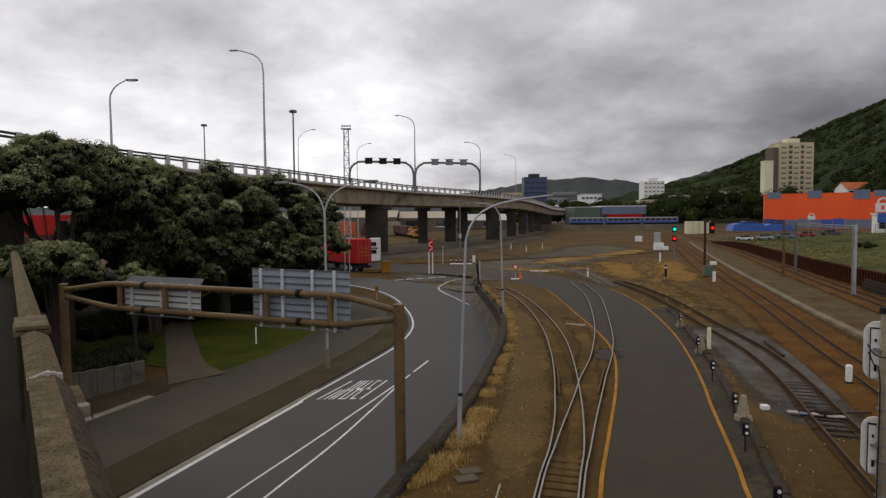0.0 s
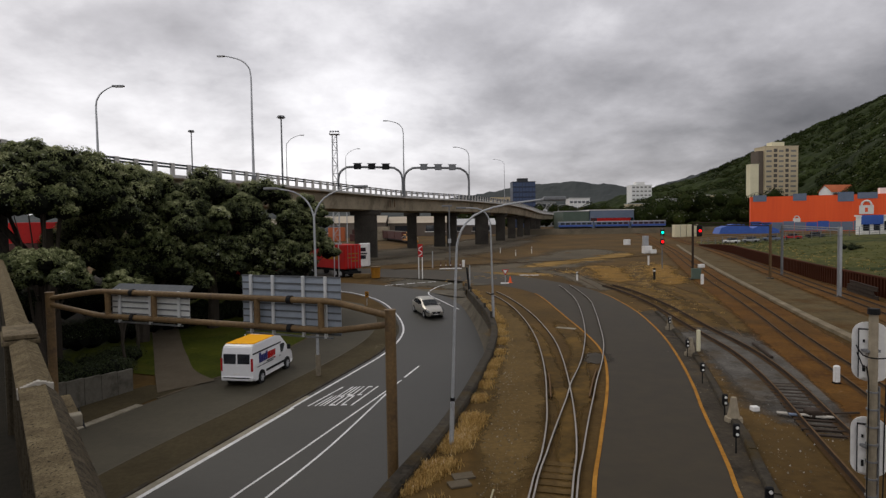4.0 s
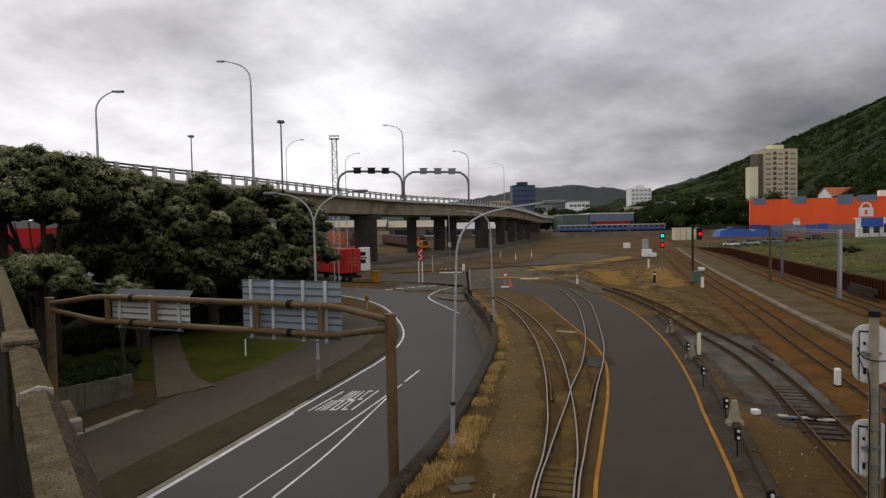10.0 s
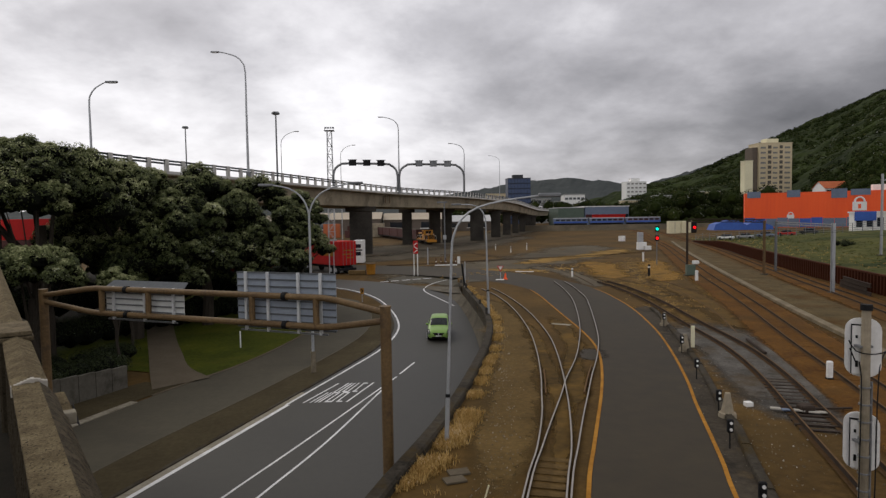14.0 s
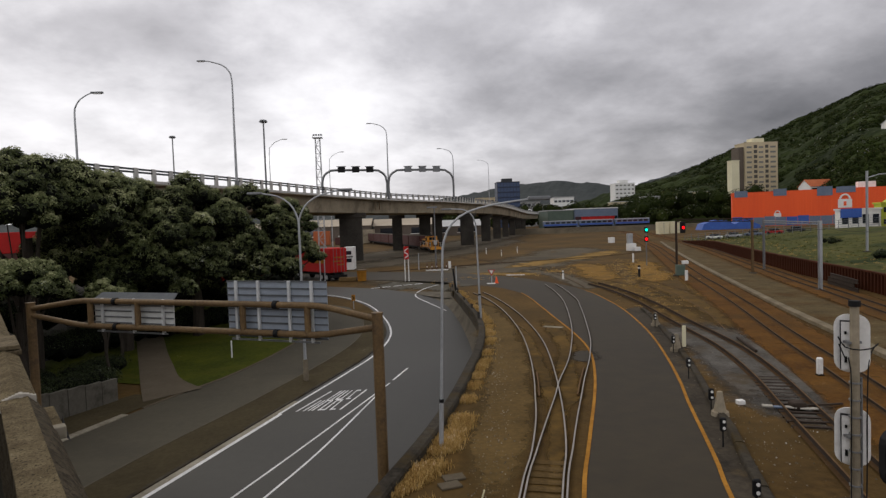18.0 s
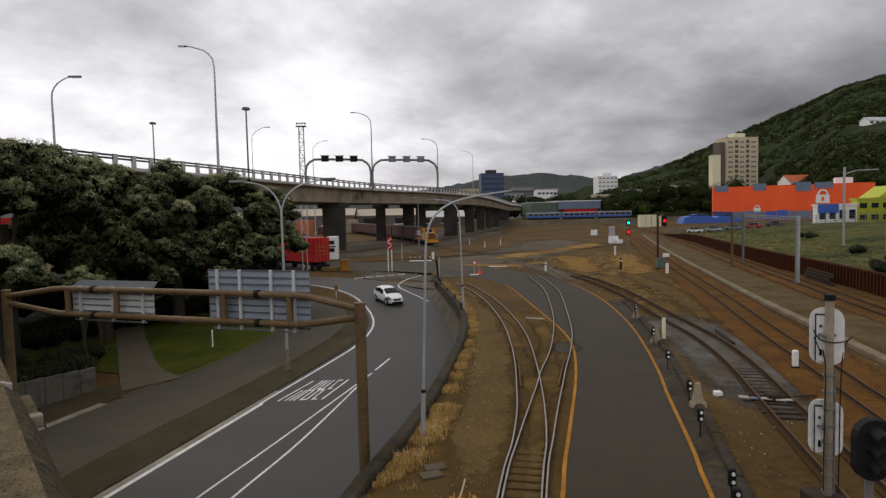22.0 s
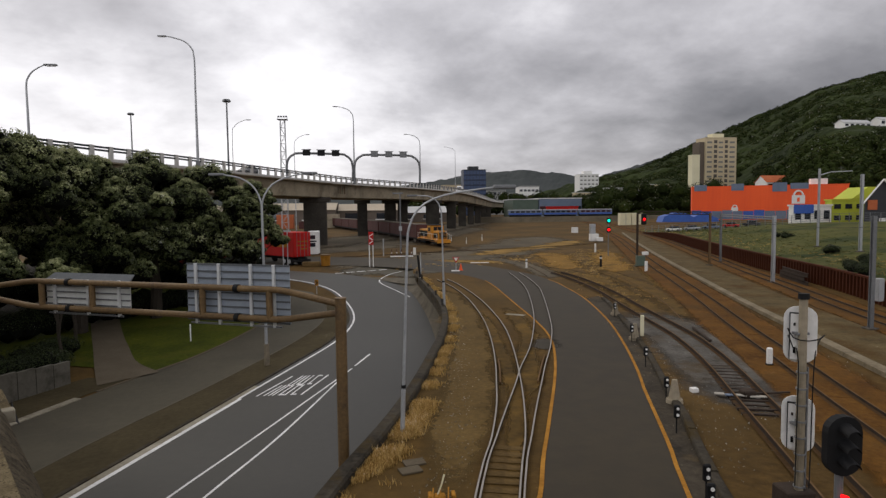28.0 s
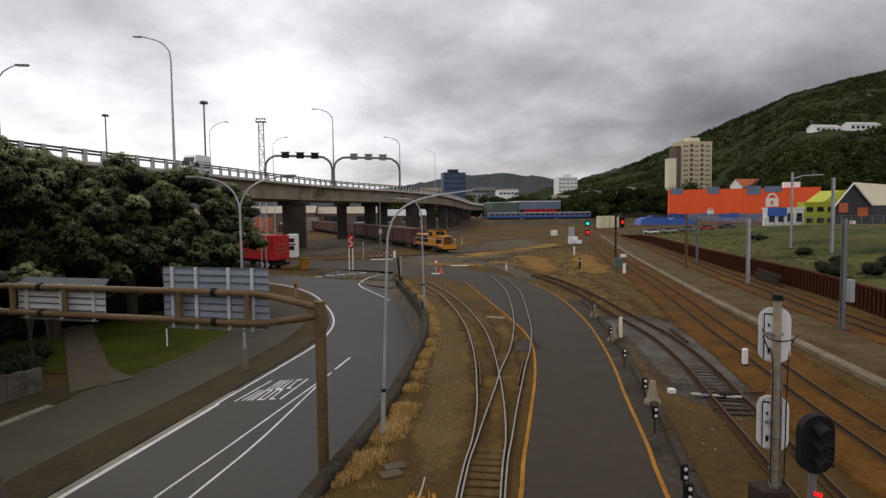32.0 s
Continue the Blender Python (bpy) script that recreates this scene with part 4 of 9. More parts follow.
def leaves(centres, radii, per, size, tip_share, squash=0.82):
    """Small bent leaf quads over the upper shells of many lobes."""
    n = len(centres) * per
    c = np.repeat(centres, per, 0)
    r = np.repeat(radii, per)
    d = rng.normal(size=(n, 3))
    d[:, 2] = np.abs(d[:, 2]) * 1.1 - 0.02
    d /= np.linalg.norm(d, axis=1)[:, None]
    p = c + d * (r * rng.uniform(0.86, 1.08, n))[:, None] * np.array([1, 1, squash])
    nrm = d * 1.0 + rng.normal(size=(n, 3)) * 0.26 + np.array([0, 0, 0.1])
    nrm /= np.linalg.norm(nrm, axis=1)[:, None]
    t = np.cross(nrm, rng.normal(size=(n, 3)))
    t /= np.linalg.norm(t, axis=1)[:, None]
    b = np.cross(nrm, t)
    s = size * rng.uniform(0.6, 1.3, n)[:, None]
    v = np.stack([p - t * s, p + b * s * 0.45 + nrm * s * 0.12, p + t * s, p - b * s * 0.45 + nrm * s * 0.12], 1).reshape(-1, 3)
    f = np.arange(n * 4).reshape(n, 4)
    head = np.repeat(2.3 * rng.random(len(centres)) ** 1.4, per)
    tip = (rng.random(n) < tip_share * head * np.clip(0.25 + 1.1 * d[:, 2], 0, 1))
    return v, f, tip


def blob(centres, radii, squash=0.82):
    """Rough lumps that fill the lobes; crowns and hedges colour them as inner shade."""
    bm = bmesh.new()
    bmesh.ops.create_icosphere(bm, subdivisions=1, radius=1)
    v0 = np.array([v.co[:] for v in bm.verts])
    f0 = np.array([[v.index for v in f.verts] for f in bm.faces])
    bm.free()
    vs, fs = [], []
    for i, (c, r) in enumerate(zip(centres, radii)):
        vs.append(v0 * rng.uniform(0.8, 1.0, (len(v0), 1)) * r * 0.82 * np.array([1, 1, squash]) + c)
        fs.append(f0 + i * len(v0))
    return np.concatenate(vs), np.concatenate(fs)


def crown(cs, rs, heads, per, size, pale):
    """Leaf rosettes on many small domed heads that sit on the lobes; greyer, paler leaves towards each head's top paint
    in its light.
    """
    L = len(cs)
    n = L * heads
    k = np.tile(np.arange(heads), L)
    lobe = np.repeat(np.arange(L), heads)
    up = 1 - 1.32 * (k + rng.uniform(0.1, 0.9, n)) / heads
    az = k * 2.39996 + np.repeat(rng.uniform(0, 6.28, L), heads) + rng.normal(size=n) * 0.3
    flat_r = np.sqrt(np.clip(1 - up ** 2, 0.02, 1))
    hd = np.stack([flat_r * np.cos(az), flat_r * np.sin(az), up], 1)
    hr = rs[lobe] * rng.uniform(0.27, 0.46, n)
    hc = cs[lobe] + hd * (rs[lobe] * rng.uniform(0.7, 0.92, n))[:, None] * np.array([1, 1, 0.85])
    m = n * per
    head = np.repeat(np.arange(n), per)
    d = rng.normal(size=(m, 3))
    d[:, 2] = np.where(d[:, 2] < -0.35, -d[:, 2], d[:, 2])
    d /= np.linalg.norm(d, axis=1)[:, None]
    p = hc[head] + d * (hr[head] * rng.uniform(0.78, 1.12, m))[:, None]
    nrm = d + rng.normal(size=(m, 3)) * 0.34 + np.array([0, 0, 0.12])
    nrm /= np.linalg.norm(nrm, axis=1)[:, None]
    t = np.cross(nrm, rng.normal(size=(m, 3)))
    t /= np.linalg.norm(t, axis=1)[:, None]
    b = np.cross(nrm, t)
    s = size * rng.uniform(0.6, 1.35, m)[:, None]
    v = np.stack([p - t * s, p + b * s * 0.5 + nrm * s * 0.14, p + t * s, p - b * s * 0.5 + nrm * s * 0.14], 1).reshape(-1, 3)
    # higher places score paler, so lit tops sit in the leaf colours
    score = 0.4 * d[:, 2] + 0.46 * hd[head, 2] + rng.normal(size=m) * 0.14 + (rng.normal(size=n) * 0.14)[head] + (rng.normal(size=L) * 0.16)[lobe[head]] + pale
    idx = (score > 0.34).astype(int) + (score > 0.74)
    # near-black lumps paint the shade between the heads
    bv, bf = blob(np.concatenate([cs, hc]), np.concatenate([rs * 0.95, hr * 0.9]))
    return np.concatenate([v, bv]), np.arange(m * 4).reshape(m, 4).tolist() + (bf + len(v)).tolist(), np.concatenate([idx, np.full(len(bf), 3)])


def tree(x, y, top, radius, lobes, label, per=125, z0=None, size=0.072, low=3.2, tip=0.0, heads=14):
    z0 = land(x, y) if z0 is None else z0
    h = top - z0
    low_to = (low - z0) / h
    g = thing("tree", label, "tree", group="trees beside the road")
    # crown: lobes over an uneven dome
    cs, rs = [], []
    for i in range(lobes):
        u = (i + 0.5) / lobes
        el = math.asin(min(1, 0.02 + 0.98 * u)) if i % 4 else math.asin(u * 0.35)
        az = i * 2.39996 + rng.normal() * 0.25
        k = rng.uniform(0.72, 1.0) * (1 + 0.18 * math.sin(3 * az + x))
        rr = rng.uniform(0.7, 1.45) * min(1.0, radius / 4.5)
        cx = x + math.cos(el) * math.cos(az) * (radius - rr) * k
        cy = y + math.cos(el) * math.sin(az) * (radius - rr) * k
        cz = z0 + h * low_to + (h * (1 - low_to) - rr * 0.95) * (math.sin(el) * rng.uniform(0.84, 1.0) + (0 if i % 4 else rng.uniform(-0.12, 0.1)))
        cs.append((cx, cy, cz))
        rs.append(rr)
    cs, rs = np.array(cs), np.array(rs)
    v, f, idx = crown(cs, rs, heads, per, size, tip)
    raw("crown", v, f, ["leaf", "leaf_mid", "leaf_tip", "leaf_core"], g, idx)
    bm = bmesh.new()
    tube(bm, [(x, y, z0 - 0.2), (x + 0.1, y, z0 + h * 0.18), (x - 0.1, y + 0.1, z0 + h * 0.36), (x, y, z0 + h * 0.6)], radius * 0.085, 9, r_end=radius * 0.045)
    part("trunk", bm, "bark", g)
    for k in range(6):
        i = int(rng.integers(0, lobes))
        e = Vector(cs[i])
        s = V(x, y, z0 + h * rng.uniform(0.2, 0.42))
        bm = bmesh.new()
        tube(bm, [s, s.lerp(e, 0.4) + V(0, 0, -0.2), s.lerp(e, 0.95)], radius * 0.035, 6, r_end=radius * 0.012)
        part("limb", bm, "bark", g)
    return g


LABEL = "broad dark evergreen tree with silvery leaf tips beside the road"
for q, under, tip in (((-25.6, 41.5, 13.0, 6.9, 80), 8.1, 0.04), ((-33.5, 36, 11.5, 5.8, 36), 5.0, 0.1), ((-22.4, 47.5, 12.5, 6.0, 72), 3.4, 0.0), ((-18.6, 52, 12.0, 5.9, 68), 3.0, -0.04), ((-15.2, 56.5, 12.0, 5.2, 62), 2.6, -0.02), ((-12.4, 60.5, 10.1, 3.2, 38), 4.2, 0.0), ((-27.6, 54, 12.4, 5.2, 40), 6.0, 0.0), ((-21.6, 61, 12.4, 5.0, 34), 4.0, 0.0)):
    tree(*q, LABEL, low=under, tip=tip)
tree(-22.3, 35, 6.15, 3.3, 34, "low spreading evergreen tree with silvery tips and painted lit tops", low=3.9, size=0.065, tip=-0.02)
tree(-24.6, 48.5, 5.5, 2.1, 16, "dark rounded evergreen shrub under the trees", low=3.0, size=0.065, tip=-0.1)
tree(-21.4, 44.5, 4.7, 1.6, 12, "dark rounded evergreen shrub under the trees", low=2.6, size=0.065, tip=-0.1)
tree(-18.15, 36, 4.6, 1.25, 12, "small rounded evergreen with silvery tips and painted lit tops", tip=0.2, low=3.5, size=0.055)
tree(-23.9, 38, 9.6, 2.4, 22, "small umbrella-crowned evergreen with silvery tips and painted lit tops", low=8.0, size=0.065, tip=0.15)

# ---- railway tracks ----
RAIL_A = [(-0.2, 5), (2.3, 15.1), (3.2, 18.2), (3.93, 21.3), (4.42, 24), (4.94, 27), (5.58, 31.6), (6.14, 37.2), (6.42, 43.7), (6.38, 49.5), (6.0, 55), (5.2, 60)]
RAIL_B = [(0.85, 5), (3.4, 15.1), (4.25, 18.2), (5.0, 21.7), (5.63, 25.2), (6.1, 28.1), (6.52, 31), (6.95, 34.7), (7.22, 39), (7.35, 45), (7.15, 51.2), (6.7, 57), (6.2, 60.2)]
RAIL_C = [(-0.1, 5), (2.42, 15.1), (3.35, 18.2), (4.15, 20.7), (5.22, 23.95), (5.8, 25.87), (6.38, 27.5), (7.15, 29.7), (8.13, 33), (9.44, 38), (10.9, 44.8), (12.3, 52.6), (13.1, 60), (13.4, 65)]
RAIL_D = [(0.95, 5), (3.52, 15.1), (4.45, 18.2), (5.35, 21.1), (6.26, 23.9), (7.1, 26.5), (8.0, 29.1), (8.76, 31.5), (9.8, 35.2), (11.4, 42.2), (12.55, 47.6), (13.5, 52.6), (14.25, 60), (14.5, 65)]
SIDE_C = [(7.5, 3), (10.9, 13.5), (11.7, 16), (12.95, 20), (13.75, 22.5), (14.55, 25), (15.2, 27.5), (15.8, 30), (16.3, 33), (16.6, 36), (17.2, 41), (17.75, 45), (18.2, 49), (18.55, 54), (18.6, 60), (18.1, 66)]
SIDE2_C = [(16.1, 28.6), (17.1, 31.0), (18.1, 33.7), (20.0, 39.5), (21.4, 44.6), (22.8, 51), (23.9, 58), (24.5, 66)]
MAIN1_C = [(7, -25), (11.2, 0), (13.5, 10), (15.5, 17.4), (16.8, 21.7), (18.0, 25.4), (19.2, 29.4), (21.03, 35.2), (24.1, 44.5), (28.5, 58.8), (30.3, 65), (36.0, 83), (43.4, 106), (49.9, 126), (56, 147), (70, 195), (90, 262), (100, 320)]
MAIN2_C = [(17, -25), (22.6, 10), (27.0, 25), (29.0, 31.6), (30.1, 35.5), (31.8, 41), (34.3, 48.5), (38.6, 62.5), (47.7, 90), (58.9, 125), (73, 175), (94, 250)]
FAR_C = [(-6, 92), (12, 101), (30, 108), (44, 120), (56, 150), (72, 200), (90, 262)]
LOCO_C = [(-62, 345), (-30, 275), (-17, 233), (-7.4, 195), (1.1, 160), (6.8, 130.5), (10.6, 113.5), (14.4, 101), (16.6, 92), (17.8, 82), (17.9, 72), (17.3, 62)]


def rail_pair(name, label, rails, head="rail_rust", z=0.0, side="rail_side", height=0.16):
    g = thing(name, label, "railway track", kind="structure")
    for pts in rails:
        p = spline(pts, 0.8)
        bm = bmesh.new()
        sweep(bm, p, [(-0.055, z - 0.06), (0.055, z - 0.06), (0.055, z - 0.02), (0.014, z), (0.014, z + height - 0.04), (0.03, z + height - 0.03), (0.03, z + height - 0.004), (-0.03, z + height - 0.004), (-0.03, z + height - 0.03), (-0.014, z + height - 0.04), (-0.014, z), (-0.055, z - 0.02)], flat)
        r = part("rail", bm, side, g)
        bm = bmesh.new()
        sweep(bm, p, [(-0.027, z + height - 0.004), (0.027, z + height - 0.004), (0.022, z + height + 0.004), (-0.022, z + height + 0.004)], flat)
        part("rail_head", bm, head, r)
    return g


def gauge(c, w=1.12):
    p = spline(c, 2.0)
    return [offset(p, -w / 2)[::2], offset(p, w / 2)[::2]]


def sleepers(parent, c, y0, y1, n_max=300, every=0.7, mat="sleeper", length=2.1, z=0.0, w=0.2):
    p = even(spline(c, 0.8), 2000)
    t = np.gradient(p, axis=0)
    s = np.r_[0, np.cumsum(np.linalg.norm(np.diff(p, axis=0), axis=1))]
    u, me, k = 0.0, None, 0
    while u < s[-1] and k < n_max:
        i = int(np.searchsorted(s, u))
        u += every
        if i >= len(p) or not y0 <= p[i][1] <= y1:
            continue
        if me is None:
            ob = part("sleeper", one_box(-w / 2, -length / 2, -0.1, w / 2, length / 2, 0.05), mat, parent)
            me = ob.data
        else:
            ob = new("sleeper", me)
            ob.parent = parent
        ob.matrix_basis = pose(p[i][0] + random.uniform(-0.03, 0.03), p[i][1], z + random.uniform(-0.01, 0.015), 0, 0, math.degrees(math.atan2(t[i][1], t[i][0])) + random.uniform(-1.5, 1.5))
        k += 1


def bed(name, label, c, width, mat, lift):
    p = spline(c, 1.5)
    w = width / 2
    rows = [(-w - 0.9, 0.004, 0.0), (-w - 0.35, lift * 0.5, 0.45), (-w + 0.1, lift, 1.0), (w - 0.1, lift, 1.0), (w + 0.35, lift * 0.5, 0.45), (w + 0.9, 0.004, 0.0)]
    cols = [offset(p, a) for a, _, _ in rows]
    n = len(p)
    bm, vals, vs = bmesh.new(), [], []
    for i in range(n):
        end = min(1.0, i / 4, (n - 1 - i) / 4)
        vs.append([bm.verts.new((*cols[j][i], z)) for j, (_, z, _) in enumerate(rows)])
        vals += [q * end for _, _, q in rows]
    for a, b in zip(vs, vs[1:]):
        for k in range(len(rows) - 1):
            bm.faces.new((a[k], a[k + 1], b[k + 1], b[k]))
    return tagged(cover(part(name, bm, soft(mat), None, kind="structure"), vals), label, "ballast bed")


turnout_1 = rail_pair("track_1", "shiny curved track with a turnout set in brown gravel", [RAIL_A, RAIL_B], "rail_shine", 0.0, height=0.12)
rail_pair("track_2", "shiny track branching across the asphalt", [RAIL_C, RAIL_D], "rail_shine", 0.0, height=0.124)
track_3 = rail_pair("track_3", "rusty siding on grey ballast", gauge(SIDE_C, 1.12), "rail_rust", 0.06)
track_4 = rail_pair("track_4", "rusty siding joining by a turnout", gauge(SIDE2_C), "rail_rust", -0.02, height=0.06)
main_1 = rail_pair("track_5", "main line track on rust-stained ballast", gauge(MAIN1_C, 1.12), "rail_rust", 0.08, height=0.13)
rail_pair("track_6", "second main line track below the piling", gauge(MAIN2_C, 1.12), "rail_rust", 0.08, height=0.13)
rail_pair("track_7", "distant yard track", gauge(FAR_C), "rail_rust", 0.0, height=0.06)
rail_pair("track_8", "yard track under the viaduct", gauge(LOCO_C), "rail_rust", 0.0, height=0.06)
bed("ballast_1", "grey stone ballast around a siding turnout", [q for q in SIDE_C if 16 < q[1] < 44], 3.2, "ballast_grey", 0.05)
bed("ballast_2", "rust-brown ballast of the main line", MAIN1_C, 3.4, "rust_ballast", 0.09)
bed("ballast_3", "rust-brown ballast of the far main line", MAIN2_C, 3.0, "rust_ballast", 0.09)
TURN_C = [(0.38, 5), (2.9, 15.1), (3.8, 18.2), (4.65, 21.2)]
sleepers(turnout_1, TURN_C, 11, 17.9, every=0.46, length=0.96, mat="sleeper_dark", z=-0.02, w=0.3)
sleepers(track_3, SIDE_C, 18.8, 25.5, every=0.5, length=1.5, z=0.015, mat="rail_side", w=0.14)
sleepers(main_1, MAIN1_C, 10, 60, every=0.75, length=2.2, z=0.038, mat="rust_ballast")
# check rails beside the crossing
for pts, d in ((RAIL_A, 0.16), (RAIL_D, -0.16)):
    q = [p for p in spline(pts, 0.8) if 23.5 < p[1] < 28.5]
    bm = bmesh.new()
    sweep(bm, offset(q, d), [(-0.03, 0.0), (0.03, 0.0), (0.03, 0.12), (-0.03, 0.12)], flat)
    part("check_rail", bm, "rail_rust", turnout_1)


def patch(name, label, c, width, mat, lift, wob=0.5, category="ground patch"):
    """A strip of different dirt with a ragged edge, laid on the yard."""
    p = spline(c, 0.8)
    n = len(p)
    wl, wr = [], []
    for i, q in enumerate(p):
        t = min(1.0, 5.0 * i / n, 5.0 * (n - 1 - i) / n)
        k = width / 2 * math.sqrt(max(0.02, t))
        wl.append(k * (1 + wob * noise.noise((q[0] * 0.35, q[1] * 0.35, 3)) + 0.3 * wob * noise.noise((q[0] * 1.6, q[1] * 1.6, 3))))
        wr.append(k * (1 + wob * noise.noise((q[0] * 0.35, q[1] * 0.35, 9)) + 0.3 * wob * noise.noise((q[0] * 1.6, q[1] * 1.6, 9))))
    nrm = np.array(offset(p, 1.0)) - np.array(p)[:, :2]
    a = [tuple(np.array(q[:2]) - d * w) for q, d, w in zip(p, nrm, wl)]
    b = [tuple(np.array(q[:2]) + d * w) for q, d, w in zip(p, nrm, wr)]
    lev = (0.0, 0.18, 0.4, 0.6, 0.82, 1.0)
    vals, bm = [], bmesh.new()
    vs = []
    for i, (l, r) in enumerate(zip(a, b)):
        end = min(1.0, 7.0 * i / n, 7.0 * (n - 1 - i) / n)
        vs.append([])
        for u in lev:
            # the sheet is wider than the strip, so that its edge can fade
            x = np.array(l) + (np.array(r) - np.array(l)) * (1.5 * (u - 0.5) + 0.5)
            vs[-1].append(bm.verts.new((x[0], x[1], (land(*x) if p[0][1] > 60 else 0.0) + lift)))
            vals.append(min(1.0, 2.6 * min(u, 1 - u)) * end)
    for u, v in zip(vs, vs[1:]):
        for k in range(len(lev) - 1):
            bm.faces.new((u[k], u[k + 1], v[k + 1], v[k]))
    return tagged(cover(part(name, bm, soft(mat), None, kind="structure"), vals), label, category)


patch("dirt_1", "pale tan dirt track across the yard", [(11, 90), (16, 94), (23, 103), (31, 111), (42, 128)], 5.5, "sand", 0.012)
patch("dirt_2", "ochre grass litter between the sidings", [(24, 62), (27, 70), (30, 80), (35, 96)], 4.0, "ochre", 0.008)
patch("dirt_3", "ochre grass litter beside the siding", [(19.5, 66), (22, 74), (24, 84), (25, 96)], 4.5, "ochre", 0.006)
patch("dirt_4", "oily dark dirt along a siding", [(15.6, 28), (17.0, 34), (18.2, 41), (19.4, 49), (20.4, 58), (20, 66), (18, 74)], 2.6, "oily", 0.016)
patch("dirt_5", "oily dark dirt along the second siding", [(18.5, 34), (20.6, 41), (22.4, 49), (23.6, 58), (24, 68)], 2.2, "oily", 0.018)
patch("dirt_6", "tan dirt beside the main line", [(19, 33), (22, 42), (25.5, 53), (29, 64), (33, 76)], 2.4, "sand", 0.01)
patch("dirt_7", "grey gravel beside the signal mast", [(12.6, 18), (14.0, 22), (15.4, 27), (16.6, 33), (17.4, 40)], 4.6, "ballast_grey", 0.02)
patch("dirt_8", "dark patched asphalt at the crossing", [(8.0, 29.3), (8.35, 31.0), (8.7, 32.6)], 1.3, "asphalt_yard", 0.021, 0.3)
patch("dirt_9", "dark oil stain along the running rails", [(2.9, 14), (4.7, 21), (5.3, 26), (6.0, 33), (6.7, 42)], 0.75, "oily", 0.017)
patch("dirt_10", "tan dirt near the junction", [(6, 84), (10, 82), (15, 80), (20, 84)], 4.0, "sand", 0.009)
# strip shaped to the viaduct's shade, in a grey lighter than the yard
patch("dirt_11", "grey packed dirt strip laid along the viaduct's shade", [(-29, 92), (-22, 104), (-14, 126), (-4, 150), (8, 180), (22, 222), (38, 275), (56, 335)], 20, "under_deck", 0.007, 0.25)
patch("dirt_12", "grey worn asphalt near the yard entrance", [(-10, 72), (-2, 78), (8, 87), (18, 100), (30, 124), (40, 150)], 15, "under_deck", 0.005, 0.5)
patch("dirt_13", "dark dirt between the near rails and the yard road", [(4.6, 20), (6.3, 26.5), (7.4, 31), (8.3, 36), (8.6, 44)], 1.1, "oily", 0.012, 0.6)
patch("dirt_14", "grey gravel beside the wall", [(0.9, 12), (1.9, 17), (2.9, 22), (3.9, 28), (4.8, 36), (5.2, 46), (4.9, 56)], 2.3, "grit", 0.011, 0.5)


def rail_stain(c, w, width, z, far=150):
    g = thing("oil_strip", "dark rust and oil stain along the rails", "stain", kind="structure")
    for pts in gauge(c, w):
        bm = bmesh.new()
        stripe(bm, [q for q in spline(pts, 1.0) if 8 < q[1] < far], width, flat, z)
        part("strip", bm, "rail_oil", g)


rail_stain(MAIN1_C, 1.12, 0.34, 0.102)
rail_stain(MAIN2_C, 1.12, 0.34, 0.102)
rail_stain(SIDE_C, 1.12, 0.34, 0.056, 60)
patch("dirt_15", "grey packed dirt of the open yard", [(-16, 92), (-6, 112), (6, 140), (20, 180), (36, 225)], 14, "under_deck", 0.006, 0.5)
patch("dirt_16", "dark dirt beside the yard road", [(16.4, 58), (17.5, 68), (17, 78), (14, 88)], 3.0, "under_deck", 0.013, 0.6)
patch("dirt_17", "worn asphalt round the junction island", [(-6, 74), (0, 73), (4, 71), (8, 68)], 7.5, "asphalt_slip", 0.008, 0.25)

# ---- distance: hills and buildings ----
def ridge(xs, table):
    return np.interp(xs, [t[0] for t in table], [t[1] for t in table])


def hillside():
    table = [(180, 10), (240, 30), (285, 41), (383, 62), (465, 97), (521, 121), (600, 152), (670, 181), (760, 205), (834, 221), (1000, 250), (1300, 280), (1900, 300)]
    us = np.concatenate([np.linspace(180, 900, 300), np.linspace(910, 1900, 60)])
    vs = np.linspace(0.40, 1.15, 140)
    verts = []
    for v in vs:
        for u in us:
            h = ridge(u, table)
            pr = max(0.0, (v - 0.28) / 0.72) ** (1.45 - 0.55 * smooth((u - 520) / 170))
            if v < 0.42:
                pr = -0.02
            if v > 1:
                pr = 1 - (v - 1) * 3
            z = h * pr
            x, y = u * v, 900 * v
            k = noise.noise((x / 60, y / 60, 1)) * 7 + noise.noise((x / 16, y / 16, 5)) * 4.2 + noise.noise((x / 6, y / 6, 9)) * 1.3
            z += k * smooth(v * 3 - 0.8) * smooth((u - 180) / 60) * (0.8 if v < 1 else 0.5)
            verts.append((x, y, max(-1.0, z)))
    w = len(us)
    f = [(i * w + j, i * w + j + 1, (i + 1) * w + j + 1, (i + 1) * w + j) for i in range(len(vs) - 1) for j in range(w - 1)]
    ob = raw("hill_1", verts, f, ["hill"])
    tagged(ob, "steep hillside covered in dark green bush", "hill", kind="structure")


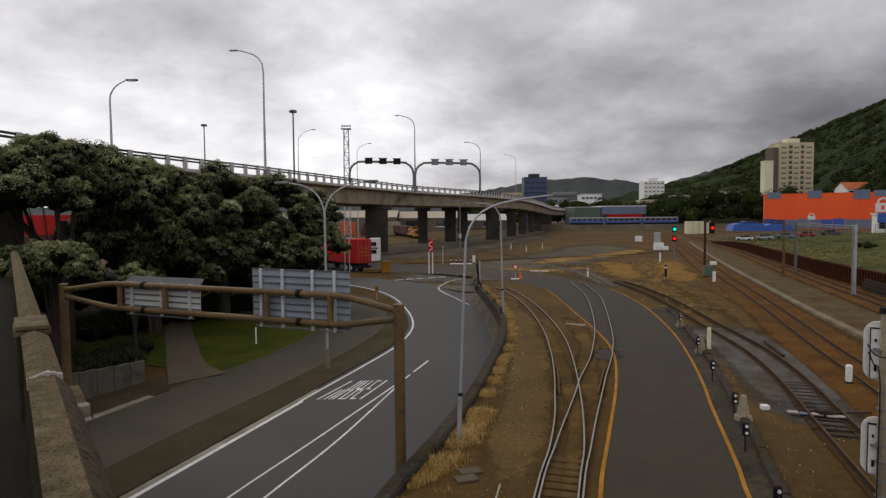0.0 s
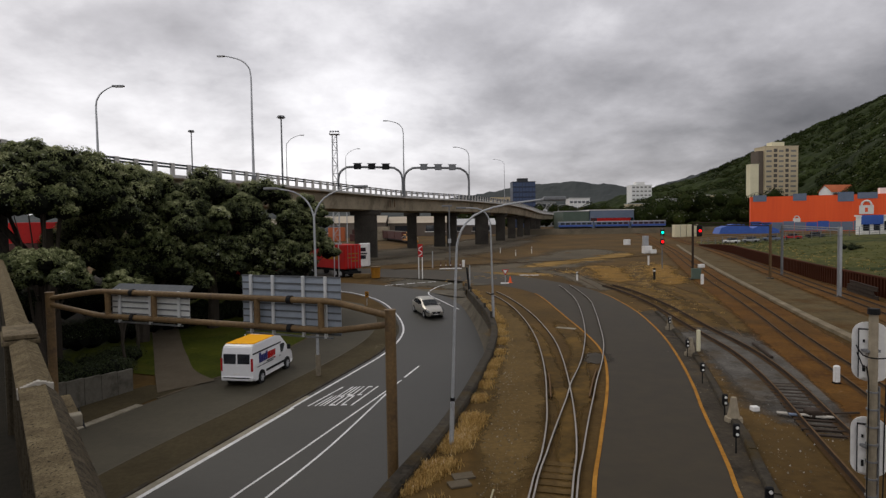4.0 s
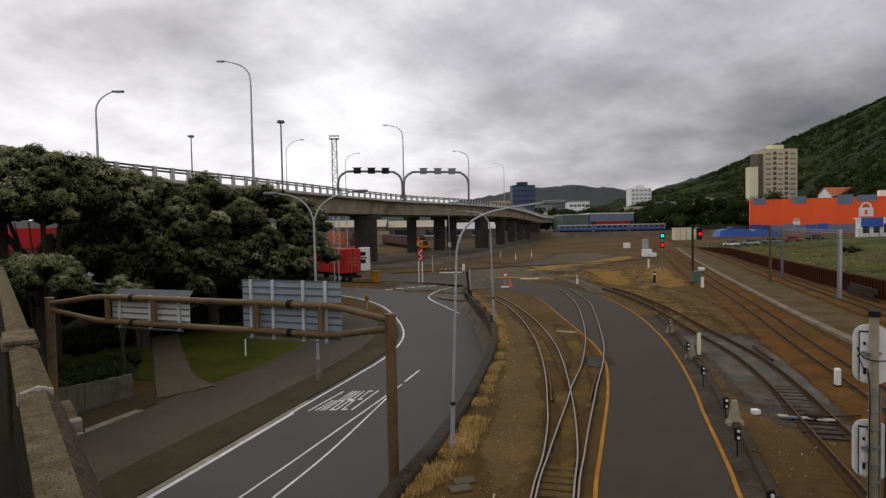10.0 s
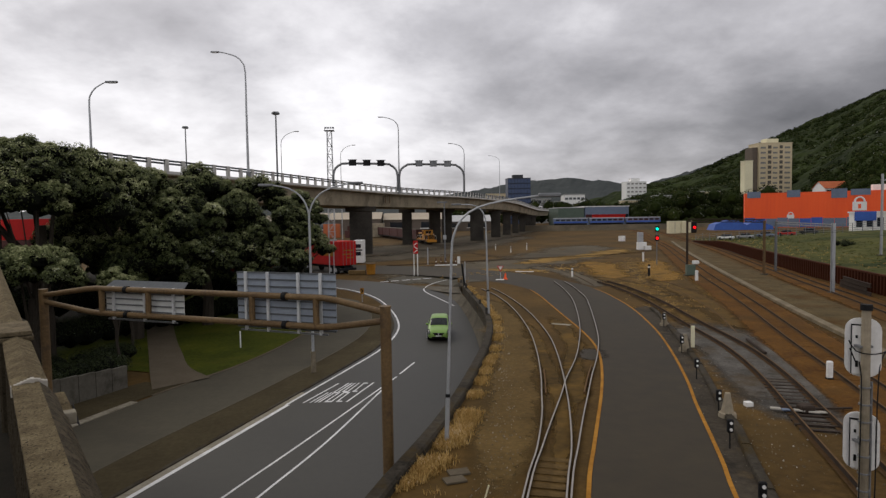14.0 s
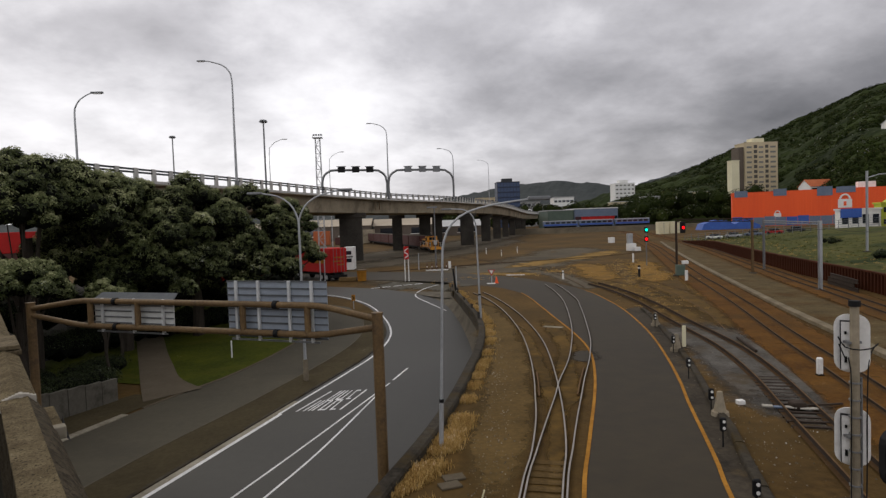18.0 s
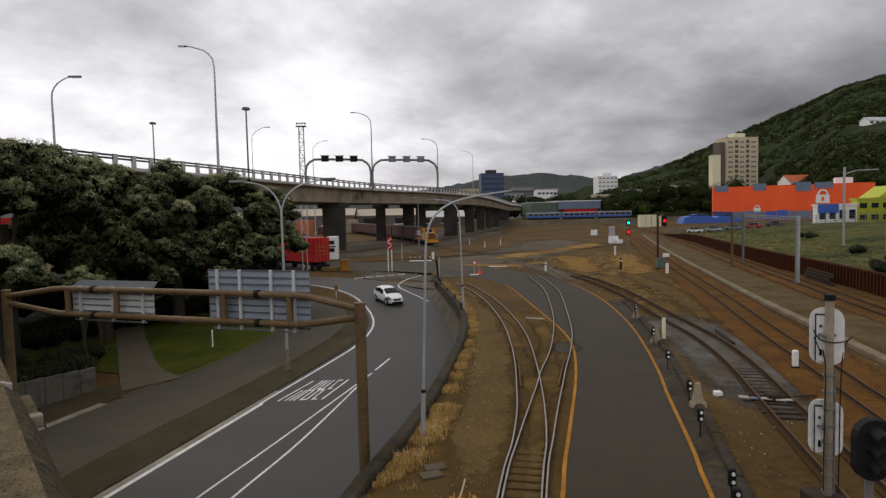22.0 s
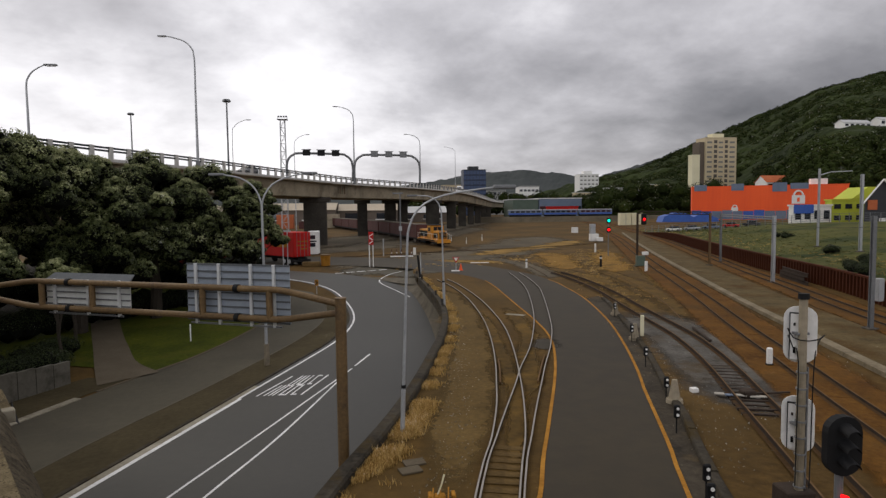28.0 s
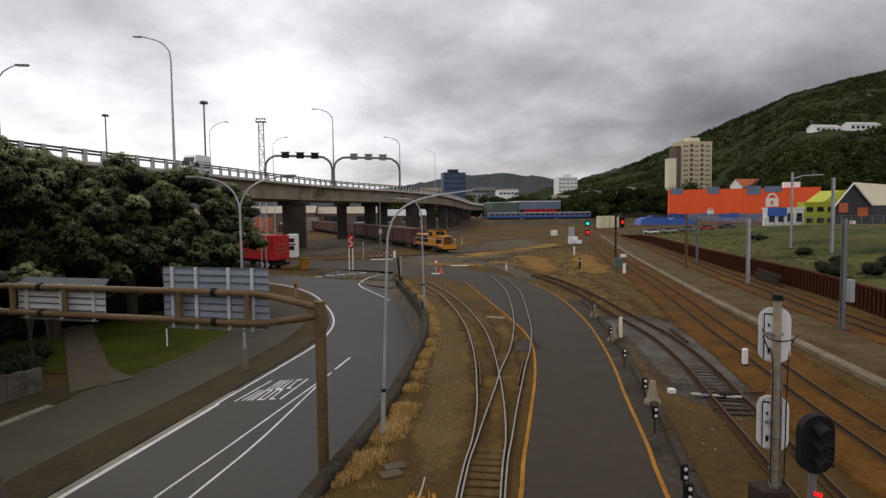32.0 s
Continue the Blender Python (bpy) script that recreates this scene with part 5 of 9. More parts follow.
def far_ridge():
    table = [(-2500, 30), (-600, 50), (0, 66), (142, 84), (250, 104), (331, 117), (380, 112), (422, 118), (470, 108), (504, 112), (570, 100), (640, 96), (700, 110), (800, 140), (1000, 180), (2000, 200)]
    us = np.linspace(-2500, 2000, 500)
    verts = []
    rows = [(0.55 + 0.03 * i, (i / 15) ** 1.3) for i in range(16)] + [(1.1, 0.7)]
    for v, s in rows:
        for u in us:
            k = noise.noise((u / 60, v * 14, 3)) * 9 + noise.noise((u / 16, v * 40, 3)) * 4
            verts.append((u * v, 1800 * v, ridge(u, table) * s + k * s))
    w = len(us)
    f = [(i * w + j, i * w + j + 1, (i + 1) * w + j + 1, (i + 1) * w + j) for i in range(len(rows) - 1) for j in range(w - 1)]
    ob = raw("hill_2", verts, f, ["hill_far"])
    tagged(ob, "hazy distant wooded ridge", "hill", kind="structure")


hillside()
far_ridge()


def block(name, label, x0, y0, x1, y1, depth, z0, z1, wall, rows=0, cols=0, win=(0.6, 0.55), glass="dark_window", roof=None, category="building", group=""):
    """A building whose front runs from (x0, y0) to (x1, y1), with windows let into the front and the near side."""
    d = V(x1 - x0, y1 - y0, 0)
    L = d.length
    m = Matrix.Translation((x0, y0, 0)) @ Matrix.Rotation(math.atan2(d.y, d.x), 4, "Z")
    g = thing(name, label, category, group=group)
    bm = bmesh.new()
    box(bm, 0, 0, z0, L, depth, z1, m)
    part("wall", bm, wall, g)
    bm = bmesh.new()
    box(bm, -0.25, -0.25, z1, L + 0.25, depth + 0.25, z1 + 0.4, m)
    part("roof", bm, roof or wall, g)
    me = {}
    for i in range(rows):
        for j in range(cols):
            cw, ch = L / cols, (z1 - z0) / rows
            ww, hh = cw * win[0] / 2, ch * win[1] / 2
            cx, cz = cw * (j + 0.5), z0 + ch * (i + 0.5)
            if "w" not in me:
                ob = part("window", one_box(-ww, -0.12, -hh, ww, 0.05, hh), glass, g)
                me["w"] = ob.data
            else:
                ob = new("window", me["w"])
                ob.parent = g
            ob.matrix_basis = m @ Matrix.Translation((cx, 0, cz))
    return g, m, L


def backdrop_buildings():
    # pale tower of flats on the hill foot: two dark columns of openings, paler windows between
    g, m, L = block("apartment_tower", "tall pale concrete apartment tower below the hill", 228.6, 420, 251.6, 420, 14, 8, 54.6, "highrise")
    bm = bmesh.new()
    box(bm, 6, 2, 55.0, 14.5, 9, 57.9, m)
    part("lift_house", bm, "cream", g)
    # side of the tower, in a darker brown than its front
    bm = bmesh.new()
    box(bm, -3.6, 2, 8, -0.02, 12, 52.0, m)
    part("side_face", bm, "brown_render", g, "darker brown side of the tower")
    made = {}
    for i in range(13):
        z = 9.5 + 3.45 * i
        for u0, u1, h, mt in ((1.0, 4.6, 1.3, "pale_window"), (6.1, 8.5, 2.2, "flat_window"), (9.6, 12.8, 1.2, "pale_window"), (14.2, 16.4, 2.2, "flat_window"), (17.8, 21.6, 1.3, "pale_window")):
            key = (u1 - u0, h, mt)
            if key not in made:
                ob = part("window", one_box(0, -0.12, 0, u1 - u0, 0.05, h), mt, g)
                made[key] = ob.data
            else:
                ob = new("window", made[key])
                ob.parent = g
            ob.matrix_basis = m @ Matrix.Translation((u0, 0, z))
        bm = bmesh.new()
        box(bm, 0.2, -0.3, z - 0.55, L - 0.2, -0.002, z - 0.3, m)
        part("floor_band", bm, "highrise", g)
    block("stair_tower", "narrow white stair tower beside the flats", 219.3, 421, 224.9, 421, 6, 6, 42.6, "cream")
    g, m, L = block("office_tower", "dark blue glass office tower", 72.6, 550, 92.8, 550, 18, 0, 41, "tower_glass", 9, 7, (0.86, 0.7), "tower_pane", "charcoal")
    bm = bmesh.new()
    box(bm, 5, 3, 41, 14, 12, 44.4, m)
    part("plant_room", bm, "charcoal", g)
    g, m, L = block("office_block", "white concrete office block", 228, 700, 251, 700, 18, 8, 44.5, "white_paint", 8, 5, (0.6, 0.34), "pale_window")
    bm = bmesh.new()
    box(bm, 6, 3, 44.5, 16, 12, 48.5, m)
    part("plant_room", bm, "white_paint", g)
    block("low_office", "white stepped low office building", 112, 500, 128.5, 500, 14, 8, 23.5, "white_paint", 3, 5, (0.8, 0.35))
    block("green_shed", "green clad stadium stand with pale roof", 71, 332, 85, 332, 26, 0, 11.2, "green_shed", roof="roof_grey")
    g, m, L = block("long_shed", "long low dark shed with a pale roof edge", 85.3, 331, 109, 331, 24, 0, 11.6, "blue_grey", 1, 6, (0.85, 0.3), roof="white_paint")
    block("red_hoarding", "bright red low building front", 89, 330.7, 107, 330.7, 0.2, 5.2, 7.0, "red")


backdrop_buildings()


def orange_store():
    a, b = V(112.0, 215, 0), V(155.6, 193, 0)
    d = (b - a)
    L = d.length
    m = Matrix.Translation(a) @ Matrix.Rotation(math.atan2(d.y, d.x), 4, "Z")
    g = thing("storage_warehouse", "bright orange clad storage warehouse with a white padlock emblem", "warehouse")
    bm = bmesh.new()
    box(bm, 0, 0, 1.5, L, 24, 13.6, m)
    part("wall", bm, "orange", g)
    k = 60
    for i in range(k):
        u = L * i / k
        bm = bmesh.new()
        box(bm, u + 0.05, -0.07, 3.0, u + L / k - 0.3, -0.002, 13.4, m)
        part("cladding_panel", bm, "orange", g)
    bm = bmesh.new()
    box(bm, -0.15, -0.15, 13.6, L + 0.15, 24.2, 13.85, m)
    part("roof_edge", bm, "orange", g)
    for u0, u1, z0, z1, mt in ((0.8, 5.0, 12.2, 14.4, "blue_grey"), (13, 17, 12.2, 14.6, "blue_grey"), (26, 30.5, 11.6, 14.7, "blue_grey"), (31.5, 37, 12.4, 14.4, "blue_grey")):
        bm = bmesh.new()
        box(bm, u0, -0.25, z0, u1, -0.1, z1, m)
        part("banner", bm, mt, g)
    bm = bmesh.new()
    box(bm, 38, 2, 13.85, 43, 6, 15.8, m)
    part("roof_unit", bm, "white_paint", g)
    # padlock emblem as plain shapes
    for u, s in ((34.0, 1.0), (14.2, 0.55)):
        z = 7.3 if s == 1 else 4.6
        bm = bmesh.new()
        box(bm, u - 2.0 * s, -0.2, z, u + 2.0 * s, -0.1, z + 2.9 * s, m, bevel=0.04)
        pts = [m @ V(u + 1.35 * s * math.cos(t), -0.15, z + 2.9 * s + 1.5 * s * math.sin(t)) for t in [math.pi * i / 10 for i in range(11)]]
        tube(bm, pts, 0.32 * s, 6)
        part("emblem", bm, "white_paint", g)
    bm = bmesh.new()
    box(bm, 33.6, -0.24, 8.0, 34.4, -0.21, 9.4, m)
    part("keyhole", bm, "orange", g)


orange_store()

# ---- road markings, kerbs and the retaining wall ----
def marking(name, label, build, mat="white_line", category="road marking"):
    bm = bmesh.new()
    build(bm)
    return tagged(part(name, bm, mat, None, kind="structure"), label, category)


marking("edge_line", "worn white edge line along the island", lambda bm: stripe(bm, offset([q for q in ROAD_L if 29.5 < q[1] < 70], 0.36), 0.15, land, 0.03))
marking("painted_kerb_line", "broad worn pale edge strip beside the island kerb", lambda bm: stripe(bm, offset([q for q in ROAD_L if q[1] < 31], 0.44), 0.2, land, 0.03))
marking("kerb_strip", "tan worn concrete strip beside the edge line", lambda bm: stripe(bm, offset([q for q in ROAD_L if q[1] < 33], 0.18), 0.34, land, 0.028), "kerb_pale")
CENTRE_1 = spline([(-13.5, -2), (-9.0, 13), (-7.0, 19.6), (-5.4, 24.3), (-2.7, 32.5), (-1.9, 35)], 1)
CENTRE_2 = spline([(-11.4, -2), (-7.6, 13), (-5.8, 19.6), (-4.3, 24.7), (-2.5, 32.5)], 1)
marking("centre_line", "white line dividing the road", lambda bm: stripe(bm, CENTRE_1, 0.1, land, 0.03))
marking("centre_line", "white line dividing the road", lambda bm: stripe(bm, CENTRE_2, 0.1, land, 0.03))
marking("centre_line", "faded white centre dash", lambda bm: stripe(bm, [(-1.75, 35.6), (-1.35, 37), (-0.95, 38.4)], 0.12, land, 0.03))
marking("edge_line", "white curved line round the junction mouth", lambda bm: stripe(bm, spline([(2.4, 57.6), (0.9, 61.5), (-0.3, 64.7), (-0.4, 67), (0.6, 70), (2.2, 72.4)], 0.3), 0.13, land, 0.035))
marking("yellow_line", "worn yellow line along the yard road", lambda bm: stripe(bm, [q for q in YARD_L if 4 < q[1] < 60], 0.12, flat, 0.03), "yellow_line")
marking("yellow_line", "worn yellow line along the yard road", lambda bm: stripe(bm, [q for q in YARD_R if 4 < q[1] < 59], 0.12, flat, 0.03), "yellow_line")
marking("stop_bar", "white painted bar on the yard road", lambda bm: stripe(bm, [(11.2, 78.8), (12.3, 78.5), (13.5, 78.2)], 0.8, flat, 0.03))
marking("stop_bar", "faded white painted bar in the gravel", lambda bm: stripe(bm, [(8.05, 40.0), (8.6, 39.65), (9.15, 39.3)], 0.5, flat, 0.034), "kerb_pale")


def lane_letters(bm):
    """Tall foreshortened road lettering, too worn to read: bars along and across the lane."""
    a, b, c, d = V(-6.3, 30.3, 0), V(-4.2, 30.3, 0), V(-3.5, 33.8, 0), V(-5.05, 33.8, 0)

    def at(u, v):
        q = a.lerp(b, u).lerp(d.lerp(c, u), v)
        return q

    def bar(u0, v0, u1, v1, w, up=0.03):
        p, q = at(u0, v0), at(u1, v1)
        s = (q - p).normalized()
        n = V(s.y, -s.x, 0) * w / 2
        f = []
        for k in (p - n, p + n, q + n, q - n):
            f.append(bm.verts.new((k.x, k.y, land(k.x, k.y) + up)))
        bm.faces.new(f)
    bar(0.0, 0.0, 0.0, 1.0, 0.1)
    bar(1.02, 0.0, 1.24, 1.0, 0.1)
    for u in (0.16, 0.27, 0.36, 0.5, 0.64, 0.78):
        bar(u, 0.0, u + 0.02, 0.5, 0.085, 0.034)
    for u in (0.34, 0.46, 0.58, 0.72, 0.9):
        bar(u, 0.5, u + 0.02, 1.0, 0.085, 0.034)
    for u, v, l in ((0.5, 0.03, 0.12), (0.78, 0.03, 0.12), (0.36, 0.47, 0.12), (0.64, 0.47, 0.14), (0.58, 0.53, 0.12), (0.9, 0.97, 0.16), (0.86, 0.53, 0.14)):
        bar(u, v, u + l, v, 0.2, 0.038)


marking("road_lettering", "worn white lettering painted in the lane", lane_letters)


def give_way_dashes(bm):
    for i in range(5):
        x, y = -5.6 + i * 1.25, 71.6 + i * 0.5
        stripe(bm, [(x, y), (x + 0.5, y + 0.22), (x + 0.95, y + 0.4)], 0.3, land, 0.03)


marking("give_way_marks", "white broken marks across the junction", give_way_dashes)


def kerbs():
    bm = bmesh.new()
    k = [q for q in ROAD_L if q[1] < 56]
    sweep(bm, k, [(-0.16, -0.05), (0.0, -0.05), (0.0, 0.06), (-0.03, 0.08), (-0.16, 0.08)], land)
    tagged(part("kerb_1", bm, "concrete_wall", None, kind="structure"), "dark concrete kerb of the island", "kerb")
    bm = bmesh.new()
    k = [q for q in SLIP_R if q[1] < 56]
    sweep(bm, k, [(-0.02, -0.05), (0.08, -0.05), (0.08, 0.06), (0.0, 0.06), (-0.02, 0.04)], land)
    tagged(part("kerb_2", bm, "edge_stone", None, kind="structure"), "worn flush concrete edging between island and side lane", "kerb")
    bm = bmesh.new()
    k = [q for q in SLIP_L if 31.5 < q[1] < 66]
    sweep(bm, k, [(-0.14, -0.05), (0.0, -0.05), (0.0, 0.05), (-0.14, 0.06)], land)
    tagged(part("kerb_3", bm, "path", None, kind="structure"), "grey kerb between side lane and lawn", "kerb")
    k = spline([(-17.4, 23), (-16.7, 25.3), (-15.8, 27.9), (-14.75, 31.0)], 0.8)
    bm = bmesh.new()
    sweep(bm, k, [(-0.42, -0.05), (0.0, -0.05), (0.0, 0.05), (-0.03, 0.07), (-0.42, 0.07)], land)
    tagged(part("kerb_4", bm, "kerb_pale", None, kind="structure"), "white painted kerb edge", "kerb")


kerbs()


def retaining_wall():
    w = thing("retaining_wall", "dark mossy concrete wall between sunken road and tracks", "retaining wall", kind="structure")
    top = lambda x, y: 0.0
    k = [q for q in WALL if -25 < q[1] < 73]
    bm = bmesh.new()
    n = len(k)
    cols = {a: offset(k, a) for a in (-0.16, -0.11, 0.2, 0.26)}
    rings = []
    for i, q in enumerate(k):
        zt = 0.30 * smooth((75 - q[1]) / 6)
        zb = low(q[1]) - 0.2
        rings.append([bm.verts.new((*cols[a][i], z)) for a, z in ((-0.16, zb), (-0.16, zt - 0.04), (-0.11, zt), (0.2, zt - 0.03), (0.26, zt - 0.1), (0.26, -0.2))])
    for a, b in zip(rings, rings[1:]):
        for j in range(5):
            bm.faces.new((a[j], a[j + 1], b[j + 1], b[j]))
    part("wall_body", bm, "concrete_wall", w)
    # short posts along its top
    for i, q in enumerate(k):
        if 40 < q[1] < 72 and i % 5 == 0:
            bm = bmesh.new()
            box(bm, -0.07, -0.09, 0.1, 0.07, 0.09, 0.55 + 0.1 * (i % 3), pose(cols[-0.11][i][0] + 0.1, q[1], 0, 0, 0, 8))
            part("wall_post", bm, "concrete_dark", w)


retaining_wall()


def wall_foot():
    """Dirt heaped between the road and the wall, higher round the bend."""
    r = even([q for q in ROAD_R if -20 < q[1] < 72], 120)
    w = even(offset([q for q in WALL if -20 < q[1] < 72], -0.14), 120)
    bm = bmesh.new()
    vs = []
    for a, b in zip(r, w):
        s = smooth((b[1] - 33) / 9) * smooth((74 - b[1]) / 8)
        a = a + np.array([-0.08 * s, 0])
        row = []
        for u in (0.0, 0.3, 0.6, 0.85, 1.0):
            q = a + (b - a) * u
            base = low(q[1])
            z = base + 0.026 + s * (-base - 0.55) * u ** 1.4 + 0.05 * s * u * noise.noise((q[0] * 2, q[1] * 2, 7))
            row.append(bm.verts.new((q[0], q[1], z)))
        vs.append(row)
    for a, b in zip(vs, vs[1:]):
        for k in range(4):
            bm.faces.new((a[k], a[k + 1], b[k + 1], b[k]))
    tagged(part("wall_foot", bm, "verge_dirt", None, kind="structure"), "dirt and litter heaped against the foot of the wall", "road edge")


wall_foot()


def tufts(name, label, pts, n, h, spread, mat="dry_grass", zf=land, blades=14, west=None):
    """Upright curved blades in clumps, as one object."""
    p = even(pts, 4000)[:, :2]
    c = p[rng.integers(0, len(p), n * 2)] + rng.normal(size=(n * 2, 2)) * spread
    keep = np.array([noise.noise((a * 0.9, b * 0.9, 4)) for a, b in c]) > -0.02
    if west:
        keep &= np.array([a > west(b) + 0.5 for a, b in c])
    c = c[keep][:n]
    n = len(c)
    bx = np.repeat(c, blades, 0) + rng.normal(size=(n * blades, 2)) * 0.12
    m = len(bx)
    z = np.array([zf(a, b) for a, b in c])
    z = np.repeat(z, blades)
    hh = h * rng.uniform(0.45, 1.15, m) * np.repeat(rng.uniform(0.5, 1.1, n), blades)
    lean = rng.normal(size=(m, 2)) * 0.35 * hh[:, None]
    ang = rng.uniform(0, math.pi, m)
    w = np.stack([np.cos(ang), np.sin(ang)], 1) * rng.uniform(0.007, 0.016, m)[:, None]
    v = np.zeros((m, 5, 3))
    v[:, 0, :2], v[:, 1, :2] = bx - w, bx + w
    v[:, 2, :2], v[:, 3, :2] = bx + lean * 0.4 + w * 0.8, bx + lean * 0.4 - w * 0.8
    v[:, 4, :2] = bx + lean
    v[:, 0, 2] = v[:, 1, 2] = z - 0.03
    v[:, 2, 2] = v[:, 3, 2] = z + hh * 0.6
    v[:, 4, 2] = z + hh
    base = np.arange(m)[:, None] * 5
    f = (base + np.array([0, 1, 2, 3])).tolist() + (base + np.array([3, 2, 4])).tolist()
    ob = raw(name, v.reshape(-1, 3), f, [mat], None)
    return tagged(ob, label, "grass", kind="stuff")


tufts("dry_grass", "dry golden grass growing along the wall", offset([q for q in WALL if 13 < q[1] < 62], 0.5), 1150, 0.2, 0.12, blades=22)
tufts("dry_grass", "thick dry golden grass at the foot of the wall", [(-0.65, 14), (-0.15, 16.3), (0.4, 18), (1.0, 20), (1.6, 22.5)], 250, 0.26, 0.15, blades=22)
tufts("dry_grass", "thin dry weeds in the yard gravel", [(2, 74), (14, 80), (24, 74), (27, 66), (30, 90), (18, 84)], 300, 0.16, 1.8, zf=flat)
tufts("dry_grass", "thin dry weeds between the sidings", [(18.5, 44), (20, 54), (22.5, 66), (28, 80), (34, 98)], 380, 0.15, 1.0, zf=flat)


def lawn():
    k = [q for q in SLIP_L if 35 < q[1] < 62]
    a = offset(k, -0.2)
    bm = bmesh.new()
    loft(bm, [(q[0] - 15, q[1] + 6) for q in a], a, land, 50, 10, 0.05)
    tagged(part("lawn", bm, "grass", None, kind="structure"), "mown green lawn sloping to the side lane", "lawn")
    # dark soil sheet, with the trees' shade also in its colour
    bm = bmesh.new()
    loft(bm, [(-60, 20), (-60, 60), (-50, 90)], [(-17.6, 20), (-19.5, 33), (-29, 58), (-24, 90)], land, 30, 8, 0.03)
    tagged(part("tree_bed", bm, "soil", None, kind="structure"), "bare soil under the trees with shade painted in", "soil")
    bm = bmesh.new()
    loft(bm, spline([(-15.0, 33.2), (-16.9, 37.2), (-19.1, 42), (-21.2, 46.5), (-25.6, 56)], 1), spline([(-12.7, 35.6), (-14.9, 38.2), (-16.9, 42.2), (-19.1, 46.7), (-23.3, 56)], 1), land, 24, 3, 0.075)
    tagged(part("footpath", bm, "path", None, kind="structure"), "brown gravel footpath across the lawn", "footpath")
    bm = bmesh.new()
    loft(bm, [(-24, 18), (-20.5, 28), (-16.2, 35)], [(-19.2, 18), (-16.7, 26), (-14.0, 34.2)], land, 12, 3, 0.045)
    tagged(part("verge", bm, "chipseal", None, kind="structure"), "dark worn verge below the panel wall", "verge")
    # low block wall below the hedge
    g = thing("garden_wall", "low grey concrete panel wall below a hedge", "wall", kind="structure")
    a, b = V(-18.5, 29.4, -2), V(-16.6, 33.9, -2)
    d = (b - a)
    m = Matrix.Translation(a) @ Matrix.Rotation(math.atan2(d.y, d.x), 4, "Z")
    for i in range(5):
        bm = bmesh.new()
        u = d.length / 5
        box(bm, i * u + 0.01, 0, -0.1, (i + 1) * u - 0.02, 0.2, 1.5 - 0.06 * i, m, bevel=0.008)
        part("panel", bm, "wall_panel", g)


lawn()


def hedge(name, label, pts, n, r, z0):
    p = even(pts, n)
    c = np.c_[p[:, :2] + rng.normal(size=(n, 2)) * 0.25, np.full(n, z0) + rng.uniform(0.2, 0.75, n)]
    rs = np.full(n, r) * rng.uniform(0.7, 1.15, n)
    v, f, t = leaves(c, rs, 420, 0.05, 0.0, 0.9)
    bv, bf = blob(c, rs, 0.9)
    # near-black cores put the inner shade into the hedge's colour
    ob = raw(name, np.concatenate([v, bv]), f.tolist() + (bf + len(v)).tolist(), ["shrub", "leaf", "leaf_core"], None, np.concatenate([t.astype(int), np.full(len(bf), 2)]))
    return tagged(ob, label, "hedge")


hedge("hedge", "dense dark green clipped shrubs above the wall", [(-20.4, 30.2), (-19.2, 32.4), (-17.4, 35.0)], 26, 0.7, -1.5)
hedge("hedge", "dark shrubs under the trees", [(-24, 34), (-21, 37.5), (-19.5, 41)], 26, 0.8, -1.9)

# leafy filler added where the trees leave only black shade
hedge("hedge", "dark understorey added for the shade beneath the trees", [(-31, 36), (-27, 43), (-22.5, 51), (-17, 58), (-13, 62.5)], 90, 1.5, -1.2)
hedge("hedge", "tall dark understorey added for the shade beneath the trees", [(-31, 43), (-28.5, 47), (-24, 54.5), (-18, 62), (-14, 66)], 90, 1.7, 0.9)


def double_arm_lamp():
    g = thing("street_lamp", "grey steel street lamp with two curved arms on the island", "street lamp", group="street lamps by the road")
    bm = bmesh.new()
    tube(bm, [(-6.9, 36.4, -2.0), (-6.91, 36.4, 2.0), (-6.93, 36.4, 7.6)], 0.095, 10, r_end=0.065)
    part("pole", bm, "galv", g)
    bm = bmesh.new()
    rod(bm, (-6.9, 36.4, -2.0), (-6.9, 36.4, -0.7), 0.16, 0.15, 10)
    part("base", bm, "concrete", g)
    for dx, dz in ((-2.15, 1.55), (2.45, 1.6)):
        bm = bmesh.new()
        x = -6.93
        tube(bm, spline([(x, 36.4, 7.4), (x + dx * 0.08, 36.4, 8.0), (x + dx * 0.25, 36.4, 8.55), (x + dx * 0.55, 36.4, 8.95), (x + dx, 36.4, 7.6 + dz)], 0.3), 0.055, 8, r_end=0.04)
        arm = part("arm", bm, "galv", g)
        s = 1 if dx > 0 else -1
        bm = bmesh.new()
        box(bm, x + dx - 0.1 * s, 36.25, 7.6 + dz - 0.07, x + dx + 0.75 * s, 36.55, 7.6 + dz + 0.08, bevel=0.04)
        part("lantern", bm, "galv_dark", arm)


double_arm_lamp()


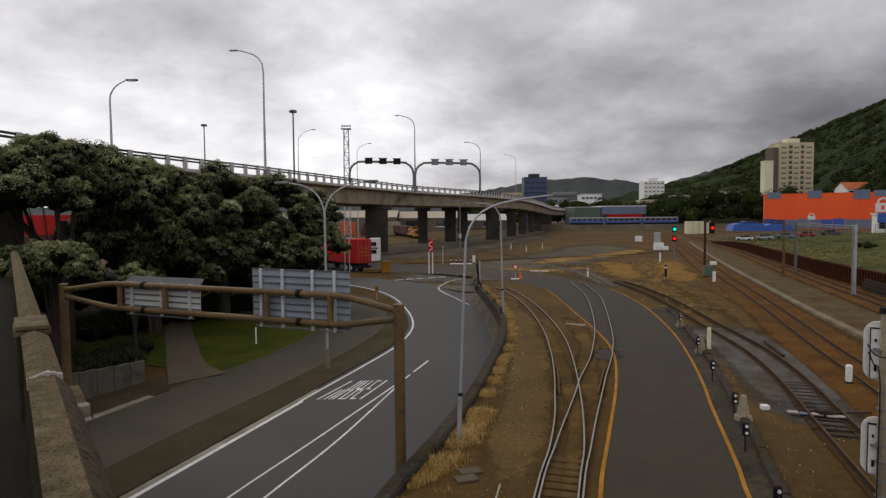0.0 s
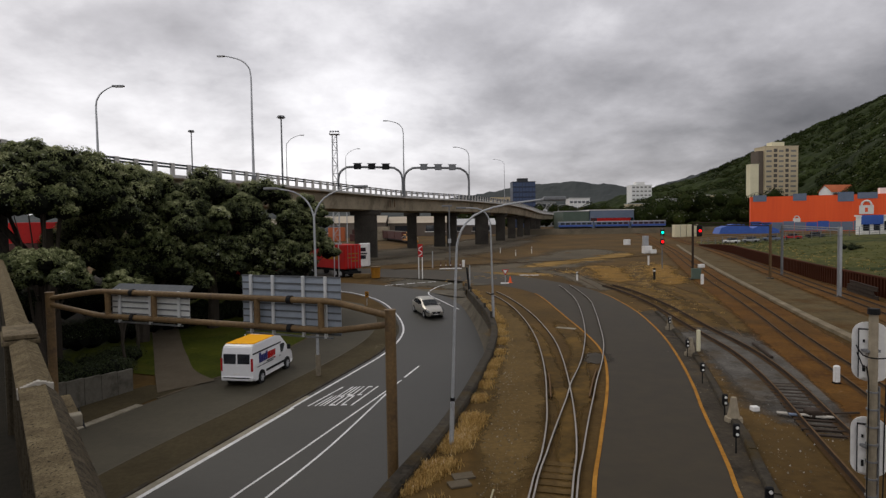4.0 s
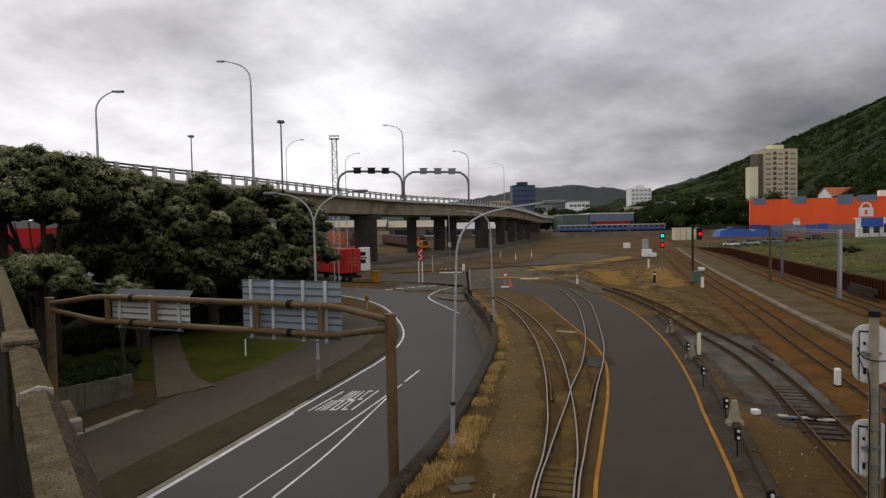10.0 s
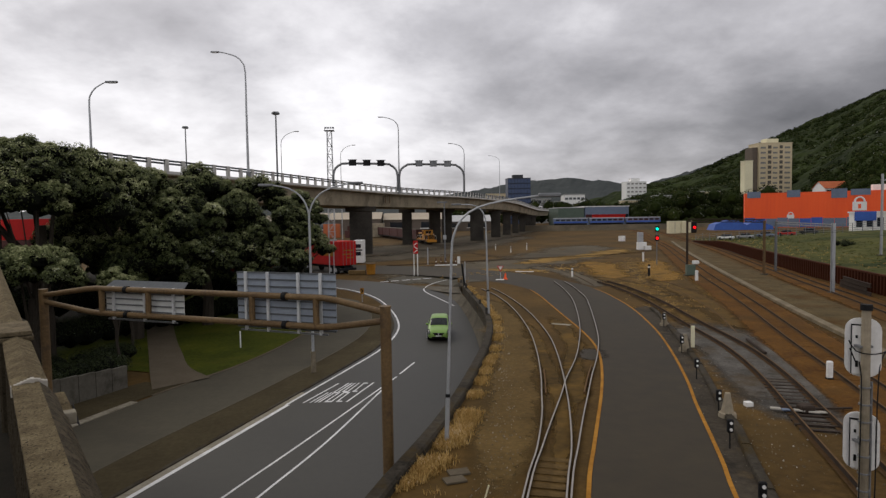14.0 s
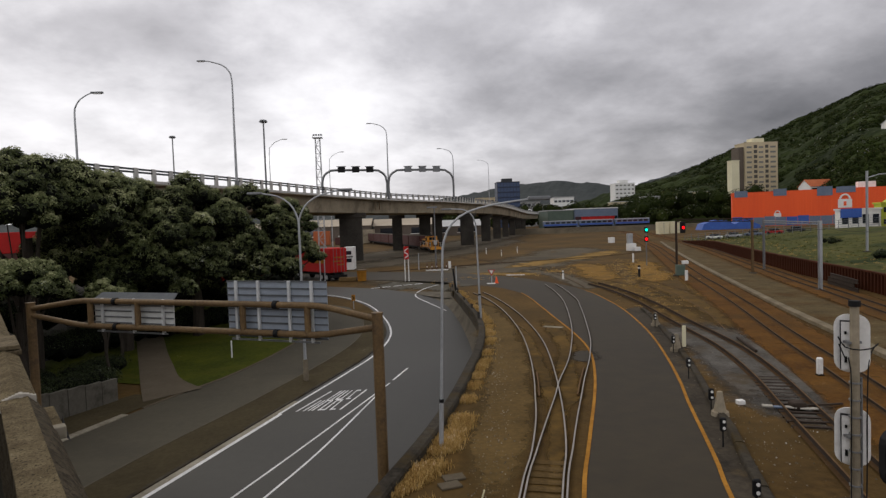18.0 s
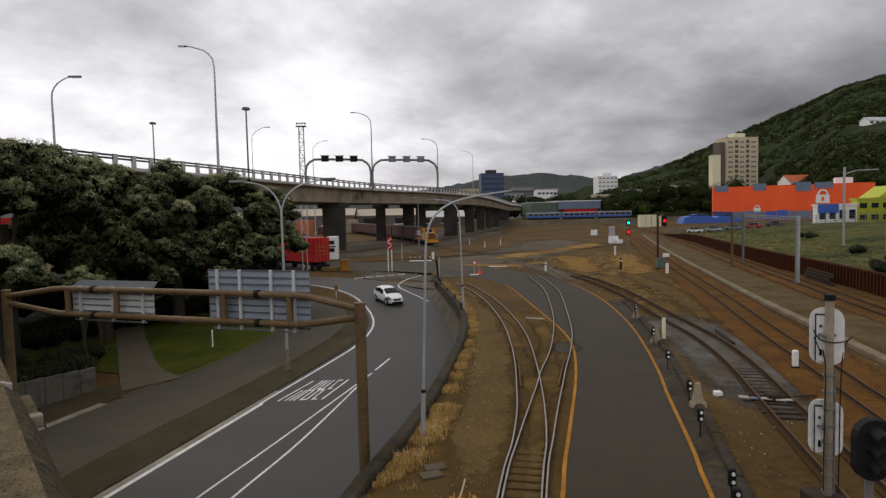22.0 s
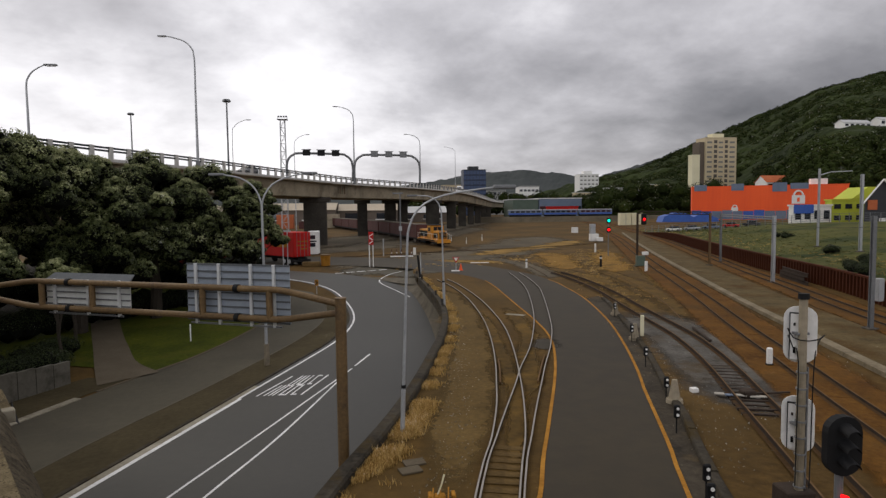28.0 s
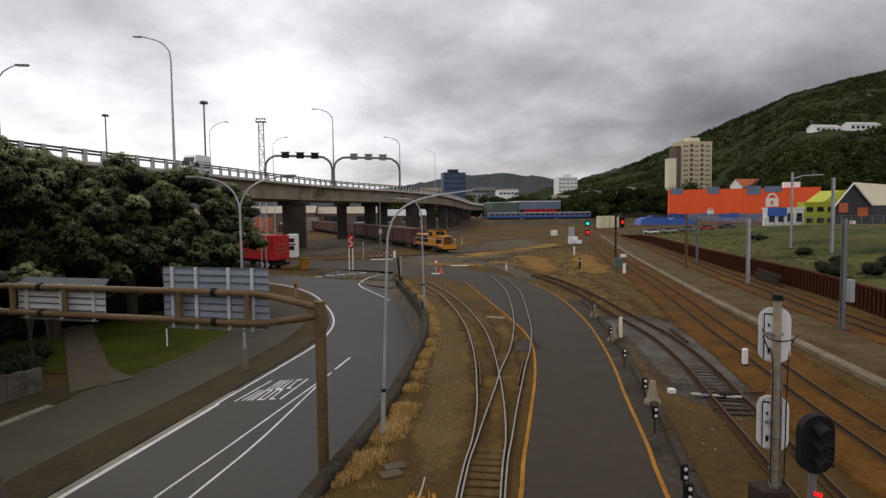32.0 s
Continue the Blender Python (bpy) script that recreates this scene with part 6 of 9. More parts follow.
def swan_lamp(label, base, top, pts, r):
    g = thing("street_lamp", label, "street lamp", group="street lamps by the road")
    bm = bmesh.new()
    tube(bm, spline([base, V(*base).lerp(V(*top), 0.5), top, *pts], 0.35), r * 1.2, 10, r_end=r * 0.6)
    part("pole", bm, "galv", g)
    bm = bmesh.new()
    rod(bm, base, V(*base).lerp(V(*top), 0.28), r * 1.6, r * 1.5, 10)
    part("base", bm, "galv", g)
    bm = bmesh.new()
    q = V(*base).lerp(V(*top), 0.29)
    rod(bm, q, q + V(0, 0, 0.1), r * 1.62, n=10)
    part("collar", bm, "black_steel", g)
    e = V(*pts[-1])
    s = 1 if pts[-1][0] > pts[-2][0] else -1
    bm = bmesh.new()
    box(bm, e.x - 0.1 * s, e.y - 0.14, e.z - 0.06, e.x + 0.6 * s, e.y + 0.14, e.z + 0.07, bevel=0.03)
    part("lantern", bm, "galv_dark", g)


swan_lamp("tall grey steel lamp with a curved arm beside the wall", (0.48, 19.0, -0.3), (0.74, 19.3, 5.8), [(0.81, 19.3, 6.5), (1.08, 19.3, 7.05), (1.6, 19.3, 7.4), (2.4, 19.3, 7.6), (3.6, 19.3, 7.75)], 0.047)
swan_lamp("grey steel lamp with a curved arm beside the tracks", (4.25, 43.3, 0), (4.12, 43.3, 6.4), [(4.05, 43.3, 7.1), (3.75, 43.3, 7.65), (3.2, 43.3, 7.95), (2.3, 43.3, 8.0)], 0.066)


def guide_post(x, y, h, label, mat="white_paint", band="black_steel", w=0.06, group="marker posts in the yard"):
    g = thing("marker_post", label, "marker post", group=group)
    z = land(x, y)
    part("post", one_box(x - w, y - w * 0.6, z, x + w, y + w * 0.6, z + h, bevel=0.012), mat, g)
    if band:
        part("band", one_box(x - w - 0.004, y - w * 0.6 - 0.004, z + h * 0.72, x + w + 0.004, y + w * 0.6 + 0.004, z + h * 0.84), band, g)


guide_post(-13.4, 43.7, 1.25, "slim white marker post on the lawn", w=0.045, band="")
guide_post(16.7, 70.8, 1.0, "white marker post in the gravel", w=0.1)
guide_post(25.4, 70, 1.35, "black and white marker post beside a siding", "black_steel", "white_paint", 0.12)
guide_post(28.2, 63.8, 1.15, "white marker post beside the main line", w=0.14, band="")
guide_post(21, 130, 1.4, "white marker post in the yard", w=0.08)
guide_post(16.4, 121, 1.2, "white marker post in the yard", w=0.08)
guide_post(14.6, 132, 1.2, "white marker post in the yard", w=0.08)
guide_post(32.5, 92, 1.4, "pale marker post beside the main line", w=0.12, band="")
guide_post(14.0, 32.1, 1.15, "cream painted post beside the kerb", "cream", "", 0.09)
guide_post(0.0, 93, 2.6, "thin grey post in the yard", "galv", "", 0.08)
guide_post(4.0, 66.5, 2.3, "thin grey post near the crossing", "galv", "", 0.06)


def tilted_post(x, y):
    g = thing("bollard", "black leaning steel post with white foot beside the wall", "bollard")
    bm = bmesh.new()
    rod(bm, (x, y, 0), (x - 0.25, y, 2.5), 0.1, n=8)
    part("post", bm, "black_steel", g)
    bm = bmesh.new()
    rod(bm, (x, y, 0), (x - 0.03, y, 0.3), 0.14, n=8)
    part("foot", bm, "white_paint", g)


tilted_post(3.6, 60.5)


def board_on_posts(x, y, z, w, h, top, mat, label, post_mat="white_paint", name="warning_sign", gap=0.5):
    g = thing(name, label, "sign", group="")
    for s in (-1, 1):
        bm = bmesh.new()
        rod(bm, (x + s * gap / 2, y + 0.05, z), (x + s * gap / 2, y + 0.05, top), 0.065, n=8)
        part("post", bm, post_mat, g)
    b = part("board", one_box(x - w / 2, y - 0.04, top - h, x + w / 2, y, top, bevel=0.01), mat, g)
    return g, b


g, b = board_on_posts(-1.5, 76, 0, 0.6, 1.6, 4.3, "red", "tall red and white crossing sign on two white posts", gap=0.45)
for i in range(3):
    bm = bmesh.new()
    box(bm, -0.28, -0.01, -0.05, 0.28, 0.0, 0.05, Matrix.Translation((-1.5, 75.95, 3.9 - i * 0.45)) @ pose(0, 0, 0, 0, 35 if i % 2 else -35, 0))
    part("stripe", bm, "white_paint", b)
g, b = board_on_posts(-12.0, 77, 0.0, 1.4, 0.2, 4.6, "galv", "grey sign frame on two tall grey posts", "galv", "road_sign", gap=0.55)


def chevron():
    x, y = -6.5, 60.2
    z = land(x, y)
    g = thing("chevron_sign", "small yellow chevron board on a post at the bend", "sign")
    part("post", one_box(x - 0.03, y, z, x + 0.03, y + 0.05, z + 0.9), "galv", g)
    b = part("board", one_box(x - 0.18, y - 0.03, z + 0.8, x + 0.18, y, z + 1.4, bevel=0.01), "yellow_line", g)
    bm = bmesh.new()
    for s in (-1, 1):
        box(bm, -0.15, -0.01, -0.035, 0.15, 0, 0.035, Matrix.Translation((x, y - 0.032, z + 1.1 + s * 0.08)) @ pose(0, 0, 0, 0, 40 * s, 0))
    part("arrow", bm, "black_steel", b)


chevron()


def give_way_sign():
    x, y = 8.1, 68.6
    g = thing("give_way_sign", "small white and red triangular sign on a short stand", "sign")
    part("stand", one_box(x - 0.04, y, 0, x + 0.04, y + 0.05, 0.9), "galv", g)
    bm = bmesh.new()
    vs = [bm.verts.new((x + a, y - d, z)) for d in (0.03, 0.0) for a, z in ((-0.4, 1.6), (0.4, 1.6), (0, 0.92))]
    for q in ((0, 1, 2), (5, 4, 3), (0, 3, 4, 1), (1, 4, 5, 2), (2, 5, 3, 0)):
        bm.faces.new([vs[i] for i in q])
    b = part("triangle", bm, "red", g)
    bm = bmesh.new()
    vs = [bm.verts.new((x + a, y - 0.035, z)) for a, z in ((-0.25, 1.53), (0.25, 1.53), (0, 1.1))]
    bm.faces.new(vs)
    part("face", bm, "white_paint", b)
    part("foot", one_box(x - 0.5, y - 0.2, 0.01, x + 0.4, y + 0.25, 0.1, bevel=0.02), "white_paint", g)


give_way_sign()


def traffic_cone(x, y, s=1.0, label="orange traffic cone beside the sign"):
    g = thing("traffic_cone", label, "traffic cone")
    bm = bmesh.new()
    rod(bm, (x, y, 0.04), (x, y, 0.75 * s), 0.2 * s, 0.04 * s, 12)
    part("cone", bm, "orange", g)
    part("base", one_box(x - 0.25 * s, y - 0.25 * s, 0.0, x + 0.25 * s, y + 0.25 * s, 0.05), "orange", g)


traffic_cone(8.75, 69.4, 1.0)


def tube_barrier():
    g = thing("road_barrier", "white based barrier with a row of red and white posts", "barrier")
    part("base", one_box(1.0, 90.35, 0.02, 4.3, 90.65, 0.18, bevel=0.03), "white_paint", g)
    for i in range(5):
        x = 1.2 + i * 0.72
        p = part("post", one_box(x - 0.06, 90.44, 0.15, x + 0.06, 90.56, 1.15, bevel=0.015), "dark_red", g)
        part("band", one_box(x - 0.065, 90.435, 0.55, x + 0.065, 90.565, 0.72), "white_paint", p)
    part("end_board", one_box(4.35, 90.4, 0.3, 4.75, 90.46, 1.35, bevel=0.01), "white_paint", g)


tube_barrier()


def yard_pole():
    g = thing("yard_lamp_pole", "tall thin grey pole with a small lamp and box", "lamp pole")
    bm = bmesh.new()
    rod(bm, (2.75, 97.9, 0), (2.75, 97.9, 9.6), 0.14, 0.08, 8)
    part("pole", bm, "galv_dark", g)
    part("box", one_box(2.5, 97.7, 3.6, 3.0, 98.1, 4.3, bevel=0.03), "galv", g)
    part("lantern", one_box(1.6, 97.8, 9.4, 3.2, 98.05, 9.65, bevel=0.03), "galv_dark", g)


yard_pole()


def lorry_trailer():
    m = pose(-10.35, 80.0, 0, 0, 0, 130)
    g = thing("lorry_trailer", "red box lorry trailer parked beside the viaduct", "trailer", m)
    part("box_body", one_box(0, -1.25, 1.1, 11.5, 1.25, 4.25, bevel=0.05), "red", g)
    part("chassis", one_box(0.2, -0.5, 0.7, 11.2, 0.5, 1.1), "black_steel", g)
    part("bumper", one_box(-0.08, -1.2, 0.45, 0.1, 1.2, 0.75), "black_steel", g)
    for s in (-1, 1):
        d = part("rear_door", one_box(-0.06, min(0.03 * s, 1.2 * s), 1.2, -0.01, max(0.03 * s, 1.2 * s), 4.15), "red", g)
        for y in (0.3, 0.8):
            bm = bmesh.new()
            rod(bm, (-0.1, y * s, 1.15), (-0.1, y * s, 4.2), 0.03, n=6)
            part("lock_bar", bm, "galv_dark", d)
    for y0, y1, z in ((-0.9, 0.7, 3.0), (-0.6, 0.9, 2.5), (-0.8, 0.3, 2.05)):
        part("lettering", one_box(-0.075, y0, z, -0.065, y1, z + 0.14), "yellow_line", g)
    part("side_lettering", one_box(1.2, 1.255, 2.3, 5.2, 1.27, 3.1), "yellow_line", g)
    for x in (1.1, 2.3, 8.5):
        for s in (-1, 1):
            bm = bmesh.new()
            rod(bm, (x, s * 0.85, 0.5), (x, s * 1.2, 0.5), 0.5, n=18)
            w = part("wheel", bm, "tyre", g)
            bm = bmesh.new()
            rod(bm, (x, s * 1.19, 0.5), (x, s * 1.22, 0.5), 0.28, n=14)
            part("rim", bm, "galv", w)


lorry_trailer()


def white_container():
    g = thing("portable_cabin", "white portable cabin with two dark windows behind the trailer", "cabin")
    part("body", one_box(-11.75, 98, 0.1, -10.2, 101, 3.7, bevel=0.04), "white_paint", g)
    for z in (1.3, 2.5):
        part("window", one_box(-11.4, 97.9, z, -10.6, 98.02, z + 0.6), "dark_window", g)
    part("sign", one_box(-11.6, 97.92, 2.05, -10.4, 97.99, 2.25), "black_steel", g)


white_container()


def skip_bin():
    g = thing("waste_bin", "yellow ochre waste bin beside the trailer", "bin")
    bm = bmesh.new()
    rod(bm, (-7.3, 78.6, 0.02), (-7.3, 78.6, 1.35), 0.55, 0.62, 14)
    part("body", bm, "yellow_line", g)
    bm = bmesh.new()
    rod(bm, (-7.3, 78.6, 1.35), (-7.3, 78.6, 1.45), 0.66, n=14)
    part("lid", bm, "gantry_brown", g)
    part("pallet", one_box(-10.2, 78.6, 0.02, -8.0, 79.6, 0.5, bevel=0.02), "sleeper", g)


skip_bin()


def parked_behind_trees():
    g = thing("container_stack", "stack of red shipping containers behind the trees", "container stack")
    for i in range(3):
        part("container", one_box(-51.5, 75, 0.1 + i * 2.55, -43.5, 77.5, 2.6 + i * 2.55, bevel=0.04), "red" if i == 2 else "dark_red", g)
    for x, y, w, rz, mat, lab in ((-20.5, 71, 7, 10, "red", "red lorry body showing between the trunks"),):
        m = pose(x, y, land(x, y), 0, 0, rz)
        g = thing("parked_lorry", lab, "lorry", m)
        part("body", one_box(-w / 2, -1.2, 1.0, w / 2, 1.2, 4.2, bevel=0.05), mat, g)
        part("roof", one_box(-w / 2, -1.25, 4.2, w / 2, 1.25, 4.35), "white_paint", g)
        part("chassis", one_box(-w / 2 + 0.2, -0.6, 0.5, w / 2 - 0.2, 0.6, 1.0), "black_steel", g)
        for x1 in (-w / 2 + 1.2, w / 2 - 1.6):
            bm = bmesh.new()
            rod(bm, (x1, -1.2, 0.5), (x1, 1.2, 0.5), 0.5, n=16)
            part("wheelset", bm, "tyre", g)


parked_behind_trees()


def flat_slabs():
    g = thing("concrete_slabs", "pair of brown concrete cover slabs in the gravel", "cover slab")
    for i, (x, y) in enumerate(((0.75, 16.75), (0.62, 16.25))):
        bm = bmesh.new()
        box(bm, -0.3, -0.2, 0, 0.3, 0.2, 0.06, pose(x, y, 0.005, 0, 0, 14 + 3 * i), bevel=0.012)
        part("slab", bm, "path", g)
    g = thing("point_lever", "small yellow painted point lever in the gravel", "point lever")
    bm = bmesh.new()
    tube(bm, [(1.2, 14.55, 0.1), (1.3, 14.55, 0.35), (1.38, 14.55, 0.62)], 0.022, 6)
    part("lever", bm, "cream", g)
    for dx in (-0.18, 0.0, 0.2):
        bm = bmesh.new()
        rod(bm, (1.25 + dx, 14.3, 0.14), (1.3 + dx, 14.75, 0.2), 0.02, n=6)
        part("rod", bm, "yellow_line", g)
    part("box", one_box(1.12, 14.4, 0, 1.4, 14.65, 0.14, bevel=0.03), "yellow_line", g)
    for x in (0.98, 1.55):
        part("foot", one_box(x, 14.4, 0, x + 0.1, 14.7, 0.16, bevel=0.02), "yellow_line", g)


flat_slabs()

# ---- yard on the right: kerb, signals, masts, trough, piling ----
def yard_kerb():
    k = spline([(6.6, 8), (8.5, 15.0), (9.95, 19.4), (10.45, 21.3), (12.3, 27.2), (14.1, 34.0), (16.2, 42.7), (16.9, 47.0)], 0.8)
    g = thing("kerb_5", "crumbling mossy concrete kerb beside the yard road", "kerb", kind="structure")
    for i in range(0, len(k) - 3, 3):
        q = k[i:i + 4]
        h = 0.15 + 0.04 * math.sin(i * 1.7)
        bm = bmesh.new()
        sweep(bm, q, [(-0.15, -0.05), (0.17, -0.05), (0.15, h - 0.03), (0.1, h), (-0.1, h), (-0.13, h - 0.04)], flat)
        part("kerb_stone", bm, "concrete_wall", g)
    # dark shoulder between the yellow line and the kerb
    bm = bmesh.new()
    loft(bm, offset([q for q in YARD_R if 8 < q[1] < 46], 0.02), k, flat, 70, 2, 0.012)
    tagged(part("shoulder", bm, "shoulder", None, kind="structure"), "dark cracked asphalt shoulder beside the kerb", "road edge")


yard_kerb()


def twin_lamp(x, y, label="small black marker with two white discs on a post"):
    g = thing("shunt_marker", label, "marker", group="twin disc markers along the kerb")
    part("post", one_box(x - 0.018, y, 0, x + 0.018, y + 0.03, 0.6), "black_steel", g)
    h = part("head", one_box(x - 0.095, y - 0.06, 0.5, x + 0.095, y + 0.06, 0.92, bevel=0.035), "black_steel", g)
    for z in (0.61, 0.81):
        bm = bmesh.new()
        rod(bm, (x, y - 0.085, z), (x, y - 0.058, z), 0.045, n=12)
        part("disc", bm, "white_paint", h)


for q in ((14.74, 38.0), (12.87, 30.8), (11.43, 25.8), (10.14, 21.1), (9.0, 18.0), (7.62, 13.7), (7.17, 12.7)):
    twin_lamp(*q)


def concrete_cone(x, y, s):
    g = thing("concrete_block", "grey tapered concrete block beside the kerb", "concrete block", group="tapered blocks along the kerb")
    bm = bmesh.new()
    rod(bm, (x, y, 0), (x, y, 0.18 * s), 0.34 * s, 0.32 * s, 10)
    rod(bm, (x, y, 0.18 * s), (x, y, 0.95 * s), 0.24 * s, 0.1 * s, 10)
    part("block", bm, "concrete", g)


concrete_cone(10.35, 20.9, 0.9)
concrete_cone(13.2, 31.2, 0.95)
concrete_cone(15.0, 38.6, 0.9)


def white_post(x, y):
    g = thing("point_indicator", "short white post with a black foot beside the track", "marker post")
    part("post", one_box(x - 0.12, y - 0.1, 0.12, x + 0.12, y + 0.1, 0.85, bevel=0.05), "white_paint", g)
    part("foot", one_box(x - 0.13, y - 0.11, 0, x + 0.13, y + 0.11, 0.14), "black_steel", g)


white_post(16.75, 25.1)


def covers():
    g = thing("junction_box", "small white metal junction box on the ground", "junction box")
    part("box", one_box(11.55, 21.9, 0, 11.82, 22.15, 0.17, bevel=0.02), "white_paint", g)
    g = thing("rodding_cover", "pale worn boards covering the point rods", "cover boards")
    for i, u in enumerate((0.1, 0.3, 0.5, 0.75, 0.93)):
        bm = bmesh.new()
        box(bm, -0.17, -0.1, 0, 0.17, 0.1, 0.05, pose(12.12 + 1.69 * u, 21.39 - 0.72 * u, 0.11 - 0.02 * (i % 2), 0, 0, -23 + 3 * (i % 3)), bevel=0.01)
        part("board", bm, "lime" if i != 1 else "blue_grey", g)
    g = thing("point_machine", "dark steel point machine between the rails", "point machine")
    part("case", one_box(13.0, 20.9, 0.02, 13.5, 21.3, 0.3, bevel=0.04), "rail_side", g)
    part("rod", one_box(13.0, 21.05, 0.12, 14.9, 21.13, 0.18), "rail_side", g)
    g = thing("switch_rail", "spare rusty rail lying beside the siding", "rail")
    bm = bmesh.new()
    rod(bm, (17.55, 33.3, 0.12), (16.7, 29.9, 0.12), 0.08, n=6)
    part("rail", bm, "rail_side", g)


covers()


def cable_trough():
    k = spline([(15.4, 4), (20.2, 21.6), (22.2, 28.9), (23.75, 34.3), (25.1, 39.2), (27.15, 46.3), (30.8, 58.3), (35.7, 74.4), (41.9, 94), (53, 128), (62.5, 156)], 1.0)
    g = thing("cable_trough", "pale concrete cable trough along the main line", "cable trough", kind="structure")
    n = 0
    for i in range(0, len(k) - 2, 2):
        bm = bmesh.new()
        q = k[i:i + 3]
        sweep(bm, q, [(-0.28, -0.05), (0.28, -0.05), (0.28, 0.2), (0.25, 0.22), (-0.25, 0.22), (-0.28, 0.2)], flat)
        part("trough_lid", bm, "trough", g)
    bm = bmesh.new()
    loft(bm, offset(k, 0.32), offset(k, 4.0), flat, 70, 3, 0.05)
    tagged(part("walkway", bm, "ballast", None, kind="structure"), "grey gravel strip between the main lines", "gravel")


cable_trough()


def sheet_piles():
    k = [q for q in PILES if 10 < q[1] < 152]
    g = thing("sheet_pile_wall", "rust-red steel sheet pile wall below the bank", "retaining wall", kind="structure")
    p = even(k, 230)
    t = np.gradient(p, axis=0)
    me = None
    for i, (q, d) in enumerate(zip(p, t)):
        h = bank(q[1]) + 0.15
        s = math.degrees(math.atan2(d[1], d[0]))
        if me is None:
            bm = bmesh.new()
            pts = [(-0.33, 0.0), (-0.2, 0.0), (-0.1, 0.22), (0.1, 0.22), (0.2, 0.0), (0.33, 0.0)]
            lo = [[bm.verts.new((a, b, -0.2)) for a, b in pts], [bm.verts.new((a, b, 1.0)) for a, b in pts]]
            lo2 = [[bm.verts.new((a, b - 0.06, -0.2)) for a, b in pts], [bm.verts.new((a, b - 0.06, 1.0)) for a, b in pts]]
            for j in range(5):
                bm.faces.new((lo[0][j], lo[0][j + 1], lo[1][j + 1], lo[1][j]))
                bm.faces.new((lo2[0][j + 1], lo2[0][j], lo2[1][j], lo2[1][j + 1]))
                bm.faces.new((lo[1][j], lo[1][j + 1], lo2[1][j + 1], lo2[1][j]))
            ob = part("pile", bm, "pile", g)
            me = ob.data
        else:
            ob = new("pile", me)
            ob.parent = g
        ob.matrix_basis = pose(q[0], q[1], 0, 0, 0, s) @ Matrix.Diagonal((1.0, 1, h, 1))
    bm = bmesh.new()
    sweep(bm, k, [(-0.2, 0), (0.12, 0), (0.12, 0.14), (-0.2, 0.14)], lambda x, y: bank(y) + 0.1)
    part("capping_beam", bm, "pile", g)


sheet_piles()


def old_beams():
    """Rusty steel beams stacked on edge against the piling."""
    g = thing("beam_stack", "stack of rusty steel beams leaning on the sheet piling", "steel beams")
    a, b = V(36.6, 49.2, 0), V(39.0, 56.6, 0)
    d = (b - a).normalized()
    n = V(-d.y, d.x, 0)
    for k, (u0, u1, off, z) in enumerate(((0.0, 1.0, 0.0, 0.05), (0.1, 0.96, 0.05, 0.42), (0.02, 0.9, 0.0, 0.78))):
        p, q = a.lerp(b, u0) + n * (0.35 + off), a.lerp(b, u1) + n * (0.3 + off)
        bm = bmesh.new()
        m = Matrix.Translation(p) @ Matrix.Rotation(math.atan2(q.y - p.y, q.x - p.x), 4, "Z")
        L = (q - p).length
        box(bm, 0, -0.09, z, L, 0.09, z + 0.035, m)
        box(bm, 0, -0.02, z + 0.035, L, 0.02, z + 0.3, m)
        box(bm, 0, -0.09, z + 0.3, L, 0.09, z + 0.335, m)
        part("beam", bm, "rail_side", g)


old_beams()


def grass_bank():
    k = [q for q in PILES if 5 < q[1] < 175]
    bm = bmesh.new()
    a = [(q[0] + 0.4, q[1]) for q in k]
    b = [(q[0] + 46, q[1] - 4) for q in k]
    loft(bm, a, b, land, 90, 20, 0.03)
    tagged(part("grass_bank", bm, "bank_grass", None, kind="structure"), "rough green and straw-coloured grass bank", "bank")
    tufts("bank_grass", "long rough grass on the bank", [(q[0] + 4, q[1]) for q in k], 500, 0.2, 2.6, "dry_grass", west=pile_x)
    tufts("bank_grass", "long green grass on the bank", [(q[0] + 9, q[1]) for q in k], 2200, 0.22, 5.5, "bank_grass", west=pile_x)


grass_bank()
for q in ([(36.6, 43.4), (37.4, 44.6)], [(42.4, 50), (43.4, 51.2)], [(36.8, 36.5), (37.6, 38)], [(60, 88), (63, 90)], [(39.5, 43.5), (42.5, 46)], [(44, 47), (48, 50.5)], [(38.2, 46.8), (38.9, 48)], [(48, 62), (50, 64)]):
    hedge("shrub", "dark green shrub growing on the rough bank", q, 7, 0.55, land(*q[0]) - 0.1)


def catenary_mast(x, y, h, label, mat="galv", w=0.16, z=0.0):
    g = thing("catenary_mast", label, "catenary mast", group="masts along the main line")
    bm = bmesh.new()
    for s in (-1, 1):
        box(bm, x - w, y + s * w - 0.02, z, x + w, y + s * w + 0.02, z + h)
    box(bm, x - 0.02, y - w, z, x + 0.02, y + w, z + h)
    part("column", bm, mat, g)
    part("footing", one_box(x - 0.32, y - 0.32, z - 0.1, x + 0.32, y + 0.32, z + 0.14, bevel=0.04), "ballast_grey", g)
    return g


def boom(g, a, b, depth, mat):
    a, b = V(*a), V(*b)
    for dz in (0, depth):
        bm = bmesh.new()
        rod(bm, a + V(0, 0, dz), b + V(0, 0, dz), 0.06, n=6)
        part("boom_chord", bm, mat, g)
    k = max(3, int((b - a).length / 0.8))
    for i in range(k):
        bm = bmesh.new()
        p, q = a.lerp(b, i / k), a.lerp(b, (i + 1) / k)
        rod(bm, p + V(0, 0, depth if i % 2 else 0), q + V(0, 0, 0 if i % 2 else depth), 0.035, n=4)
        part("brace", bm, mat, g)


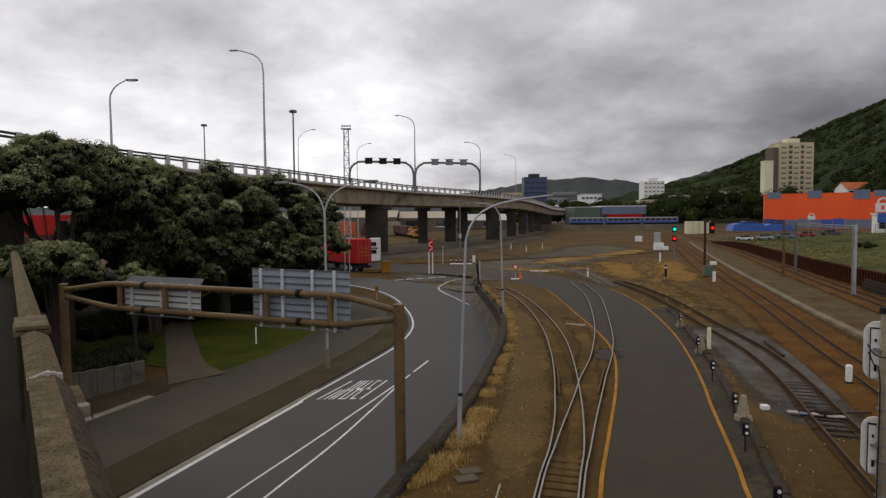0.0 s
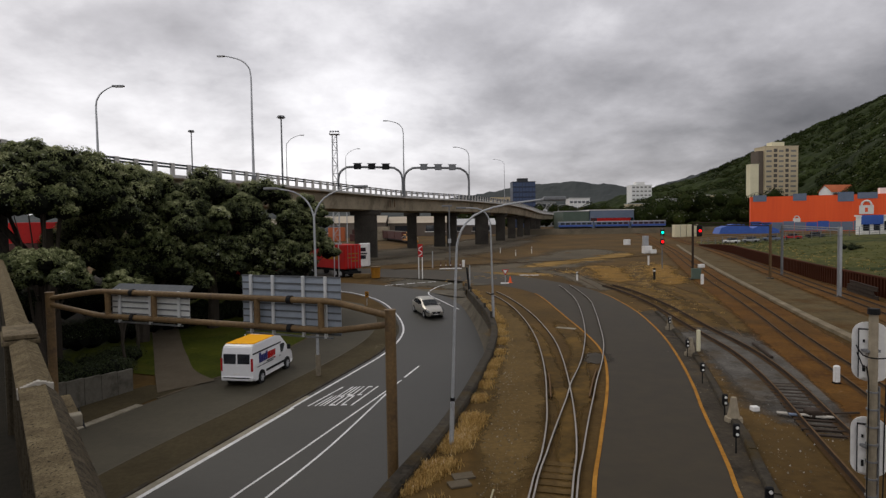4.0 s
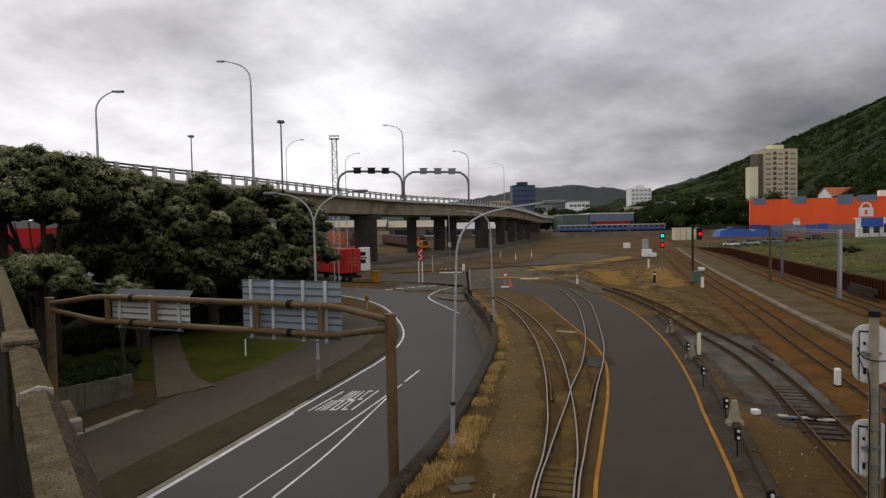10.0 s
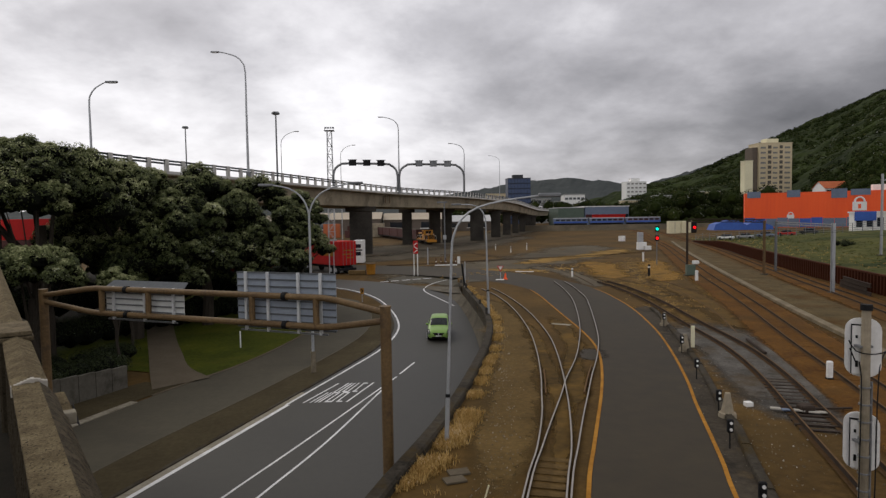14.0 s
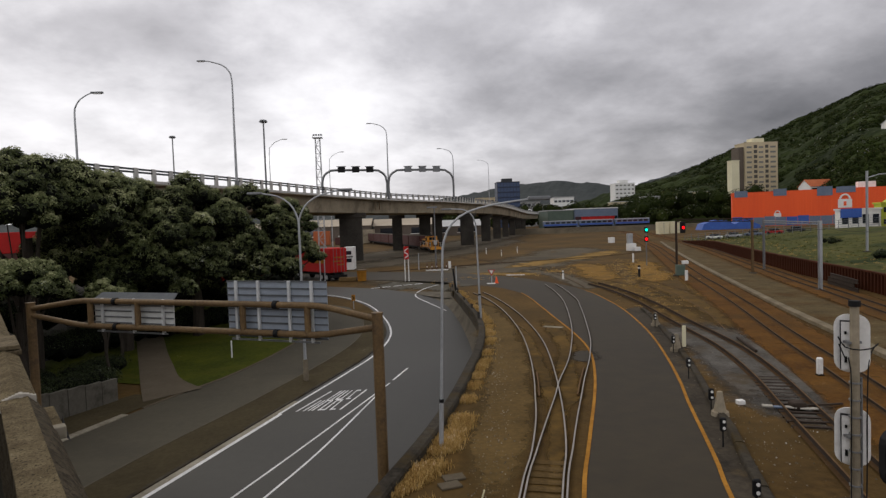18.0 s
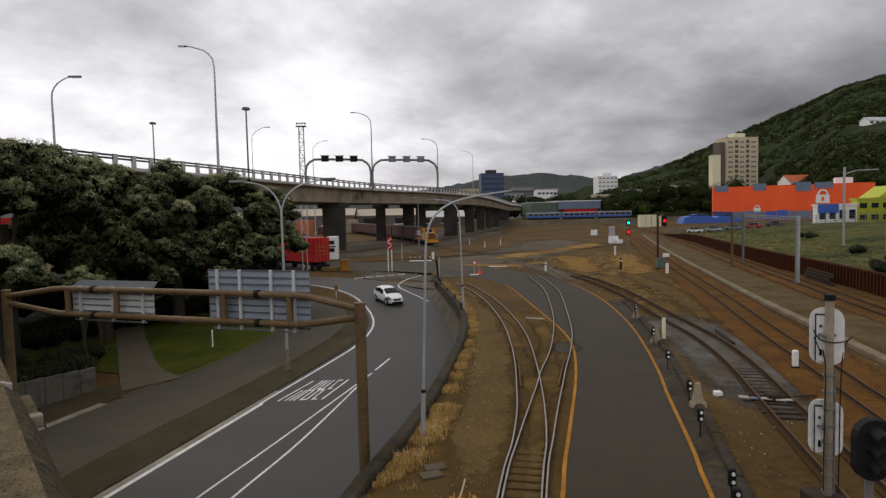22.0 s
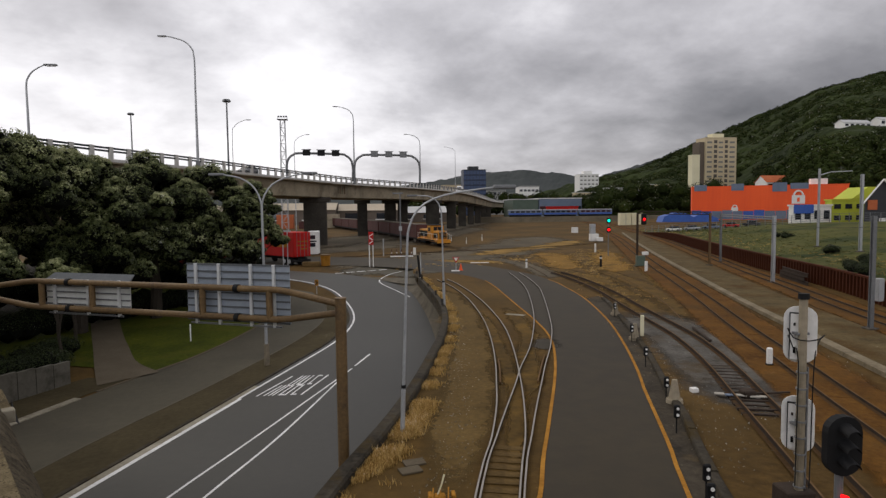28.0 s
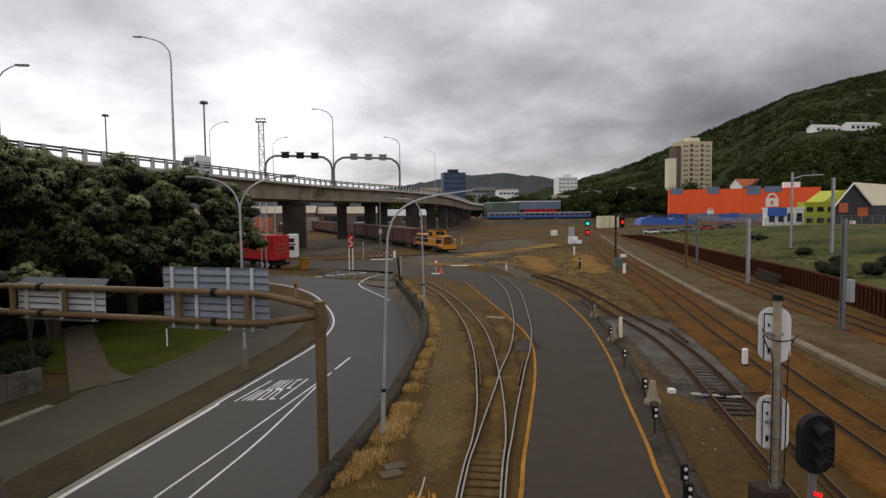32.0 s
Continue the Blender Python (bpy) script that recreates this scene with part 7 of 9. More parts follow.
m1 = catenary_mast(29.7, 69.7, 6.3, "dark steel signal mast beside the main line", "rail_side", 0.09)
part("cabinet", one_box(29.4, 69.0, 0.1, 30.4, 69.5, 1.3, bevel=0.03), "green_shed", m1)
part("lamp", one_box(30.2, 69.2, 1.35, 30.9, 69.6, 1.75, bevel=0.05), "white_paint", m1)
part("signal_head", one_box(30.1, 69.4, 4.9, 30.7, 69.7, 6.2, bevel=0.08), "black_steel", m1)
bm = bmesh.new()
rod(bm, (30.4, 69.30, 5.55), (30.4, 69.4, 5.55), 0.15, n=14)
part("red_lens", bm, "signal_red", m1, "glowing red signal lens")
boom(m1, (29.7, 69.7, 6.2), (38.3, 69.2, 6.0), 0.3, "rail_side")
catenary_mast(38.25, 69, 6.2, "rust-dark steel mast between the main lines", "gantry_brown", 0.1)
m3 = catenary_mast(34.9, 52.1, 6.1, "galvanised steel portal mast beside the far line", "galv", 0.12)
boom(m3, (34.9, 52.1, 5.75), (41.6, 72.5, 5.75), 0.22, "galv_dark")
catenary_mast(41.6, 72.5, 6.1, "galvanised steel portal mast on the bank foot", "galv_dark", 0.1)
m5 = catenary_mast(27.2, 31.8, 6.4, "thick galvanised steel mast beside the far line", "galv_dark", 0.1)
part("ladder_box", one_box(27.55, 31.7, 1.6, 27.9, 32.0, 2.9, bevel=0.03), "galv", m5)
m6 = catenary_mast(53.3, 71, 9.6, "tall galvanised mast with a long arm on the bank", "galv", 0.09, z=land(53.3, 71))
bm = bmesh.new()
tube(bm, [(53.3, 71, 10.6), (54.8, 71, 11.0), (57.6, 71, 11.1)], 0.07, 6)
part("arm", bm, "galv", m6)
catenary_mast(51.5, 62, 8.4, "galvanised mast standing on the grass bank", "galv", 0.12, z=land(51.5, 62))


def wires():
    for a, b, s in (((29.7, 69.7, 5.3), (34, 50, 5.4), "contact_wire"), ((38.3, 69, 5.4), (34.9, 52.1, 5.5), "contact_wire"), ((34.9, 52.1, 5.5), (27.2, 31.8, 5.8), "contact_wire"), ((27.2, 31.8, 5.8), (19, 5, 6.0), "contact_wire"), ((53.3, 71, 10.6), (51.4, 62, 9.6), "feeder_wire")):
        bm = bmesh.new()
        A, B = V(*a), V(*b)
        tube(bm, [A.lerp(B, i / 8) - V(0, 0, 0.9 * (i / 8) * (1 - i / 8)) for i in range(9)], 0.012, 4)
        g = tagged(part(s, bm, "black_steel", None), "thin black overhead line wire", "wire")


wires()


def two_aspect(x, y):
    g = thing("railway_signal", "railway signal post showing green above red", "railway signal")
    bm = bmesh.new()
    rod(bm, (x, y, 0), (x, y, 5.6), 0.08, n=8)
    part("post", bm, "galv_dark", g)
    for z, mat, n in ((5.05, "signal_green", "glowing green signal lens"), (3.75, "signal_red", "glowing red signal lens")):
        h = part("head", one_box(x - 0.3, y - 0.15, z - 0.4, x + 0.3, y - 0.02, z + 0.4, bevel=0.06), "black_steel", g)
        bm = bmesh.new()
        rod(bm, (x, y - 0.2, z), (x, y - 0.15, z), 0.2, n=16)
        part("lens", bm, mat, h, n)


two_aspect(32.2, 85.7)


def back_signal_mast():
    """Two white target boards seen from behind on a ribbed pale mast."""
    x, y = 8.92, 12.25
    g = thing("signal_mast", "pale signal mast with two white target boards from behind", "railway signal")
    bm = bmesh.new()
    rod(bm, (x, y, 0), (x, y, 5.08), 0.095, 0.085, 14)
    part("mast", bm, "concrete", g)
    bm = bmesh.new()
    rod(bm, (x, y, 5.08), (x, y, 5.2), 0.115, 0.11, 14)
    part("cap", bm, "black_steel", g)
    for i in range(9):
        bm = bmesh.new()
        z = 0.6 + i * 0.36
        rod(bm, (x, y, z), (x, y, z + 0.03), 0.115, n=14)
        part("band", bm, "galv_dark", g)
    face = -math.degrees(math.atan2(x, y))
    for zc in (4.28, 2.3):
        m = Matrix.Translation((x + 0.03, y + 0.16, zc)) @ pose(0, 0, 0, 0, 0, face)
        bm = bmesh.new()
        hw, hh, r = 0.32, 0.61, 0.25
        out = []
        for cx, cz, a0 in ((hw - r, hh - r, 0), (-hw + r, hh - r, 90), (-hw + r, -hh + r, 180), (hw - r, -hh + r, 270)):
            for k in range(6):
                a = radians(a0 + 18 * k)
                out.append((cx + 0.02 + r * math.cos(a), cz + r * math.sin(a)))
        f = [bm.verts.new(m @ V(a, 0, b)) for a, b in out]
        k = [bm.verts.new(m @ V(a, 0.04, b)) for a, b in out]
        bm.faces.new(f)
        bm.faces.new(k[::-1])
        for i in range(len(out)):
            j = (i + 1) % len(out)
            bm.faces.new((f[j], f[i], k[i], k[j]))
        b = part("target_board", bm, "white_paint", g)
        for nm, q, mt in (("case", (-0.17, -0.07, -0.54, 0.12, 0, 0.46), "white_paint"), ("case_edge", (-0.19, -0.08, -0.54, -0.17, -0.004, 0.48), "black_steel"), ("case_top", (-0.17, -0.08, 0.46, 0.14, -0.004, 0.48), "black_steel"), ("hinge", (-0.11, -0.1, -0.4, -0.06, -0.07, -0.27), "black_steel"), ("hinge", (-0.11, -0.1, 0.2, -0.07, -0.07, 0.26), "black_steel")):
            bm = bmesh.new()
            box(bm, *q, m)
            part(nm, bm, mt, b)
        part("clamp", one_box(x - 0.14, y - 0.02, zc + 0.02, x + 0.14, y + 0.16, zc + 0.07), "galv_dark", b)
    bm = bmesh.new()
    tube(bm, spline([(x - 0.3, y + 0.08, 4.45), (x - 0.22, y - 0.02, 4.25), (x, y - 0.14, 4.2), (x + 0.3, y - 0.1, 4.22), (x + 0.5, y, 4.28)], 0.1), 0.014, 5)
    part("cable", bm, "black_steel", g)
    bm = bmesh.new()
    tube(bm, spline([(x + 0.46, y, 4.26), (x + 0.3, y - 0.02, 4.0), (x + 0.25, y - 0.02, 3.2), (x + 0.25, y, 1.6), (x + 0.22, y, 0.1)], 0.2), 0.013, 5)
    part("cable", bm, "black_steel", g)
    bm = bmesh.new()
    tube(bm, spline([(x - 0.3, y + 0.05, 4.3), (x - 0.2, y, 4.0), (x - 0.12, y - 0.05, 3.75), (x - 0.12, y - 0.04, 1.0)], 0.2), 0.013, 5)
    part("cable", bm, "black_steel", g)
    part("base_cabinet", one_box(x - 0.36, y - 0.2, 0, x + 0.28, y + 0.4, 0.9, bevel=0.03), "rail_side", g)
    part("ladder", one_box(x + 0.12, y - 0.02, 0.2, x + 0.15, y + 0.02, 3.6), "galv_dark", g)


back_signal_mast()


def black_signal():
    """Three hooded lamps on an oval black board, with a small red lamp below."""
    x, y = 7.9, 9.7
    g = thing("colour_light_signal", "black three-lamp railway signal with hoods and a red marker", "railway signal")
    bm = bmesh.new()
    rod(bm, (x, y + 0.12, 0), (x, y + 0.12, 2.9), 0.07, n=10)
    part("post", bm, "galv_dark", g)
    m = Matrix.Translation((x, y, 2.9)) @ pose(0, 0, 0, 0, 0, -4)
    bm = bmesh.new()
    out = []
    for cz, a0 in ((0.24, 0), (-0.24, 180)):
        for k in range(10):
            a = radians(a0 + 20 * k)
            out.append((0.31 * math.cos(a), cz + 0.29 * math.sin(a)))
    f = [bm.verts.new(m @ V(a, 0, b)) for a, b in out]
    k = [bm.verts.new(m @ V(a, 0.16, b)) for a, b in out]
    bm.faces.new(f)
    bm.faces.new(k[::-1])
    for i in range(len(out)):
        j = (i + 1) % len(out)
        bm.faces.new((f[j], f[i], k[i], k[j]))
    b = part("target_board", bm, "black_steel", g)
    for z in (0.28, 0.0, -0.28):
        bm = bmesh.new()
        pts = []
        for a in range(0, 181, 20):
            t = radians(a)
            pts.append((0.14 * math.cos(t), 0.02 + 0.12 * math.sin(t)))
        r0 = [bm.verts.new(m @ V(p, 0, z + q)) for p, q in pts]
        r1 = [bm.verts.new(m @ V(p * 0.9, -0.26, z + q * 0.9 - 0.05)) for p, q in pts]
        r2 = [bm.verts.new(m @ V(p * 0.82, -0.26, z + q * 0.8 - 0.05)) for p, q in pts]
        r3 = [bm.verts.new(m @ V(p * 0.9, 0, z + q * 0.88)) for p, q in pts]
        for i in range(len(pts) - 1):
            bm.faces.new((r0[i], r0[i + 1], r1[i + 1], r1[i]))
            bm.faces.new((r1[i], r1[i + 1], r2[i + 1], r2[i]))
            bm.faces.new((r2[i], r2[i + 1], r3[i + 1], r3[i]))
        part("hood", bm, "black_steel", b)
        bm = bmesh.new()
        rod(bm, m @ V(0, -0.03, z), m @ V(0, 0, z), 0.085, n=14)
        part("lens", bm, "dark_window", b)
    bm = bmesh.new()
    rod(bm, (x, y - 0.1, 2.03), (x, y + 0.03, 2.0), 0.035, n=12)
    part("marker_lamp", bm, "signal_red", g, "small glowing red lamp")


black_signal()


def relay_hut():
    g = thing("relay_cabinet", "stacked white relay cabinets beside the main line", "cabinet")
    part("case", one_box(42.4, 122.5, 0.0, 44.0, 124, 1.5, bevel=0.05), "white_paint", g)
    part("upper_case", one_box(42.5, 123, 1.5, 43.5, 124, 3.5, bevel=0.05), "galv", g)
    part("step", one_box(43.4, 121.6, 0.0, 44.6, 122.4, 0.8, bevel=0.05), "white_paint", g)
    g = thing("white_tank", "small white tank in the yard", "tank")
    bm = bmesh.new()
    rod(bm, (51.5, 162, 0.1), (51.5, 162, 1.5), 0.9, n=16)
    part("drum", bm, "white_paint", g)


relay_hut()


def pebbles(label, pts, n, spread, r):
    """Scattered pale stones, many small tetrahedral chips in one object."""
    p = even(pts, 2000)[:, :2]
    c = p[rng.integers(0, len(p), n)] + rng.normal(size=(n, 2)) * spread
    base = np.array([(1, 0, -0.5), (-0.5, 0.87, -0.5), (-0.5, -0.87, -0.5), (0.1, 0.1, 0.75)])
    v = base[None] * rng.uniform(0.6, 1.5, (n, 4, 1)) * r * rng.uniform(0.5, 1.6, (n, 1, 1))
    a = rng.uniform(0, 6.28, n)
    x = v[..., 0] * np.cos(a)[:, None] - v[..., 1] * np.sin(a)[:, None]
    y = v[..., 0] * np.sin(a)[:, None] + v[..., 1] * np.cos(a)[:, None]
    v = np.stack([x + c[:, :1], y + c[:, 1:], v[..., 2] + 0.02], 2)
    f = (np.arange(n)[:, None, None] * 4 + np.array([(0, 1, 3), (1, 2, 3), (2, 0, 3), (0, 2, 1)])[None]).reshape(-1, 3)
    ob = raw("stones", v.reshape(-1, 3), f, ["pale_stone"], None)
    tagged(ob, label, "stones", kind="stuff")


pebbles("pale stones scattered near the wall", [(0.9, 12), (1.5, 16), (2.4, 21), (3.4, 28), (4.2, 38)], 900, 0.4, 0.022)
pebbles("pale stones scattered among the sidings", [(13.0, 17), (14.6, 22), (16.4, 29), (18.4, 38)], 1100, 1.5, 0.024)
pebbles("pale stones beside the kerb", [(9.2, 15), (10.8, 20), (12.6, 26), (14.4, 33)], 450, 0.6, 0.02)
pebbles("pale stones along the main line", [(16.4, 16), (19.6, 27), (24.5, 44), (31, 64)], 1100, 0.8, 0.026)

# ---- middle distance: bank top, sheds under the viaduct, houses, woods ----
def bank_top():
    # cream containers
    for i in range(2):
        g = thing("shipping_container", "cream painted shipping container beyond the bank", "container", group="cream containers")
        x = 87.6 + i * 4.4
        part("body", one_box(x, 221, 0.0, x + 4.1, 223.5, 4.5, bevel=0.04), "cream", g)
        for k in range(7):
            part("corrugation", one_box(x + 0.16 + k * 0.56, 220.92, 0.2, x + 0.42 + k * 0.56, 221.01, 4.3), "cream", g)
        part("door_bar", one_box(x + 2.0, 220.85, 0.2, x + 2.1, 220.93, 4.3), "galv_dark", g)
    # wire fence with posts on the bank
    f = thing("fence", "grey wire fence with posts along the bank top", "fence", kind="structure")
    a, b = V(66, 150, 0), V(104, 104, 0)
    n = 34
    for i in range(n + 1):
        q = a.lerp(b, i / n)
        z = land(q.x, q.y)
        part("post", one_box(q.x - 0.05, q.y - 0.05, z, q.x + 0.05, q.y + 0.05, z + 1.9), "galv_dark", f)
    for h in (0.5, 0.95, 1.4, 1.85):
        bm = bmesh.new()
        tube(bm, [V(q.x, q.y, land(q.x, q.y) + h) for q in (a.lerp(b, i / 8) for i in range(9))], 0.03, 4)
        part("rail", bm, "galv_dark", f)
    # blue covered stack and blue hoarding before the warehouse
    g = thing("tarpaulin_stack", "stack of goods under a bright blue tarpaulin", "stack")
    bm = bmesh.new()
    prof = [(0, 0), (0.6, 1.6), (3.5, 2.6), (6, 2.4), (8, 1.3), (9.5, 2.1), (12, 1.9), (14, 1.0), (14.4, 0)]
    fr = [bm.verts.new((76 + x, 162 - x * 0.25, 2.6 + z)) for x, z in prof]
    bk = [bm.verts.new((77 + x, 168 - x * 0.25, 2.6 + z * 0.95)) for x, z in prof]
    for i in range(len(prof) - 1):
        bm.faces.new((fr[i], fr[i + 1], bk[i + 1], bk[i]))
    bm.faces.new(fr[::-1])
    bm.faces.new(bk)
    part("cover", bm, "blue", g)
    h = thing("hoarding", "long dark blue hoarding in front of the warehouse", "hoarding")
    a, b = V(99, 190, 0), V(146, 164, 0)
    d = b - a
    m = Matrix.Translation(a) @ Matrix.Rotation(math.atan2(d.y, d.x), 4, "Z")
    for i in range(18):
        u = d.length / 18
        bm = bmesh.new()
        box(bm, i * u, 0, 2.6, (i + 1) * u - 0.08, 0.1, 5.2 + 0.25 * (i % 3 == 0), m)
        part("panel", bm, "blue" if i % 5 < 2 else "blue_grey", h)
    # parked cars along the bank top, far off
    for i in range(5):
        t = i / 8
        x, y = 72 + 26 * t, 150 - 26 * t
        z = land(x, y)
        g = thing("parked_car", "distant parked car behind the wire fence", "car", pose(x + 3, y + 3, z, 0, 0, -40), group="cars parked behind the fence")
        part("body", one_box(-1.9, -0.8, 0.3, 1.9, 0.8, 0.85, bevel=0.15), ("white_paint", "galv", "blue_grey", "red", "charcoal")[i % 5], g)
        part("cabin", one_box(-1.0, -0.72, 0.85, 1.1, 0.72, 1.4, bevel=0.18), "dark_window", g)
        for wx in (-1.2, 1.2):
            bm = bmesh.new()
            rod(bm, (wx, -0.82, 0.32), (wx, 0.82, 0.32), 0.32, n=12)
            part("wheelset", bm, "tyre", g)


bank_top()


def gable_house(name, label, x, y, z, w, d, h, rise, wall, roof, rz=0, windows=3, group=""):
    m = pose(x, y, z, 0, 0, rz)
    g = thing(name, label, "house", m, group=group)
    part("wall", one_box(-w / 2, -d / 2, -3, w / 2, d / 2, h), wall, g)
    bm = bmesh.new()
    e = 0.5
    for s in (-1, 1):
        vs = [bm.verts.new(q) for q in ((-w / 2 - e, s * (d / 2 + e), h - 0.2), (w / 2 + e, s * (d / 2 + e), h - 0.2), (w / 2 + e, 0, h + rise), (-w / 2 - e, 0, h + rise))]
        vt = [bm.verts.new((v.co.x, v.co.y, v.co.z + 0.2)) for v in vs]
        bm.faces.new(vs if s > 0 else vs[::-1])
        bm.faces.new(vt[::-1] if s > 0 else vt)
        for i in range(4):
            j = (i + 1) % 4
            bm.faces.new((vs[i], vs[j], vt[j], vt[i]))
    part("roof", bm, roof, g)
    for s in (-1, 1):
        bm = bmesh.new()
        vs = [bm.verts.new((s * w / 2 + k, *q)) for k in (-0.1, 0.1) for q in ((-d / 2, h), (d / 2, h), (0, h + rise))]
        for f in ((0, 1, 2), (5, 4, 3), (0, 3, 4, 1), (1, 4, 5, 2), (2, 5, 3, 0)):
            bm.faces.new([vs[k] for k in f])
        bmesh.ops.recalc_face_normals(bm, faces=bm.faces)
        part("gable", bm, wall, g)
    for i in range(windows):
        u = -w / 2 + w * (i + 0.5) / windows
        fr = part("window", one_box(u - w / windows * 0.3, -d / 2 - 0.06, h * 0.35, u + w / windows * 0.3, -d / 2 + 0.02, h * 0.8), "dark_window", g)
        part("sill", one_box(u - w / windows * 0.34, -d / 2 - 0.15, h * 0.3, u + w / windows * 0.34, -d / 2 + 0.02, h * 0.35), "white_paint", fr)
    return g


def hill_houses():
    G = "houses on the hillside"
    gable_house("house", "large white house with a pale roof on the hill", 361, 446, 64.5, 24, 9, 4, 2.6, "white_paint", "roof_grey", 5, 5, G)
    gable_house("house", "long white house on the hill", 393, 446, 66, 27, 9, 5, 2.2, "white_paint", "roof_grey", 2, 6, G)
    gable_house("house", "white house with grey roof above the road", 424, 444, 64, 22, 9, 4, 2.5, "white_paint", "roof_grey", 0, 4, G)
    gable_house("house", "white house with orange tiled roof", 236, 355, 16, 16, 10, 4.5, 4, "white_paint", "terracotta", 6, 3, G)
    for i, (x, y, z, w, h) in enumerate(((150, 470, 8, 20, 10), (172, 462, 9, 16, 12), (186, 455, 11, 13, 10), (201, 448, 12, 15, 11), (214, 436, 10, 13, 8))):
        block("apartment_block", "pale low apartment block at the hill foot", x, y, x + w, y, 9, 0, z + h, ("highrise", "grey_build", "white_paint")[i % 3], 3, max(2, w // 4), (0.55, 0.4), roof="roof_grey", group="low blocks at the hill foot")
    for i, (x, y, w, z0, z1, mt) in enumerate(((95, 600, 26, 0, 24, "grey_build"), (126, 640, 30, 0, 22, "grey_build"), (60, 620, 22, 0, 30, "highrise"), (150, 660, 20, 0, 30, "grey_build"), (20, 640, 30, 0, 26, "grey_build"))):
        block("city_building", "hazy grey city building in the distance", x, y, x + w, y, 14, z0, z1, mt, 4, 6, (0.6, 0.45), group="distant city buildings")


hill_houses()


def depot_buildings():
    # lime green and white units, charcoal shed at the bank end
    g, m, L = block("retail_unit", "lime green two-storey retail unit", 116.3, 150, 124.8, 149, 3, 2, 7.9, "lime_paint", 2, 3, (0.6, 0.42))
    bm = bmesh.new()
    vs = [bm.verts.new(m @ V(*q)) for q in ((5, -0.2, 8.4), (L + 2, -0.2, 8.4), (L + 4, -0.2, 11.4), (L + 0.5, -0.2, 11.4))]
    vk = [bm.verts.new(m @ V(*q)) for q in ((5, 8, 8.4), (L + 2, 8, 8.4), (L + 4, 8, 11.4), (L + 0.5, 8, 11.4))]
    bm.faces.new(vs)
    bm.faces.new(vk[::-1])
    for i in range(4):
        j = (i + 1) % 4
        bm.faces.new((vs[j], vs[i], vk[i], vk[j]))
    part("lean_to_roof", bm, "lime_paint", g)
    g, m, L = block("retail_unit", "white retail unit with a blue fascia", 106, 150.5, 116.2, 150, 2, 2, 6.6, "white_paint", 1, 4, (0.6, 0.5))
    bm = bmesh.new()
    box(bm, 0, -0.4, 4.7, 5.2, -0.12, 7.0, m)
    part("fascia", bm, "blue", g)
    # charcoal shed: its gable looks over the yard, the pale roof runs away from it
    g = thing("shed", "charcoal gabled shed with a cream roof and white barge boards", "shed")
    fr = [V(112.8, 135, -1), V(112.8, 135, 7.3), V(117.6, 135, 12.6), V(122.4, 135, 7.5), V(122.4, 135, -1)]
    run = V(24, 16, 0)
    bm = bmesh.new()
    a = [bm.verts.new(q) for q in fr]
    b = [bm.verts.new(q + run) for q in fr]
    bm.faces.new(a)
    bm.faces.new(b[::-1])
    for i in range(5):
        j = (i + 1) % 5
        bm.faces.new((a[j], a[i], b[i], b[j]))
    part("wall", bm, "charcoal", g)
    for p, q in ((fr[1], fr[2]), (fr[2], fr[3])):
        up, out = V(0, 0, 0.25), (q - p).normalized() * 0.4
        lo = [p - out * (p == fr[1]), q + out * (q == fr[3])]
        bm = bmesh.new()
        vs = [bm.verts.new(w + V(-0.4, -0.4, 0) * (k < 1) + run * k + up * h) for h in (0, 1) for k in (0, 1) for w in lo]
        for f in ((0, 1, 3, 2), (4, 6, 7, 5), (0, 4, 5, 1), (2, 3, 7, 6), (0, 2, 6, 4), (1, 5, 7, 3)):
            bm.faces.new([vs[i] for i in f])
        part("roof", bm, "cream", g)
        bm = bmesh.new()
        rod(bm, lo[0] + V(-0.45, -0.5, 0.1), lo[1] + V(-0.45, -0.5, 0.1), 0.2, n=4)
        part("barge_board", bm, "white_paint", g)
    for x0, x1, z0, z1, mt in ((113.6, 116.0, 5.6, 7.9, "terracotta"), (118.6, 121.4, 4.6, 6.8, "terracotta"), (116.6, 118.2, 2.0, 3.6, "white_paint")):
        part("sign_panel", one_box(x0, 134.8, z0, x1, 134.95, z1), mt, g)
    # pale industrial roofs seen under the deck
    for i, (x, y, w, h, mt) in enumerate(((-40, 300, 36, 10, "tan_roof"), (-6, 310, 30, 9.5, "tan_roof"), (-75, 290, 32, 9, "tan_roof"), (18, 330, 30, 8, "roof_grey"))):
        gable_house("industrial_shed", "pale roofed industrial shed beyond the viaduct", x, y, 0, w, 22, h - 3, 3, "brown_render", mt, 0, 2, "industrial sheds")
    for i in range(5):
        g = thing("shipping_container", "stacked shipping container in the far yard", "container", group="containers in the far yard")
        x = -48 + i * 8.5
        mt = ("grey_build", "terracotta", "dark_red", "concrete", "grey_build")[i]
        part("body", one_box(x, 232 + 3 * (i % 2), 0.1, x + 6.1, 235 + 3 * (i % 2), 2.7 + 2.6 * (i % 2), bevel=0.05), mt, g)
        for k in range(7):
            part("corrugation", one_box(x + 0.3 + k * 0.82, 231.92 + 3 * (i % 2), 0.25, x + 0.65 + k * 0.82, 232.01 + 3 * (i % 2), 2.5), mt, g)


depot_buildings()


